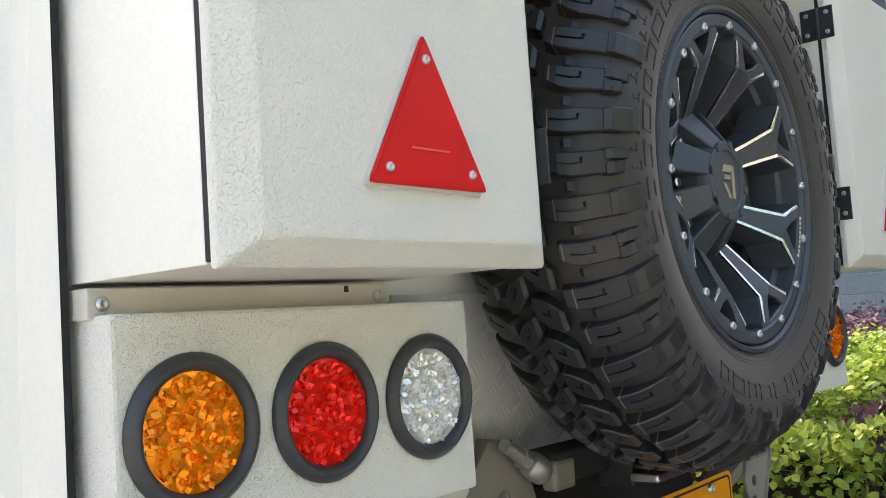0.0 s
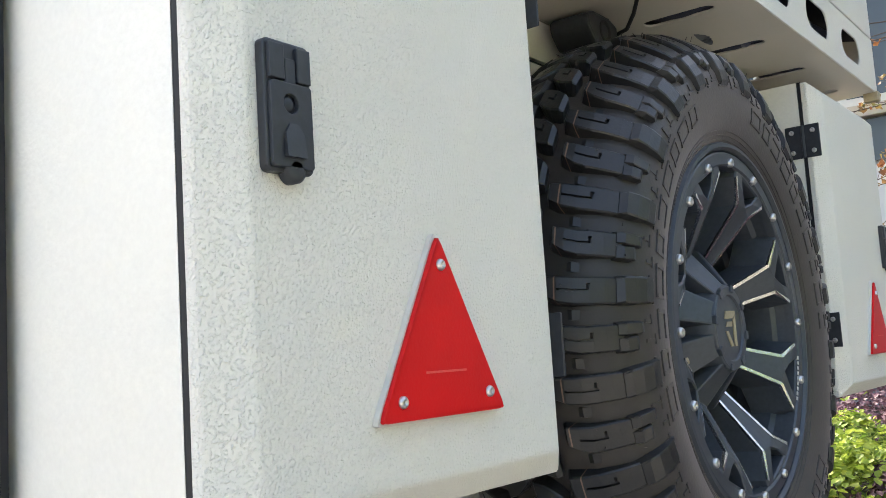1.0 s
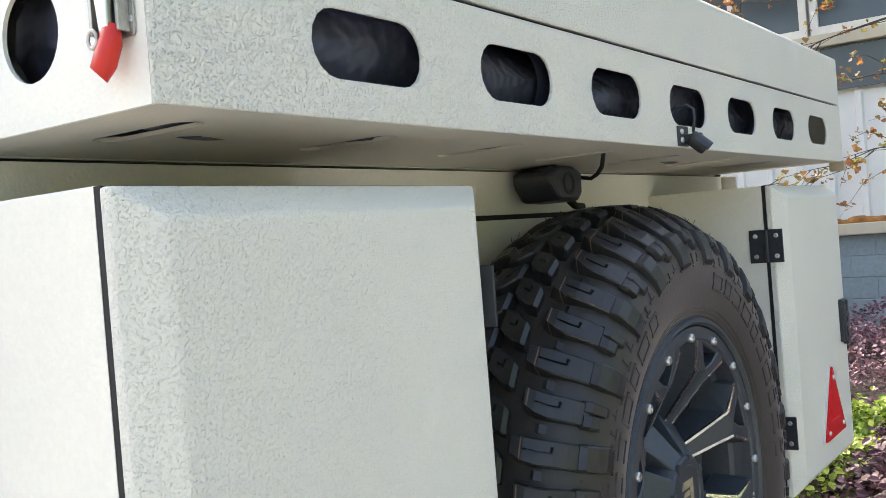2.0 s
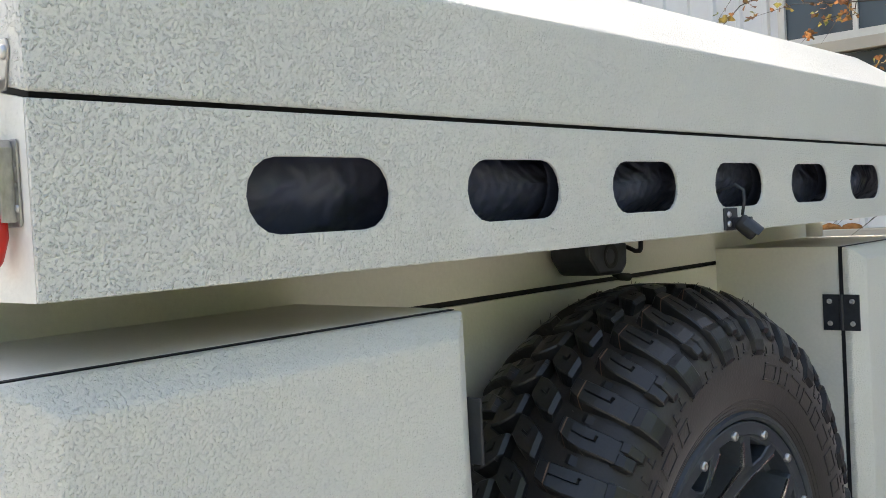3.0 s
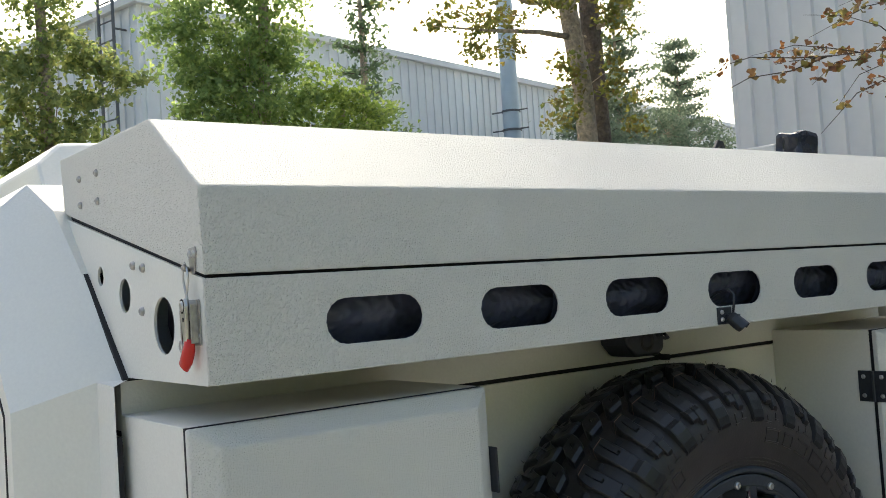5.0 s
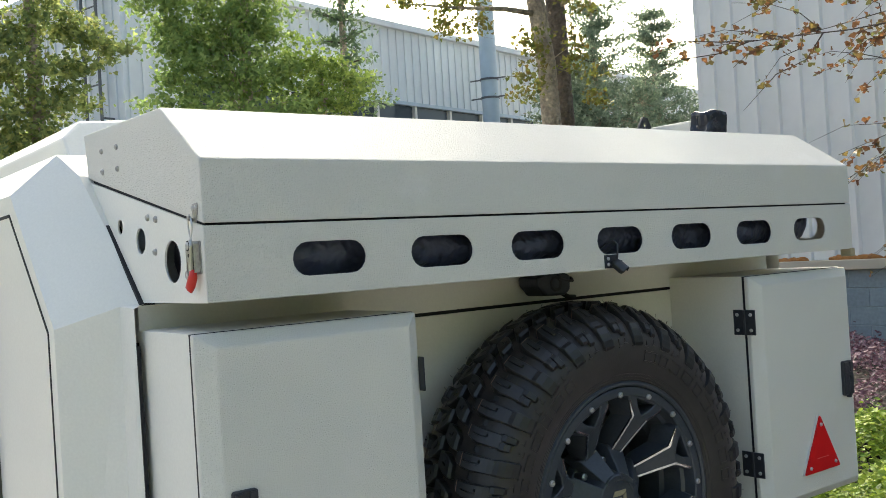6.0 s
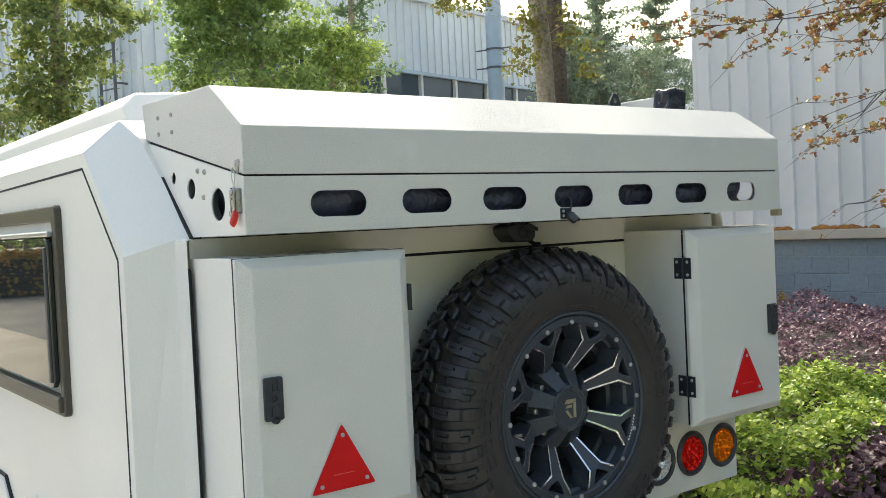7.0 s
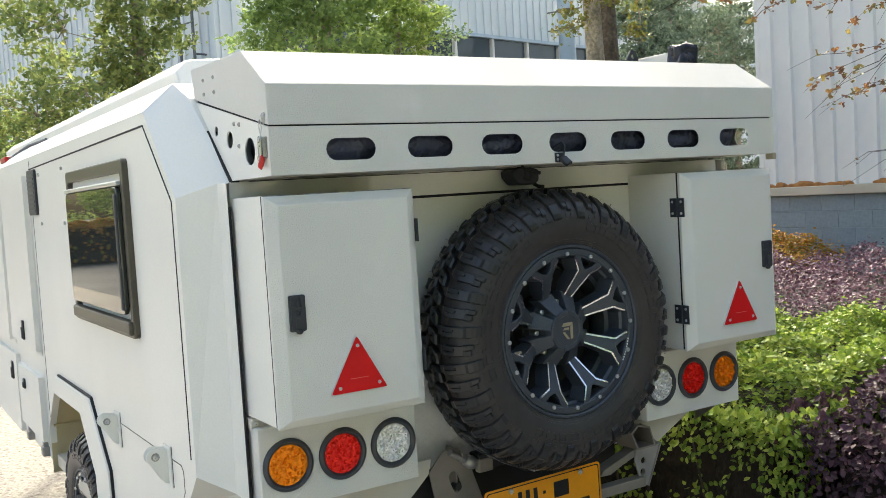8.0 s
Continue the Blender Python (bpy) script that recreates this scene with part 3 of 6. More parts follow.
up = side_locker(-3.56, -2.735, 1.125, 2.02, 0.026)
lo = side_locker(-3.45, -2.745, 0.675, 1.040, 0.026)
fr = side_locker(-4.5, -3.59, 1.10, 2.03, 0.030)
fl = side_locker(-4.5, -3.49, 0.60, 1.07, 0.022)
for lk, lx, lz, lw, lh in ((up, -3.09, 1.175, 0.026, 0.100), (lo, -3.21, 0.905, 0.026, 0.052), (fl, -3.64, 0.900, 0.022, 0.100), (fr, -3.95, 1.93, 0.030, 0.085)):
    lat = part("latch", boxed(lx - 0.020, lx + 0.020, -YS - lw - 0.010, -YS - lw, lz, lz + lh, bev=0.004), M_PLASTIC, lk)
    part("lever", boxed(lx - 0.014, lx + 0.014, -YS - lw - 0.015, -YS - lw - 0.008, lz + 0.006, lz + lh * 0.65, bev=0.003), M_PLASTIC, lat)
part("panel_joint", boxed(-2.676, -2.672, -YS - 0.0015, -YS + 0.003, 0.835, 2.06), M_WFRAME, trailer, "thin dark joint between side panels")
for i in range(4):
    part("rivet", rod((-4.35 + i * 0.12, -YS - 0.030, 2.0), (-4.35 + i * 0.12, -YS - 0.036, 2.0), 0.009), M_GREYPL, fr)
for fx in (-2.80, -3.24):
    foot = part("stabiliser_foot", boxed(fx - 0.03, fx + 0.03, -1.080, -1.040, 0.625, 0.675, bev=0.008), M_GALV, trailer)
    part("foot_leg", boxed(fx - 0.016, fx + 0.016, -1.072, -1.046, 0.67, 0.72, bev=0.003), M_GALV, foot)
part("roof_strap", tube([(-3.75, -0.985, 2.132), (-3.50, -0.962, 2.158), (-3.22, -0.955, 2.172), (-2.85, -0.93, 2.175)], 0.008), M_GREYPL, trailer)
part("strap_end", boxed(-3.90, -3.72, -1.01, -0.965, 2.115, 2.150, bev=0.008), M_REDGRIP, trailer)

# lamp panels either side of the spare wheel
for s, yo, yi in ((-1, -0.931, -0.451), (1, 0.908, 0.451)):
    lo_, hi_ = sorted((yo, yi))
    lp = boxed(-0.255, -0.18, lo_, hi_, 0.972, 1.200, bev=0.004)
    panel = part("lamp_panel", lp, M_DOOR, trailer, "textured cream lamp panel")
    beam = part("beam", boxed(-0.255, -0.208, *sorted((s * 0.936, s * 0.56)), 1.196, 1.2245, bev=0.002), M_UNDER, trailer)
    for yy in (s * 0.922, s * 0.577):
        screw(beam, (-0.208, yy, 1.210), "x", 0.0068)
    part("drain_hole", boxed(-0.2085, -0.2072, *sorted((s * 0.628, s * 0.622)), 1.215, 1.222), M_GAP, beam)
    part("seal_strip", boxed(-0.237, -0.2305, *sorted((s * 0.9405, s * 0.9465)), 0.98, 1.785), M_GAP, trailer)

# ---- tail lights ----


def lens_facet(pitch, depth, rn):
    """One moulded cell of a lamp lens: many small prisms cut at slants on a shallow base."""
    bm = bmesh.new()
    n = 10
    lip = [bm.verts.new((0.0, pitch * 0.54 * math.cos(2 * math.pi * k / n), pitch * 0.56 * math.sin(2 * math.pi * k / n))) for k in range(n)]
    mid = bm.verts.new((depth * 0.5, 0, 0))
    for k in range(n):
        bm.faces.new((lip[k], lip[(k + 1) % n], mid))
    for k in range(9):
        a, d = rn.uniform(0, 6.28), pitch * 0.40 * math.sqrt(rn.random())
        cy, cz = d * math.cos(a), d * math.sin(a)
        w, h = pitch * rn.uniform(0.06, 0.15), pitch * rn.uniform(0.07, 0.17)
        ty, tz = rn.uniform(-0.75, 0.75), rn.uniform(-0.75, 0.75)
        corners = ((-1, -1), (1, -0.8), (0.9, 1), (-1, 0.9))
        x0 = depth * rn.uniform(0.8, 1.3)
        top = [bm.verts.new((x0 + p * w * ty + q * h * tz, cy + p * w, cz + q * h)) for p, q in corners]
        low = [bm.verts.new((0.0, cy + p * w * 1.15, cz + q * h * 1.15)) for p, q in corners]
        bm.faces.new(top)
        for m in range(4):
            bm.faces.new((low[m], low[(m + 1) % 4], top[(m + 1) % 4], top[m]))
    for f in bm.faces:
        f.normal_update()
        if f.normal.x < 0:
            f.normal_flip()
    return bm


FACET_RNG = random.Random(5)
FACET = []
for _k in range(6):
    me_ = bpy.data.meshes.new("cell")
    bm_ = lens_facet(0.0225, 0.0032, FACET_RNG)
    bm_.to_mesh(me_)
    bm_.free()
    FACET.append(me_)
BEZEL_PROFILE = [(0.001, 0.0725), (0.004, 0.0725), (0.0060, 0.0718), (0.0125, 0.0655), (0.0135, 0.0635), (0.0130, 0.0615), (0.0060, 0.0560), (0.001, 0.0550)]
for nm, mat, label, y_l, y_r in (("amber", M_AMBER, "round amber indicator lamp in a black rubber ring", -0.852, 0.832),
                                ("red", M_LRED, "round red tail lamp in a black rubber ring", -0.690, 0.675),
                                ("clear", M_CLEAR, "round clear reversing lamp in a black rubber ring", -0.530, 0.518)):
    for kk, yy in enumerate((y_l, y_r)):
        lamp = thing("tail_light", (-0.18, yy, 1.09), label, "tail light", "tail lights on the lamp panels")
        b = part("bezel", lathe(BEZEL_PROFILE, 48, centre=(-0.18, yy, 1.09)), M_BEZEL, lamp, smooth=True)
        lens = part("lens", lathe([(-0.1775, 0.0005), (-0.1775, 0.055)], 40, centre=(0, yy, 1.09)), mat, lamp)
        rn = random.Random(17 + kk)
        cut = bmesh.new()
        for ring_n, ring_r in ((1, 0.0), (6, 0.0212), (12, 0.0432)):
            for q in range(ring_n):
                t = 2 * math.pi * (q + 0.5) / ring_n
                first = len(cut.verts)
                cut.from_mesh(rn.choice(FACET))
                cut.verts.ensure_lookup_table()
                bmesh.ops.transform(cut, verts=cut.verts[first:], matrix=Matrix.Translation((-0.1768, yy + ring_r * math.cos(t), 1.09 + ring_r * math.sin(t)))
                                    @ Matrix.Rotation(rn.uniform(0, 6.28), 4, "X"))
        part("prism_field", cut, mat, lens, kind="stuff")
for me_ in FACET:
    bpy.data.meshes.remove(me_)

# ---- storage boxes beside the spare wheel ----
ZB0, ZB1 = 1.2255, 1.809


def storage_box(s, y0, y1):
    """y0 < y1; the inner side is the one towards the spare wheel."""
    inner = y1 if s < 0 else y0
    outer = y0 if s < 0 else y1
    th = thing("storage_box", (-0.15, (y0 + y1) / 2, ZB0), "textured cream storage box with a red triangle on its closed door", "storage box",
               "storage boxes on the rear wall")
    part("body", boxed(-0.262, -0.0358, y0 + 0.001, y1 - 0.001, ZB0 + 0.004, ZB1 + 0.0014, bev=0.001), M_SIDE, th)
    part("door_seal", boxed(-0.0375, -0.0295, y0 + 0.0010, y1 - 0.0010, ZB0 + 0.006, ZB1 + 0.0009), M_GAP, th)
    dy, dz = 0.030, 0.023
    rings = []
    d = bmesh.new()
    for x, iy, iz in ((-0.031, 0, 0), (-0.020, 0, 0), (0.0, dy, dz)):
        rings.append([d.verts.new((x, y, z)) for y, z in ((y0 + iy, ZB0 + iz), (y1 - iy, ZB0 + iz), (y1 - iy, ZB1 - iz), (y0 + iy, ZB1 - iz))])
    for a, b in zip(rings, rings[1:]):
        for i in range(4):
            d.faces.new((a[i], a[(i + 1) % 4], b[(i + 1) % 4], b[i]))
    d.faces.new(rings[0])
    d.faces.new(rings[-1])
    bmesh.ops.recalc_face_normals(d, faces=d.faces[:])
    bmesh.ops.bevel(d, geom=d.edges[:], offset=0.0025, segments=2, profile=0.5, affect="EDGES")
    part("door", d, M_DOOR, th, smooth=False)
    # hinges on the inner side
    for hz in (1.697, 1.347):
        yo = inner + (0.002 if s < 0 else -0.002)
        ya, yb = sorted((inner - 0.001 * (-s), yo))
        h = part("hinge", boxed(-0.066, -0.004, ya, yb, hz - 0.031, hz + 0.031, bev=0.001), M_PLASTIC, th, "black steel butt hinge")
        part("knuckle", rod((-0.034, yo, hz - 0.03), (-0.034, yo, hz + 0.03), 0.0032), M_PLASTIC, h)
        for dx in (-0.020, 0.018):
            for dz2 in (-0.019, 0.019):
                screw(h, (-0.034 + dx, yo, hz + dz2), "y", 0.0046, 1 if s < 0 else -1)
    # latch near the outer side
    ly = outer + (0.061 if s < 0 else -0.061)
    z0, z1 = 1.470, 1.561
    lt = part("latch", plate(rounded(ly - 0.0215, ly + 0.0215, z0, z1, 0.005), [], lambda u, v, w: (w - 0.001, u, v), 0.009, bev=0.0015), M_PLASTIC, th,
              "black plastic push-button latch")
    part("lever", plate(rounded(ly - 0.019, ly + 0.019, z0 + 0.003, z1 - 0.0295, 0.003), [circle(ly - 0.001, z0 + 0.047, 0.0068, 20)],
                        lambda u, v, w: (0.0075 + w, u, v), 0.004, bev=0.0008), M_PLASTIC, lt)
    for ua, ub in ((ly - 0.019, ly - 0.0055), (ly + 0.0065, ly + 0.019)):
        part("cover", boxed(0.0075, 0.0115, ua, ub, z1 - 0.028, z1 - 0.0035, bev=0.0008), M_PLASTIC, lt)
    part("tongue", boxed(0.0070, 0.0105, ly - 0.0045, ly + 0.0055, z1 - 0.031, z1 - 0.012, bev=0.001), M_PLASTIC, lt)
    part("button", lathe([(0.006, 0.0064), (0.0085, 0.0062), (0.0095, 0.004), (0.0095, 0.0003)], 20, centre=(0, ly - 0.001, z0 + 0.047)), M_PLASTIC, lt, smooth=True)
    part("thumb_tab", plate([(ly - 0.009, z0 + 0.010), (ly + 0.009, z0 + 0.010), (ly + 0.0085, z0 + 0.026), (ly + 0.004, z0 + 0.033), (ly - 0.004, z0 + 0.033),
                             (ly - 0.0085, z0 + 0.026)], [], lambda u, v, w: (0.011 + w * (1 + 60 * (z0 + 0.034 - v)), u, v), 0.0016), M_PLASTIC, lt)
    part("lip", lathe([(0.002, 0.009), (0.010, 0.009), (0.0115, 0.006), (0.0115, 0.0005)], 20, centre=(0, ly + 0.002, z0 + 0.002)), M_PLASTIC, lt, smooth=True)
    # reflector
    cy = -0.7155 if s < 0 else 0.7225
    zb, zt, hw = 1.2955, 1.4405, 0.0815

    def tri(grow):
        pts = []
        r = 0.006
        vs = [(cy - hw - grow, zb - grow), (cy + hw + grow, zb - grow), (cy, zt + grow * 1.6)]
        for i in range(3):
            p, a, b = Vector(vs[i]), Vector(vs[i - 1]), Vector(vs[(i + 1) % 3])
            da, db = (a - p).normalized(), (b - p).normalized()
            for t in (1.6, 0.9, 0.45):
                pts.append(tuple(p + da * r * t + db * r * max(0.12, 0.5 - t * 0.3)))
            for t in (0.45, 0.9, 1.6):
                pts.append(tuple(p + db * r * t + da * r * max(0.12, 0.5 - t * 0.3)))
        return pts
    rf = part("reflector", plate(tri(0), [], lambda u, v, w: (0.0050 + w, u, v), 0.0045, bev=0.0015), M_RED, th, "red plastic warning triangle")
    part("reflector_base", plate(tri(0.0022), [], lambda u, v, w: (w - 0.001, u, v), 0.0062), M_PALE, rf)
    for sy, sz in ((cy, zt - 0.026), (cy - 0.056, zb + 0.015), (cy + 0.057, zb + 0.016)):
        screw(rf, (0.0092, sy, sz), "x", 0.0050)
    part("moulded_line", boxed(0.0092, 0.0103, cy - 0.026, cy + 0.026, zb + 0.0345, zb + 0.0362), M_REDLINE, rf)
    return th


storage_box(-1, -0.933, -0.507)
storage_box(1, 0.492, 0.930)

# ---- cargo rack on the rear slope ----
XR = 0.017
RY0, RY1 = -0.919, 0.914
rack = thing("cargo_rack", (-0.2, 0, 1.858), "textured cream cargo rack box with slots and a closed lid", "cargo box")
slots = [stadium(-0.769 + 0.236 * i + 0.0705, 1.9175, 0.141, 0.056) for i in range(7)]
part("front_panel", plate([(RY0 - 0.0005, 1.858), (RY1 + 0.0005, 1.858), (RY1 + 0.0005, 1.9775), (RY0 - 0.0005, 1.9775)], slots, lambda u, v, w: (XR - w, u, v), 0.0035, bev=0.0009), M_TEX, rack)
under = [stadium(-0.10, -0.837 + 0.236 * i, 0.118, 0.030) for i in range(8)]
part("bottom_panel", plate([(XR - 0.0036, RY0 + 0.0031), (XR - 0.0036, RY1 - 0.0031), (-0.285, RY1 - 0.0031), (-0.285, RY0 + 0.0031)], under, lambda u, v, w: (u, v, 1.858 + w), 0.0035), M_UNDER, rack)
side = [(XR - 0.0036, 1.858), (XR - 0.0036, 1.9775), (-0.517, 2.0945), (-0.285, 1.858)]
holes = [circle(-0.115, 1.926, 0.035), circle(-0.257, 1.967, 0.0230), circle(-0.360, 1.998, 0.0138)]
for s, ys in ((-1, RY0 - 0.0005), (1, RY1 + 0.0005)):
    sp = part("side_panel", plate(side, holes, lambda u, v, w: (u, ys - s * w, v), 0.0035), M_SIDE, rack)
    for u, v in ((-0.215, 2.005), (-0.178, 2.0), (-0.188, 1.945)):
        screw(sp, (u, ys, v), "y", 0.0062, s, M_LATCH, name="rivet")
    part("slope_seal", plate([(-0.2590, 1.8568), (-0.5325, 2.1075), (-0.5365, 2.103), (-0.263, 1.8523)], [], lambda u, v, w: (u, ys + s * (0.007 - w), v), 0.027), M_GAP, rack,
         "black rubber seal strip")
part("lower_seal", boxed(-0.30, -0.27, RY0 + 0.06, RY1 - 0.06, 1.8475, 1.8555), M_GAP, rack)
lid_poly = [(XR, 1.9808), (XR, 2.081), (-0.135, 2.183), (-0.543, 2.192), (-0.530, 2.1035)]
lid = part("lid", plate(lid_poly, [], lambda u, v, w: (u, RY0 - 0.001 + w, v), RY1 - RY0 + 0.002, bev=0.003), M_TEX, rack, "textured cream bevelled lid")
part("lid_seal", plate([(XR - 0.010, 1.9765), (XR - 0.010, 1.9855), (-0.525, 2.1045), (-0.525, 2.0955)], [], lambda u, v, w: (u, RY0 + 0.006 + w, v), RY1 - RY0 - 0.012), M_GAP, rack,
     "black rubber lid seal")
for u, v in ((-0.437, 2.147), (-0.352, 2.145), (-0.437, 2.108), (-0.352, 2.105)):
    screw(lid, (u, RY0 - 0.001, v), "y", 0.0056, -1, M_LATCH, name="rivet")
    screw(lid, (u, RY1 + 0.001, v), "y", 0.0065, 1, M_LATCH, name="rivet")
for yy in (RY1 - 0.01,):
    part("corner_stop", boxed(-0.01, 0.022, yy - 0.006, yy + 0.014, 1.838, 1.860, bev=0.003), M_LOGO, rack, "tan rubber corner stop")

# toggle latch on the near side of the rack
yl = RY0 - 0.001
tog = part("toggle_latch", plate(rounded(-0.044, -0.0075, 1.903, 1.955, 0.003), [stadium(-0.0105, 1.928, 0.0035, 0.0034), stadium(-0.0105, 1.940, 0.0035, 0.0034)],
                                 lambda u, v, w: (u, yl - w, v), 0.003, bev=0.0008), M_LATCH, rack, "steel toggle latch with a red grip")
part("side_cheek", plate([(-0.016, 1.906), (-0.012, 1.906), (-0.012, 1.950), (-0.016, 1.955)], [], lambda u, v, w: (u, yl - 0.003 - w, v), 0.014, bev=0.0006), M_LATCH, tog)
part("side_cheek", plate([(-0.044, 1.906), (-0.040, 1.906), (-0.040, 1.955), (-0.044, 1.950)], [], lambda u, v, w: (u, yl - 0.003 - w, v), 0.018, bev=0.0006), M_LATCH, tog)
# black plate painted as the shade between the cheeks, no seal
part("shadow_gap", boxed(-0.040, -0.016, yl - 0.005, yl - 0.003, 1.907, 1.951), M_GAP, tog)
lever = part("lever_body", plate([(-0.037, 1.956), (-0.020, 1.957), (-0.017, 1.948), (-0.019, 1.908), (-0.030, 1.905), (-0.036, 1.944)], [], lambda u, v, w: (u, yl - 0.016 - w, v), 0.008, bev=0.0018),
             M_STEEL, tog)
part("pivot", lathe([(yl - 0.023, 0.0062), (yl - 0.0265, 0.0056), (yl - 0.0280, 0.003), (yl - 0.0265, 0.0022), (yl - 0.0265, 0.0003)], 16, axis="y", centre=(-0.0275, 0, 1.948)), M_STEEL, tog, smooth=True)
part("pivot_ring", lathe([(yl - 0.023, 0.0085), (yl - 0.0245, 0.0082), (yl - 0.0245, 0.0064)], 18, axis="y", centre=(-0.0275, 0, 1.948)), M_GAP, tog, smooth=True)
part("rivet", lathe([(yl - 0.024, 0.0030), (yl - 0.0252, 0.0018), (yl - 0.0252, 0.0002)], 10, axis="y", centre=(-0.0255, 0, 1.933)), M_DARK, tog, smooth=True)
part("cross_pin", rod((-0.043, yl - 0.012, 1.934), (-0.013, yl - 0.012, 1.934), 0.0026, seg=8), M_STEEL, tog, smooth=True)
screw(tog, (-0.0105, yl - 0.003, 1.914), "y", 0.0026, -1)
part("loop", tube([(-0.031, yl - 0.013, 1.948), (-0.030, yl - 0.014, 1.958), (-0.024, yl - 0.014, 1.966), (-0.019, yl - 0.014, 1.976), (-0.020, yl - 0.0145, 1.988), (-0.027, yl - 0.015, 1.996),
                   (-0.035, yl - 0.0145, 1.990), (-0.037, yl - 0.014, 1.978), (-0.032, yl - 0.014, 1.966), (-0.026, yl - 0.014, 1.957), (-0.025, yl - 0.013, 1.948)], 0.0021, 8), M_STEEL, tog, smooth=True)
grip = tube([(-0.023, yl - 0.015, 1.911), (-0.024, yl - 0.016, 1.900), (-0.029, yl - 0.019, 1.889), (-0.035, yl - 0.023, 1.880)], [0.0085, 0.0105, 0.0110, 0.0090], 12)
part("grip", grip, M_REDGRIP, tog, "red vinyl lever grip", smooth=True)
part("ring", tube([(-0.038 + 0.0055 * math.cos(t), yl - 0.024, 1.903 + 0.0055 * math.sin(t)) for t in [i * 0.5236 for i in range(13)]], 0.0018, 6), M_LATCH, tog, smooth=True)
hook = part("hook_plate", plate([(-0.030, 1.984), (-0.018, 1.984), (-0.009, 2.008), (-0.012, 2.014), (-0.034, 2.013), (-0.037, 2.006)], [], lambda u, v, w: (u, yl - w, v), 0.003, bev=0.0008),
            M_LATCH, tog)
part("hook", tube([(-0.036, yl - 0.003, 1.989), (-0.034, yl - 0.012, 1.990), (-0.028, yl - 0.018, 1.991), (-0.022, yl - 0.018, 1.992)], 0.0034, 8), M_LATCH, hook, smooth=True)
for u in (-0.030, -0.016):
    screw(hook, (u, yl - 0.003, 2.006), "y", 0.0048, -1)

_c = Vector((-0.026, yl, 1.95))
tog.matrix_basis = Matrix.Translation(_c + Vector((0.015, 0, 0.0))) @ Matrix.Diagonal((0.85, 0.62, 1.0, 1)) @ Matrix.Translation(-_c)

# dark bag stowed in the rack
bag = bmesh.new()
nx_, ny_ = 14, 120
rn = random.Random(8)
grid = []
for j in range(ny_ + 1):
    y = -0.89 + 1.64 * j / ny_
    row = []
    for i in range(nx_):
        t = 2 * math.pi * i / nx_
        w = 0.085 * (1 + 0.16 * math.sin(9 * y + 1.0) * math.sin(2 * t)) + 0.013 * noise.noise(Vector((y * 9, math.cos(t) * 2, math.sin(t) * 2)))
        hgt = 0.058 * (1 + 0.12 * math.sin(7 * y)) + 0.012 * noise.noise(Vector((y * 11 + 5, math.cos(t) * 2, math.sin(t) * 2)))
        row.append(bag.verts.new((-0.098 + w * math.cos(t), y, 1.925 + hgt * math.sin(t))))
    grid.append(row)
for a, b in zip(grid, grid[1:]):
    for i in range(nx_):
        bag.faces.new((a[i], a[(i + 1) % nx_], b[(i + 1) % nx_], b[i]))
bag.faces.new(grid[0])
bag.faces.new(grid[-1])
bmesh.ops.recalc_face_normals(bag, faces=bag.faces[:])
stow = thing("awning_bag", (-0.10, -0.11, 1.87), "navy fabric awning bag stowed inside the rack", "bag")
part("sleeve", bag, M_NAVY, stow, smooth=True)
for yy in (-0.38, 0.10, 0.34):
    st = lathe([(yy, 0.088), (yy + 0.002, 0.0905), (yy + 0.036, 0.0905), (yy + 0.038, 0.088)], 32, axis="y")
    for v in st.verts:
        v.co = Vector((-0.098 + v.co.x * 1.03, v.co.y, 1.925 + v.co.z * 0.72))
    part("strap", st, M_WEB, stow, "dark webbing strap", smooth=True)

# ---- wheels ----
CROWN = [(0, 0.431), (0.03, 0.4305), (0.05, 0.4275), (0.065, 0.4225), (0.08, 0.4145), (0.095, 0.405), (0.108, 0.395), (0.118, 0.3845), (0.126, 0.373), (0.132, 0.360), (0.137, 0.345)]


def crown(a, sink=0.0):
    """A point of the rounded tread surface at a place across the tyre."""
    d = abs(a + 0.12)
    return (a, float(np.interp(d, [q[0] for q in CROWN], [q[1] for q in CROWN])) - sink)


SHOULDER = [(0.0125, 0.312), (0.0130, 0.336), (0.0100, 0.354), (0.0020, 0.370), (-0.011, 0.3845), (-0.027, 0.3955), (-0.047, 0.4040), (-0.075, 0.4095)]
TYRE = ([(-0.016, 0.245), (-0.004, 0.259), (0.006, 0.284)] + SHOULDER + [(-0.12, 0.4115)] + [(-0.24 - a, r) for a, r in reversed(SHOULDER)]
        + [(-0.246, 0.284), (-0.238, 0.255), (-0.226, 0.238)])
CORE = Vector((-0.12, 0.33))


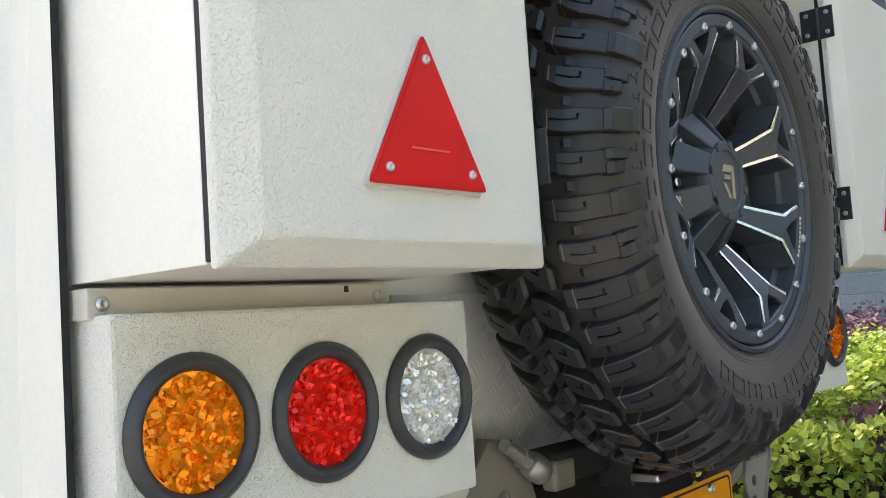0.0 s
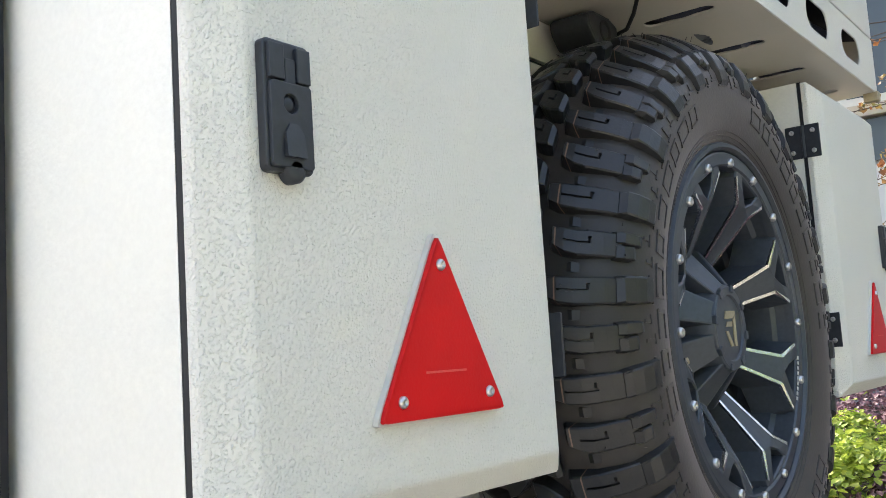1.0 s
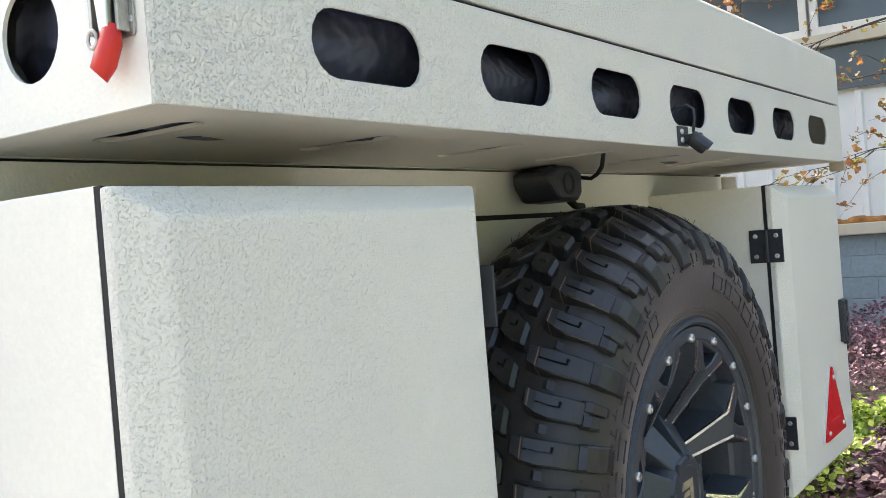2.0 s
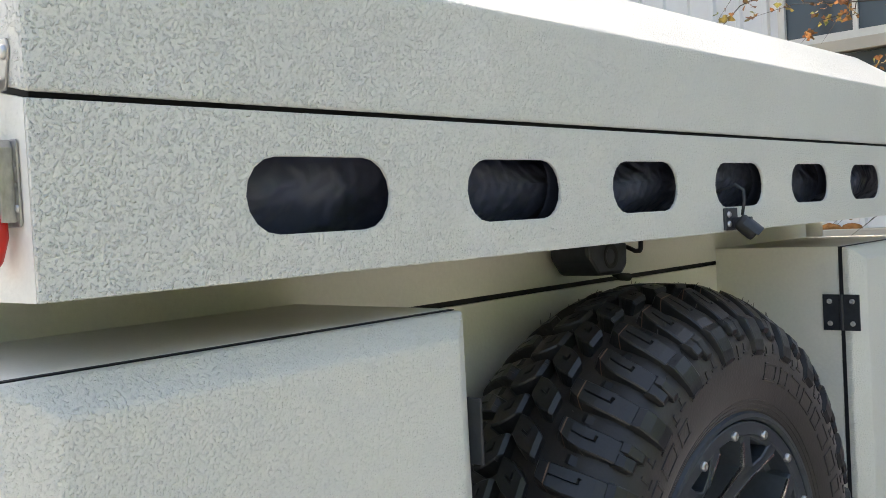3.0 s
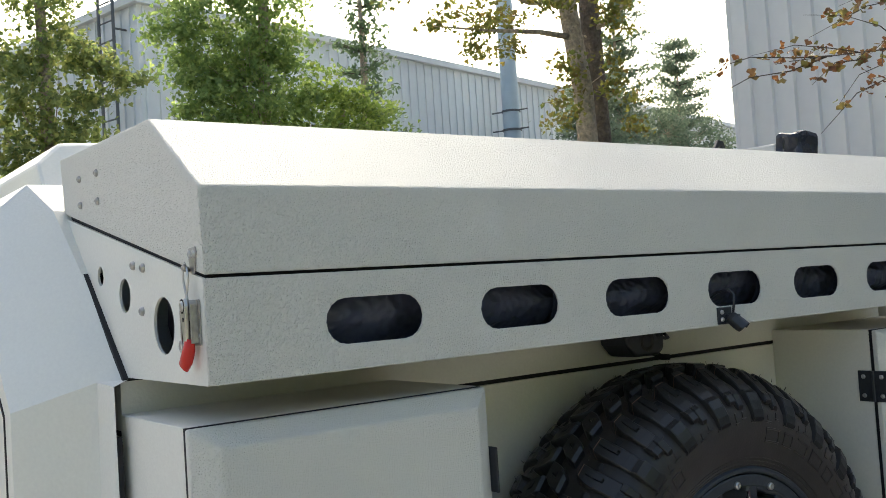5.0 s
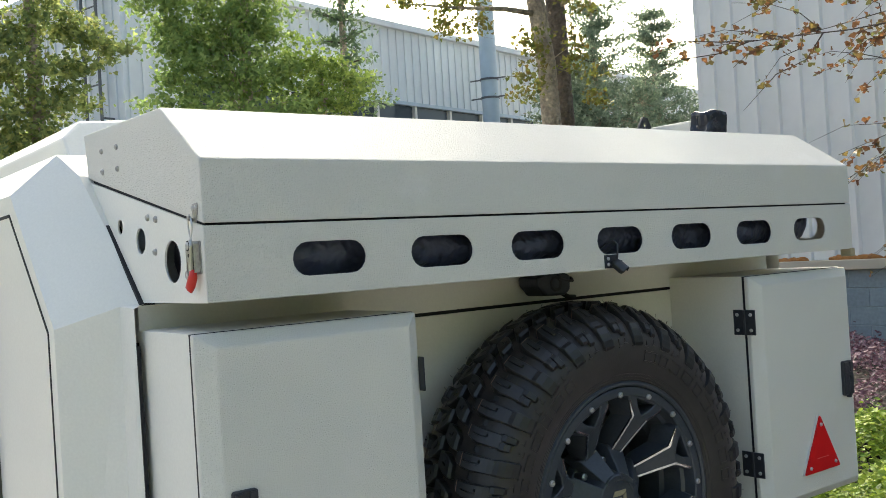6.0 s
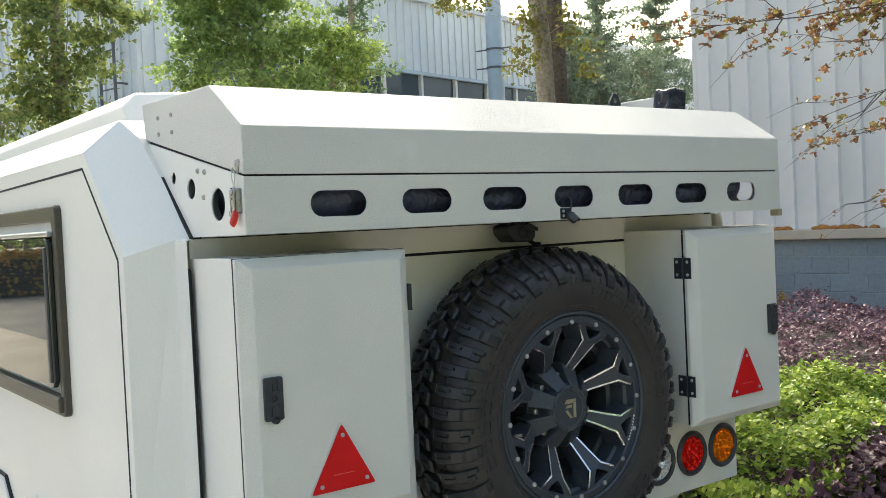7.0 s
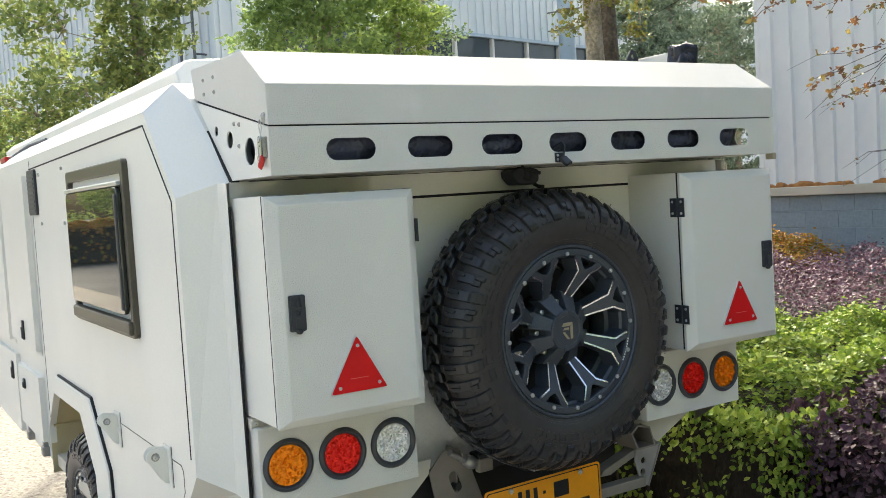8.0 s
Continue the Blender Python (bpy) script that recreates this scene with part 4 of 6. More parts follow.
def block_mesh(name, top, widths, skew, drop, sipe=None, fr=(-1, -0.88, -0.10, -0.07, 0.07, 0.10, 0.48, 0.52, 0.88, 1)):
    """A tread block: top is its (along, radius) section, widths the half widths there, skew the shift round the tyre."""
    bm = bmesh.new()

    def between(i, f):
        (a0, r0), (a1, r1) = top[i], top[i + 1]
        return ((a0 + (a1 - a0) * f, r0 + (r1 - r0) * f), widths[i] + (widths[i + 1] - widths[i]) * f, skew[i] + (skew[i + 1] - skew[i]) * f)
    line = []          # section point, half width, skew, cut: 0 none, 1 slot, 2 slot with its hook
    for i in range(len(top)):
        if sipe and i == sipe[0]:
            line.append((*between(i - 1, 0.95), 0))
        if sipe and i == sipe[1]:
            line.append((*between(i - 1, 0.78), 1))
            line.append((*between(i - 1, 0.82), 2))
        cut = 0 if not sipe or not sipe[0] <= i <= sipe[1] else (2 if i == sipe[1] else 1)
        line.append((top[i], widths[i], skew[i], cut))
        if sipe and i == sipe[1]:
            line.append((*between(i, 0.05), 0))
    top, widths, skew = [q[0] for q in line], [q[1] for q in line], [q[2] for q in line]
    n = len(top)

    def pt(a, r, off):
        t = off / 0.44
        return (a, r * math.sin(t), r * math.cos(t))
    rows = []
    for i, (a, r) in enumerate(top):
        row = []
        for f in fr:
            rr = r
            if abs(f) == 1 or i in (0, n - 1):
                rr = r - 0.0022
            if line[i][3] and (abs(f) <= 0.08 or (line[i][3] == 2 and 0 <= f <= 0.5)):
                rr = r - 0.0045
            row.append(bm.verts.new(pt(a, rr, skew[i] + f * widths[i])))
        rows.append(row)
    base = []
    for i, (a, r) in enumerate(top):
        d = (CORE - Vector((a, r))).normalized() * drop
        base.append([bm.verts.new(pt(a + d.x, r + d.y, skew[i] + f * (widths[i] + 0.0025))) for f in (-1, 1)])
    m = len(fr)
    for i in range(n - 1):
        for j in range(m - 1):
            bm.faces.new((rows[i][j], rows[i + 1][j], rows[i + 1][j + 1], rows[i][j + 1]))
        bm.faces.new((rows[i][0], base[i][0], base[i + 1][0], rows[i + 1][0]))
        bm.faces.new((rows[i][m - 1], rows[i + 1][m - 1], base[i + 1][1], base[i][1]))
    bm.faces.new(rows[0] + [base[0][1], base[0][0]])
    bm.faces.new([base[-1][0], base[-1][1]] + rows[-1][::-1])
    bmesh.ops.recalc_face_normals(bm, faces=bm.faces[:])
    return link_mesh(name, bm, M_TREAD)


def off_road_wheel(name, label, spin):
    w = thing(name, (0, 0, 0), label, "wheel")
    tyre = part("tyre", lathe(TYRE, 112), M_RUBBER, w, "chunky black mud-terrain tyre", smooth=True)
    N = 48
    pitch = 2 * math.pi / N

    def mirrored(pts):
        return [(-0.24 - a, r) for a, r in pts]
    ends = (0.0025, 0.0, 0.0, 0.0, 0.0, 0.0, 0.0, 0.0, 0.003)
    sh_a = [crown(a, e) for a, e in zip((-0.076, -0.072, -0.058, -0.042, -0.027, -0.014, -0.004, 0.0025, 0.005), ends)]
    sh_b = [crown(a, e) for a, e in zip((-0.068, -0.064, -0.052, -0.039, -0.026, -0.015, -0.007, -0.001, 0.0015), ends)]
    wa = [0.008, 0.0115, 0.0150, 0.0162, 0.0165, 0.0165, 0.0163, 0.0158, 0.0152]
    wb = [0.008, 0.0110, 0.0145, 0.0156, 0.0160, 0.0160, 0.0158, 0.0152, 0.0148]
    ska = [0.008, 0.006, 0.002, 0, 0, 0, 0, 0.001, 0.002]
    skb = [0.010, 0.008, 0.003, 0, 0, 0, 0, 0, 0]
    cen = [crown(a, e) for a, e in zip((-0.123, -0.119, -0.108, -0.098, -0.086, -0.082), (0.003, 0, 0, 0, 0, 0.003))]
    cen2 = [crown(a, e) for a, e in zip((-0.160, -0.156, -0.146, -0.138, -0.128, -0.124), (0.003, 0, 0, 0, 0, 0.003))]
    wc = [0.012, 0.0155, 0.0195, 0.0195, 0.0165, 0.0135]
    meshes = [block_mesh("tread_block", sh_a, wa, ska, 0.027, (2, 4)), block_mesh("tread_block", sh_b, wb, skb, 0.026, (2, 4)),
              block_mesh("tread_block", mirrored(sh_a), wa, [-q for q in ska], 0.027, (2, 4)), block_mesh("tread_block", mirrored(sh_b), wb, [-q for q in skb], 0.026, (2, 4)),
              block_mesh("tread_block", cen, wc, [0.014, 0.011, 0.004, -0.002, -0.009, -0.012], 0.024, (2, 3)),
              block_mesh("tread_block", cen2, wc, [-0.012, -0.009, -0.002, 0.004, 0.011, 0.014], 0.024, (2, 3))]
    for i in range(N):
        for kind, ph in ((i % 2, 0.0), (2 + i % 2, 0.5), (4, 0.25), (5, 0.75)):
            ob = new("tread_block", meshes[kind])
            ob.parent = tyre
            ob.matrix_basis = Matrix.Rotation((i + ph) * pitch, 4, "X")
    # side lugs below the shoulder, by turns long and stepped, and low ledges between the blocks
    lug_a = [(-0.004, 0.3905), (0.0045, 0.3845), (0.0115, 0.3720), (0.0165, 0.357), (0.0178, 0.343), (0.0145, 0.338)]
    lug_b = [(-0.004, 0.3905), (0.0040, 0.3835), (0.0100, 0.3735), (0.0085, 0.3690)]
    lug_c = [(-0.004, 0.3905), (0.0040, 0.3835), (0.0125, 0.3650), (0.0110, 0.3595)]
    led = [crown(a, e) for a, e in zip((-0.058, -0.050, -0.034, -0.020, -0.010), (0.016, 0.0135, 0.0135, 0.0135, 0.016))]
    plain = (-1, -0.85, 0.85, 1)
    lugs = [block_mesh("side_lug", lug_a, [0.015, 0.0165, 0.0175, 0.0175, 0.017, 0.0155], [0, 0.001, 0.002, 0.004, 0.006, 0.007], 0.010, None, plain),
            block_mesh("side_lug", lug_b, [0.0075, 0.0085, 0.0085, 0.0075], [-0.009, -0.009, -0.008, -0.008], 0.008, None, plain),
            block_mesh("side_lug", lug_c, [0.0065, 0.0075, 0.0070, 0.006], [0.010, 0.010, 0.011, 0.012], 0.008, None, plain)]
    ledges = [block_mesh("ledge", p, [0.0060, 0.0070, 0.0072, 0.0068, 0.0060], [0.003, 0.002, 0, 0, 0], 0.009, None, plain) for p in (led, mirrored(led))]
    for i in range(N):
        for me_, ph in ((lugs[0], 0.0),) if i % 2 == 0 else ((lugs[1], 0.0), (lugs[2], 0.0)):
            ob = new("side_lug", me_)
            ob.parent, ob.matrix_basis = tyre, Matrix.Rotation((i + ph) * pitch, 4, "X")
    low_ledges = bmesh.new()
    for i in range(N):
        for me_, ph in ((ledges[0], 0.5), (ledges[1], 0.0)):
            first = len(low_ledges.verts)
            low_ledges.from_mesh(me_)
            low_ledges.verts.ensure_lookup_table()
            bmesh.ops.transform(low_ledges, verts=low_ledges.verts[first:], matrix=Matrix.Rotation((i + ph) * pitch, 4, "X"))
    part("groove_ledge", low_ledges, M_TREAD, tyre, kind="stuff")
    # raised bars and rings on the sidewall
    emb = bmesh.new()

    def arc_bar(a0, a1, r0, r1, h):
        def sx(r):
            for (xa, ra), (xb, rb) in zip(TYRE, TYRE[1:]):
                if ra <= r <= rb:
                    return xa + (xb - xa) * (r - ra) / (rb - ra)
            return 0.013
        n = max(1, int((a1 - a0) / 2.0))
        q = []
        for k in range(n + 1):
            t = radians(a0 + (a1 - a0) * k / n)
            q.append([emb.verts.new((sx(r) + d, r * math.cos(t), r * math.sin(t))) for r, d in ((r0, -0.001), (r0 + 0.0006, h), (r1 - 0.0006, h), (r1, -0.001))])
        for u, v in zip(q, q[1:]):
            for k in range(3):
                emb.faces.new((u[k], v[k], v[k + 1], u[k + 1]))
        emb.faces.new(q[0])
        emb.faces.new(q[-1])
    # broad raised marks in three runs, each mark an outlined block
    for start in (20, 140, 260):
        a = start
        for wd in (5, 7, 5, 7, 6, 5, 7, 6, 5, 7):
            arc_bar(a, a + wd, 0.302, 0.3055, 0.0018)
            arc_bar(a + 0.2, a + wd, 0.3235, 0.327, 0.0018)
            arc_bar(a, a + 0.8, 0.305, 0.324, 0.0018)
            if wd != 6:
                arc_bar(a + wd - 0.8, a + wd, 0.305, 0.324, 0.0018)
            a += wd + 2.2
    # shallow broken scales between the lugs and the marks
    rs = random.Random(21)
    for i in range(96):
        a0 = i * 3.75 + rs.uniform(-0.3, 0.3)
        r0 = 0.334 + 0.006 * (i % 2)
        arc_bar(a0, a0 + rs.uniform(1.6, 2.6), r0, r0 + 0.0035, 0.0016)
        arc_bar(a0 + 0.9, a0 + 1.5, r0 + 0.004, r0 + 0.014 + 0.006 * (i % 3 == 0), 0.0016)
    for r in (0.262, 0.268, 0.274):
        arc_bar(0, 360, r, r + 0.0022, 0.0009)
    bmesh.ops.recalc_face_normals(emb, faces=emb.faces[:])
    part("sidewall_relief", emb, M_RUBBER, tyre)
    hair = bmesh.new()
    rn = random.Random(12)
    for k in range(300):
        t = rn.uniform(0, 2 * math.pi)
        a = rn.choice([-0.2, -0.16, -0.12, -0.09, -0.055, -0.03, 0.0])
        r = crown(a)[1] - 0.001
        p = Vector((a + rn.uniform(-0.006, 0.006), r * math.cos(t), r * math.sin(t)))
        q = p + Vector((rn.uniform(-0.004, 0.004), 0, 0)) + Vector((0, math.cos(t + rn.uniform(-.5, .5)), math.sin(t + rn.uniform(-.5, .5)))) * rn.uniform(0.003, 0.008)
        rod(p, q, 0.0007, 0.0004, 3, hair)
    part("moulding_hairs", hair, M_RUBBER, tyre, kind="stuff")
    # rim
    barrel = [(-0.004, 0.260), (0.001, 0.2575), (0.0015, 0.2525), (-0.003, 0.2490), (-0.012, 0.2470), (-0.014, 0.229), (-0.034, 0.226), (-0.040, 0.219), (-0.085, 0.215), (-0.090, 0.203),
              (-0.150, 0.199), (-0.155, 0.208), (-0.215, 0.218), (-0.226, 0.245)]
    rim = part("rim", lathe(barrel, 96), M_RIM, w, "satin blue-black alloy rim", smooth=False)
    part("rim_ring", lathe([(-0.012, 0.2475), (-0.004, 0.2460), (-0.003, 0.2440), (-0.003, 0.2290), (-0.006, 0.2265), (-0.018, 0.2255)], 96), M_RIM, rim)

    def xs(r):
        if r > 0.193:
            return -0.005 - 0.004 * (0.232 - r) / 0.04
        return -0.009 - 0.070 * ((0.193 - r) / 0.11)
    half = [(0.016, 0.066), (0.0138, 0.096), (0.0188, 0.142), (0.0240, 0.1815), (0.0535, 0.2110), (0.057, 0.230)]
    outline = half + [(0.0, 0.234)] + [(-t, r) for t, r in reversed(half)]
    pocket = [(0, 0.190), (0.017, 0.203), (0.030, 0.2205), (-0.030, 0.2205), (-0.017, 0.203)]
    sp = plate(outline, [pocket], lambda u, v, wd: (xs(v) - wd * (1.0 if v > 0.12 else 0.6), u * (1 + 3.0 * wd), v), 0.062)
    bmesh.ops.bevel(sp, geom=[e for e in sp.edges if len(e.link_faces) == 2 and e.calc_face_angle(0) > 0.7], offset=0.0022, segments=1, affect="EDGES")
    spoke_me = link_mesh("spoke", sp, M_RIM)
    edge = bmesh.new()
    for sgn in (-1, 1):
        path = [(0.0125, 0.098), (0.0170, 0.142), (0.0220, 0.1825), (0.0515, 0.2125)]
        for k in range(len(path) - 1):
            (t0, r0), (t1, r1) = path[k], path[k + 1]
            d = Vector((t1 - t0, r1 - r0)).normalized()
            nrm = Vector((-d.y, d.x)) * 0.0025
            q = [(t0 + nrm.x, r0 + nrm.y), (t1 + nrm.x, r1 + nrm.y), (t1 - nrm.x, r1 - nrm.y), (t0 - nrm.x, r0 - nrm.y)]
            vs = [edge.verts.new((xs(r) + h, sgn * t, r)) for h in (0.0012, -0.003) for t, r in q]
            for f in ((0, 1, 2, 3), (0, 4, 5, 1), (2, 6, 7, 3), (1, 5, 6, 2), (3, 7, 4, 0)):
                edge.faces.new([vs[i] for i in f])
    bmesh.ops.recalc_face_normals(edge, faces=edge.faces[:])
    edge_me = link_mesh("milled_edge", edge, M_MILL)
    bolt = lathe([(-0.003, 0.0066), (0.002, 0.0066), (0.004, 0.0052), (0.0045, 0.0025), (0.003, 0.002), (0.003, 0.0002)], 12)
    bmesh.ops.translate(bolt, verts=bolt.verts[:], vec=(-0.002, 0, 0.2315))
    bolt_me = link_mesh("rim_bolt", bolt, M_STEEL, True)
    for i in range(8):
        rot = Matrix.Rotation(radians(45 * i), 4, "X")
        so = new("spoke", spoke_me)
        so.parent, so.matrix_basis = w, rot
        eo = tagged(new("milled_edge", edge_me), "bright milled spoke edge")
        eo.parent = so
        for k in (0, 1):
            bo = new("rim_bolt", bolt_me)
            bo.parent, bo.matrix_basis = rim, Matrix.Rotation(radians(45 * i + 22.5 * k), 4, "X")
    hub = part("hub", lathe([(-0.110, 0.098), (-0.092, 0.094), (-0.082, 0.072), (-0.045, 0.066), (-0.034, 0.063), (-0.026, 0.0600), (-0.024, 0.0575), (-0.024, 0.047), (-0.027, 0.045), (-0.027, 0.0005)], 48),
               M_RIM, w, "satin black hub cover")
    rib = plate([(-0.0165, 0.054), (0.0165, 0.054), (0.0265, 0.114), (-0.0265, 0.114)], [], lambda u, v, wd: (-0.026 - 0.046 * max(0.0, v - 0.066) / 0.05 - wd, u * (1 + 4 * wd), v), 0.050, bev=0.003)
    rib_me = link_mesh("hub_rib", rib, M_RIM)
    nut = lathe([(-0.095, 0.0085), (-0.066, 0.0085), (-0.064, 0.006), (-0.070, 0.005), (-0.070, 0.0003)], 8)
    bmesh.ops.translate(nut, verts=nut.verts[:], vec=(0, 0, 0.084))
    nut_me = link_mesh("wheel_nut", nut, M_STEEL)
    lug = boxed(-0.030, -0.022, -0.006, 0.006, 0.051, 0.0610, bev=0.001)
    lug_me = link_mesh("cap_tooth", lug, M_RIM)
    for i in range(8):
        for nm, me_, off in (("hub_rib", rib_me, 0), ("wheel_nut", nut_me, 22.5), ("cap_tooth", lug_me, 10)):
            ob = new(nm, me_)
            ob.parent, ob.matrix_basis = hub, Matrix.Rotation(radians(45 * i + off), 4, "X")
    for k in range(9):
        a0 = -9 + k * 2.1
        q = [(r * math.cos(radians(a)), r * math.sin(radians(a))) for a, r in ((a0, 0.2245), (a0, 0.2300), (a0 + 1.3, 0.2300), (a0 + 1.3, 0.2245))]
        part("bar", plate(q, [], lambda u, v, wd: (-0.0052 + wd, u, v), 0.0016), M_WHITEFR, rim)
    part("tag", boxed(-0.085, -0.081, -0.175, -0.150, -0.150, -0.115, bev=0.001), M_TAG, rim, "yellow tag behind the spokes")
    mark = bmesh.new()
    for loop in ([(0.012, -0.026), (0.021, -0.026), (0.021, 0.018), (0.012, 0.012)], [(-0.020, 0.013), (-0.013, 0.024), (0.021, 0.024), (0.021, 0.0195), (0.011, 0.0135)],
                 [(-0.016, 0.002), (-0.010, 0.009), (0.007, 0.009), (0.007, 0.002)], [(-0.018, -0.004), (-0.009, -0.004), (0.008, -0.026), (-0.001, -0.026)]):
        plate(loop, [], lambda u, v, wd: (-0.0268 + wd, u, v), 0.0015, mark)
    mo = part("cap_mark", mark, M_LOGO, hub, "tan angular mark")
    mo.matrix_basis = Matrix.Rotation(radians(-spin), 4, "X")
    part("mount_plate", lathe([(-0.115, 0.095), (-0.120, 0.10), (-0.15, 0.11), (-0.22, 0.11), (-0.22, 0.0005)], 32), M_DARK, w)
    part("back_disc", lathe([(-0.150, 0.08), (-0.150, 0.19)], 48), M_DARK, rim)
    valve = part("valve_stem", rod((-0.03, -0.165, -0.11), (-0.016, -0.155, -0.103), 0.0042), M_LOGO, rim, "brass valve stem")
    return w


spare = off_road_wheel("spare_wheel", "spare off-road wheel with a mud-terrain tyre and black alloy rim", -21.5)
spare.matrix_basis = pose(0, 0.002, 1.3575, -21.5, 0, 0)
road = copy_thing(spare, pose(-2.1, -1.03, 0.44, 10, 0, -90))
road.name = "road_wheel"
tagged(road, "off-road trailer wheel with a mud-terrain tyre in the arch", "wheel")
road2 = copy_thing(spare, pose(-2.1, 1.03, 0.44, 40, 0, 90))
road2.name = "road_wheel"
tagged(road2, "off-road trailer wheel with a mud-terrain tyre in the arch", "wheel")

# ---- carrier, number plate, small fittings ----
car = thing("wheel_carrier", (-0.2, 0, 0.9), "dull grey steel spare wheel carrier below the tyre", "wheel carrier")
for s in (-1,):
    o = [(s * 0.335, 0.79), (s * 0.362, 0.945), (s * 0.306, 1.002), (s * 0.252, 1.000), (s * 0.208, 0.928), (s * 0.160, 0.79)]
    ca, sa = math.cos(radians(70 * s)), math.sin(radians(70 * s))
    hole = [(s * 0.270 + u * ca - v * sa, 0.898 + u * sa + v * ca) for u, v in stadium(0, 0, 0.070, 0.034)]
    gus = part("gusset", plate(o, [hole], lambda u, v, w: (-0.275 - w, u, v), 0.006, bev=0.0015), M_TAN, car, "tan-grey steel gusset with a slot")
    part("gusset_flange", boxed(-0.38, -0.281, *sorted((s * 0.258, s * 0.264)), 0.80, 1.0, bev=0.001), M_TAN, car)
    part("slot_bolt", rod((-0.30, s * 0.262, 0.880), (-0.272, s * 0.262, 0.880), 0.012, seg=8), M_DARK, gus)
    pin = part("pin", rod((-0.255, s * 0.296, 0.998), (-0.255, s * 0.180, 0.930), 0.010, seg=14), M_CAST, car, "dull cast pin")
    part("pin_head", lathe([(0.0, 0.006), (0.002, 0.019), (0.022, 0.021), (0.036, 0.019), (0.040, 0.006)], 16), M_CAST, pin, smooth=True).matrix_basis = (
        Matrix.Translation((-0.255, s * 0.242, 0.966)) @ Vector((0, -s * 0.86, -0.51)).to_track_quat("X", "Z").to_matrix().to_4x4())
    part("pin_nut", lathe([(0.0, 0.005), (0.001, 0.015), (0.016, 0.015), (0.017, 0.005)], 6), M_CAST, pin).matrix_basis = (
        Matrix.Translation((-0.255, s * 0.262, 0.978)) @ Vector((0, -s * 0.86, -0.51)).to_track_quat("X", "Z").to_matrix().to_4x4())
    part("bracket_block", boxed(-0.262, -0.236, *sorted((s * 0.205, s * 0.150)), 0.918, 0.962, bev=0.006), M_TAN, car)
part("cross_tube", boxed(-0.30, -0.24, -0.20, 0.45, 0.925, 0.975, bev=0.006), M_DARK, car)
mouth = [(0.416, 0.930), (0.448, 0.953), (0.505, 0.939), (0.529, 0.867), (0.444, 0.867)]
inside = [(0.474 + (u - 0.474) * 0.86, 0.908 + (v - 0.908) * 0.86) for u, v in mouth]
part("square_tube", plate(mouth, [inside], lambda u, v, w: (-0.225 - w, u, v), 0.10), M_TAN, car, "open-ended tan-grey steel tube")
part("side_plate", plate([(0.448, 0.8645), (0.538, 0.8645), (0.558, 0.872), (0.490, 0.732), (0.458, 0.757), (0.436, 0.829)], [circle(0.476, 0.823, 0.011, 14), circle(0.471, 0.784, 0.011, 14)],
                         lambda u, v, w: (-0.235 - w, u, v), 0.006, bev=0.001), M_GALV, car, "dull steel side plate with two holes")
part("plate_flange", plate([(0.558, 0.874), (0.561, 0.873), (0.493, 0.731), (0.490, 0.732)], [], lambda u, v, w: (-0.229 - w, u, v), 0.05), M_GALV, car)
part("brace_arm", plate([(0.285, 0.802), (0.300, 0.820), (0.446, 0.8665), (0.530, 0.8665), (0.396, 0.826), (0.330, 0.800)], [], lambda u, v, w: (-0.242 - w, u, v), 0.05, bev=0.002), M_TAN, car)
part("lower_bar", boxed(-0.26, -0.215, 0.26, 0.468, 0.738, 0.772, bev=0.004), M_TAN, car)
part("post", boxed(-0.262, -0.20, -0.05, 0.05, 0.90, 1.42, bev=0.004), M_DARK, car)
part("rear_beam", boxed(-0.46, -0.36, -0.60, 0.46, 0.80, 0.90, bev=0.004), M_DARK, car)
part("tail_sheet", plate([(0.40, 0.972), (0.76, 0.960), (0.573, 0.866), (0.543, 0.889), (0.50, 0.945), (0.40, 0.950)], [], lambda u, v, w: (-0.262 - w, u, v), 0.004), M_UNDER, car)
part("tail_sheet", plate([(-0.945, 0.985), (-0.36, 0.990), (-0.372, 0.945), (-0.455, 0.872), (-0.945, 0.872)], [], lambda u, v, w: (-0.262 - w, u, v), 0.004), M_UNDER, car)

np_ = thing("number_plate", (-0.165, -0.01, 0.69), "yellow trailer number plate with plain black bars", "number plate")
PT = Matrix.Translation((-0.165, -0.010, 0.773)) @ Matrix.Rotation(radians(1.0), 4, "X")


def on_plate(u, v, w):
    return PT @ Vector((w, u, v))


part("plate", plate(rounded(-0.228, 0.228, -0.112, 0.112, 0.012), [], on_plate, 0.002), M_PLATE, np_)
part("border", plate(rounded(-0.222, 0.222, -0.106, 0.106, 0.011), [rounded(-0.2185, 0.2185, -0.1025, 0.1025, 0.009)], lambda u, v, w: on_plate(u, v, w + 0.0012), 0.0014), M_INK, np_)
for u0, u1 in ((-0.105, -0.090), (-0.075, -0.060), (-0.045, -0.030), (-0.008, 0.002), (0.035, 0.095)):
    part("bar", plate(rounded(u0, u1, 0.035 if u1 - u0 > 0.012 else 0.058, 0.085 if u1 - u0 > 0.012 else 0.068, 0.002), [], lambda u, v, w: on_plate(u, v, w + 0.0012), 0.0016), M_INK, np_)
for k in range(5):
    part("bar", plate(rounded(-0.19 + k * 0.078, -0.135 + k * 0.078, -0.085, 0.01, 0.003), [], lambda u, v, w: on_plate(u, v, w + 0.0012), 0.0016), M_INK, np_)
for u in (-0.13, 0.145):
    c = on_plate(u, 0.095, 0.002)
    screw(np_, c, "x", 0.009)
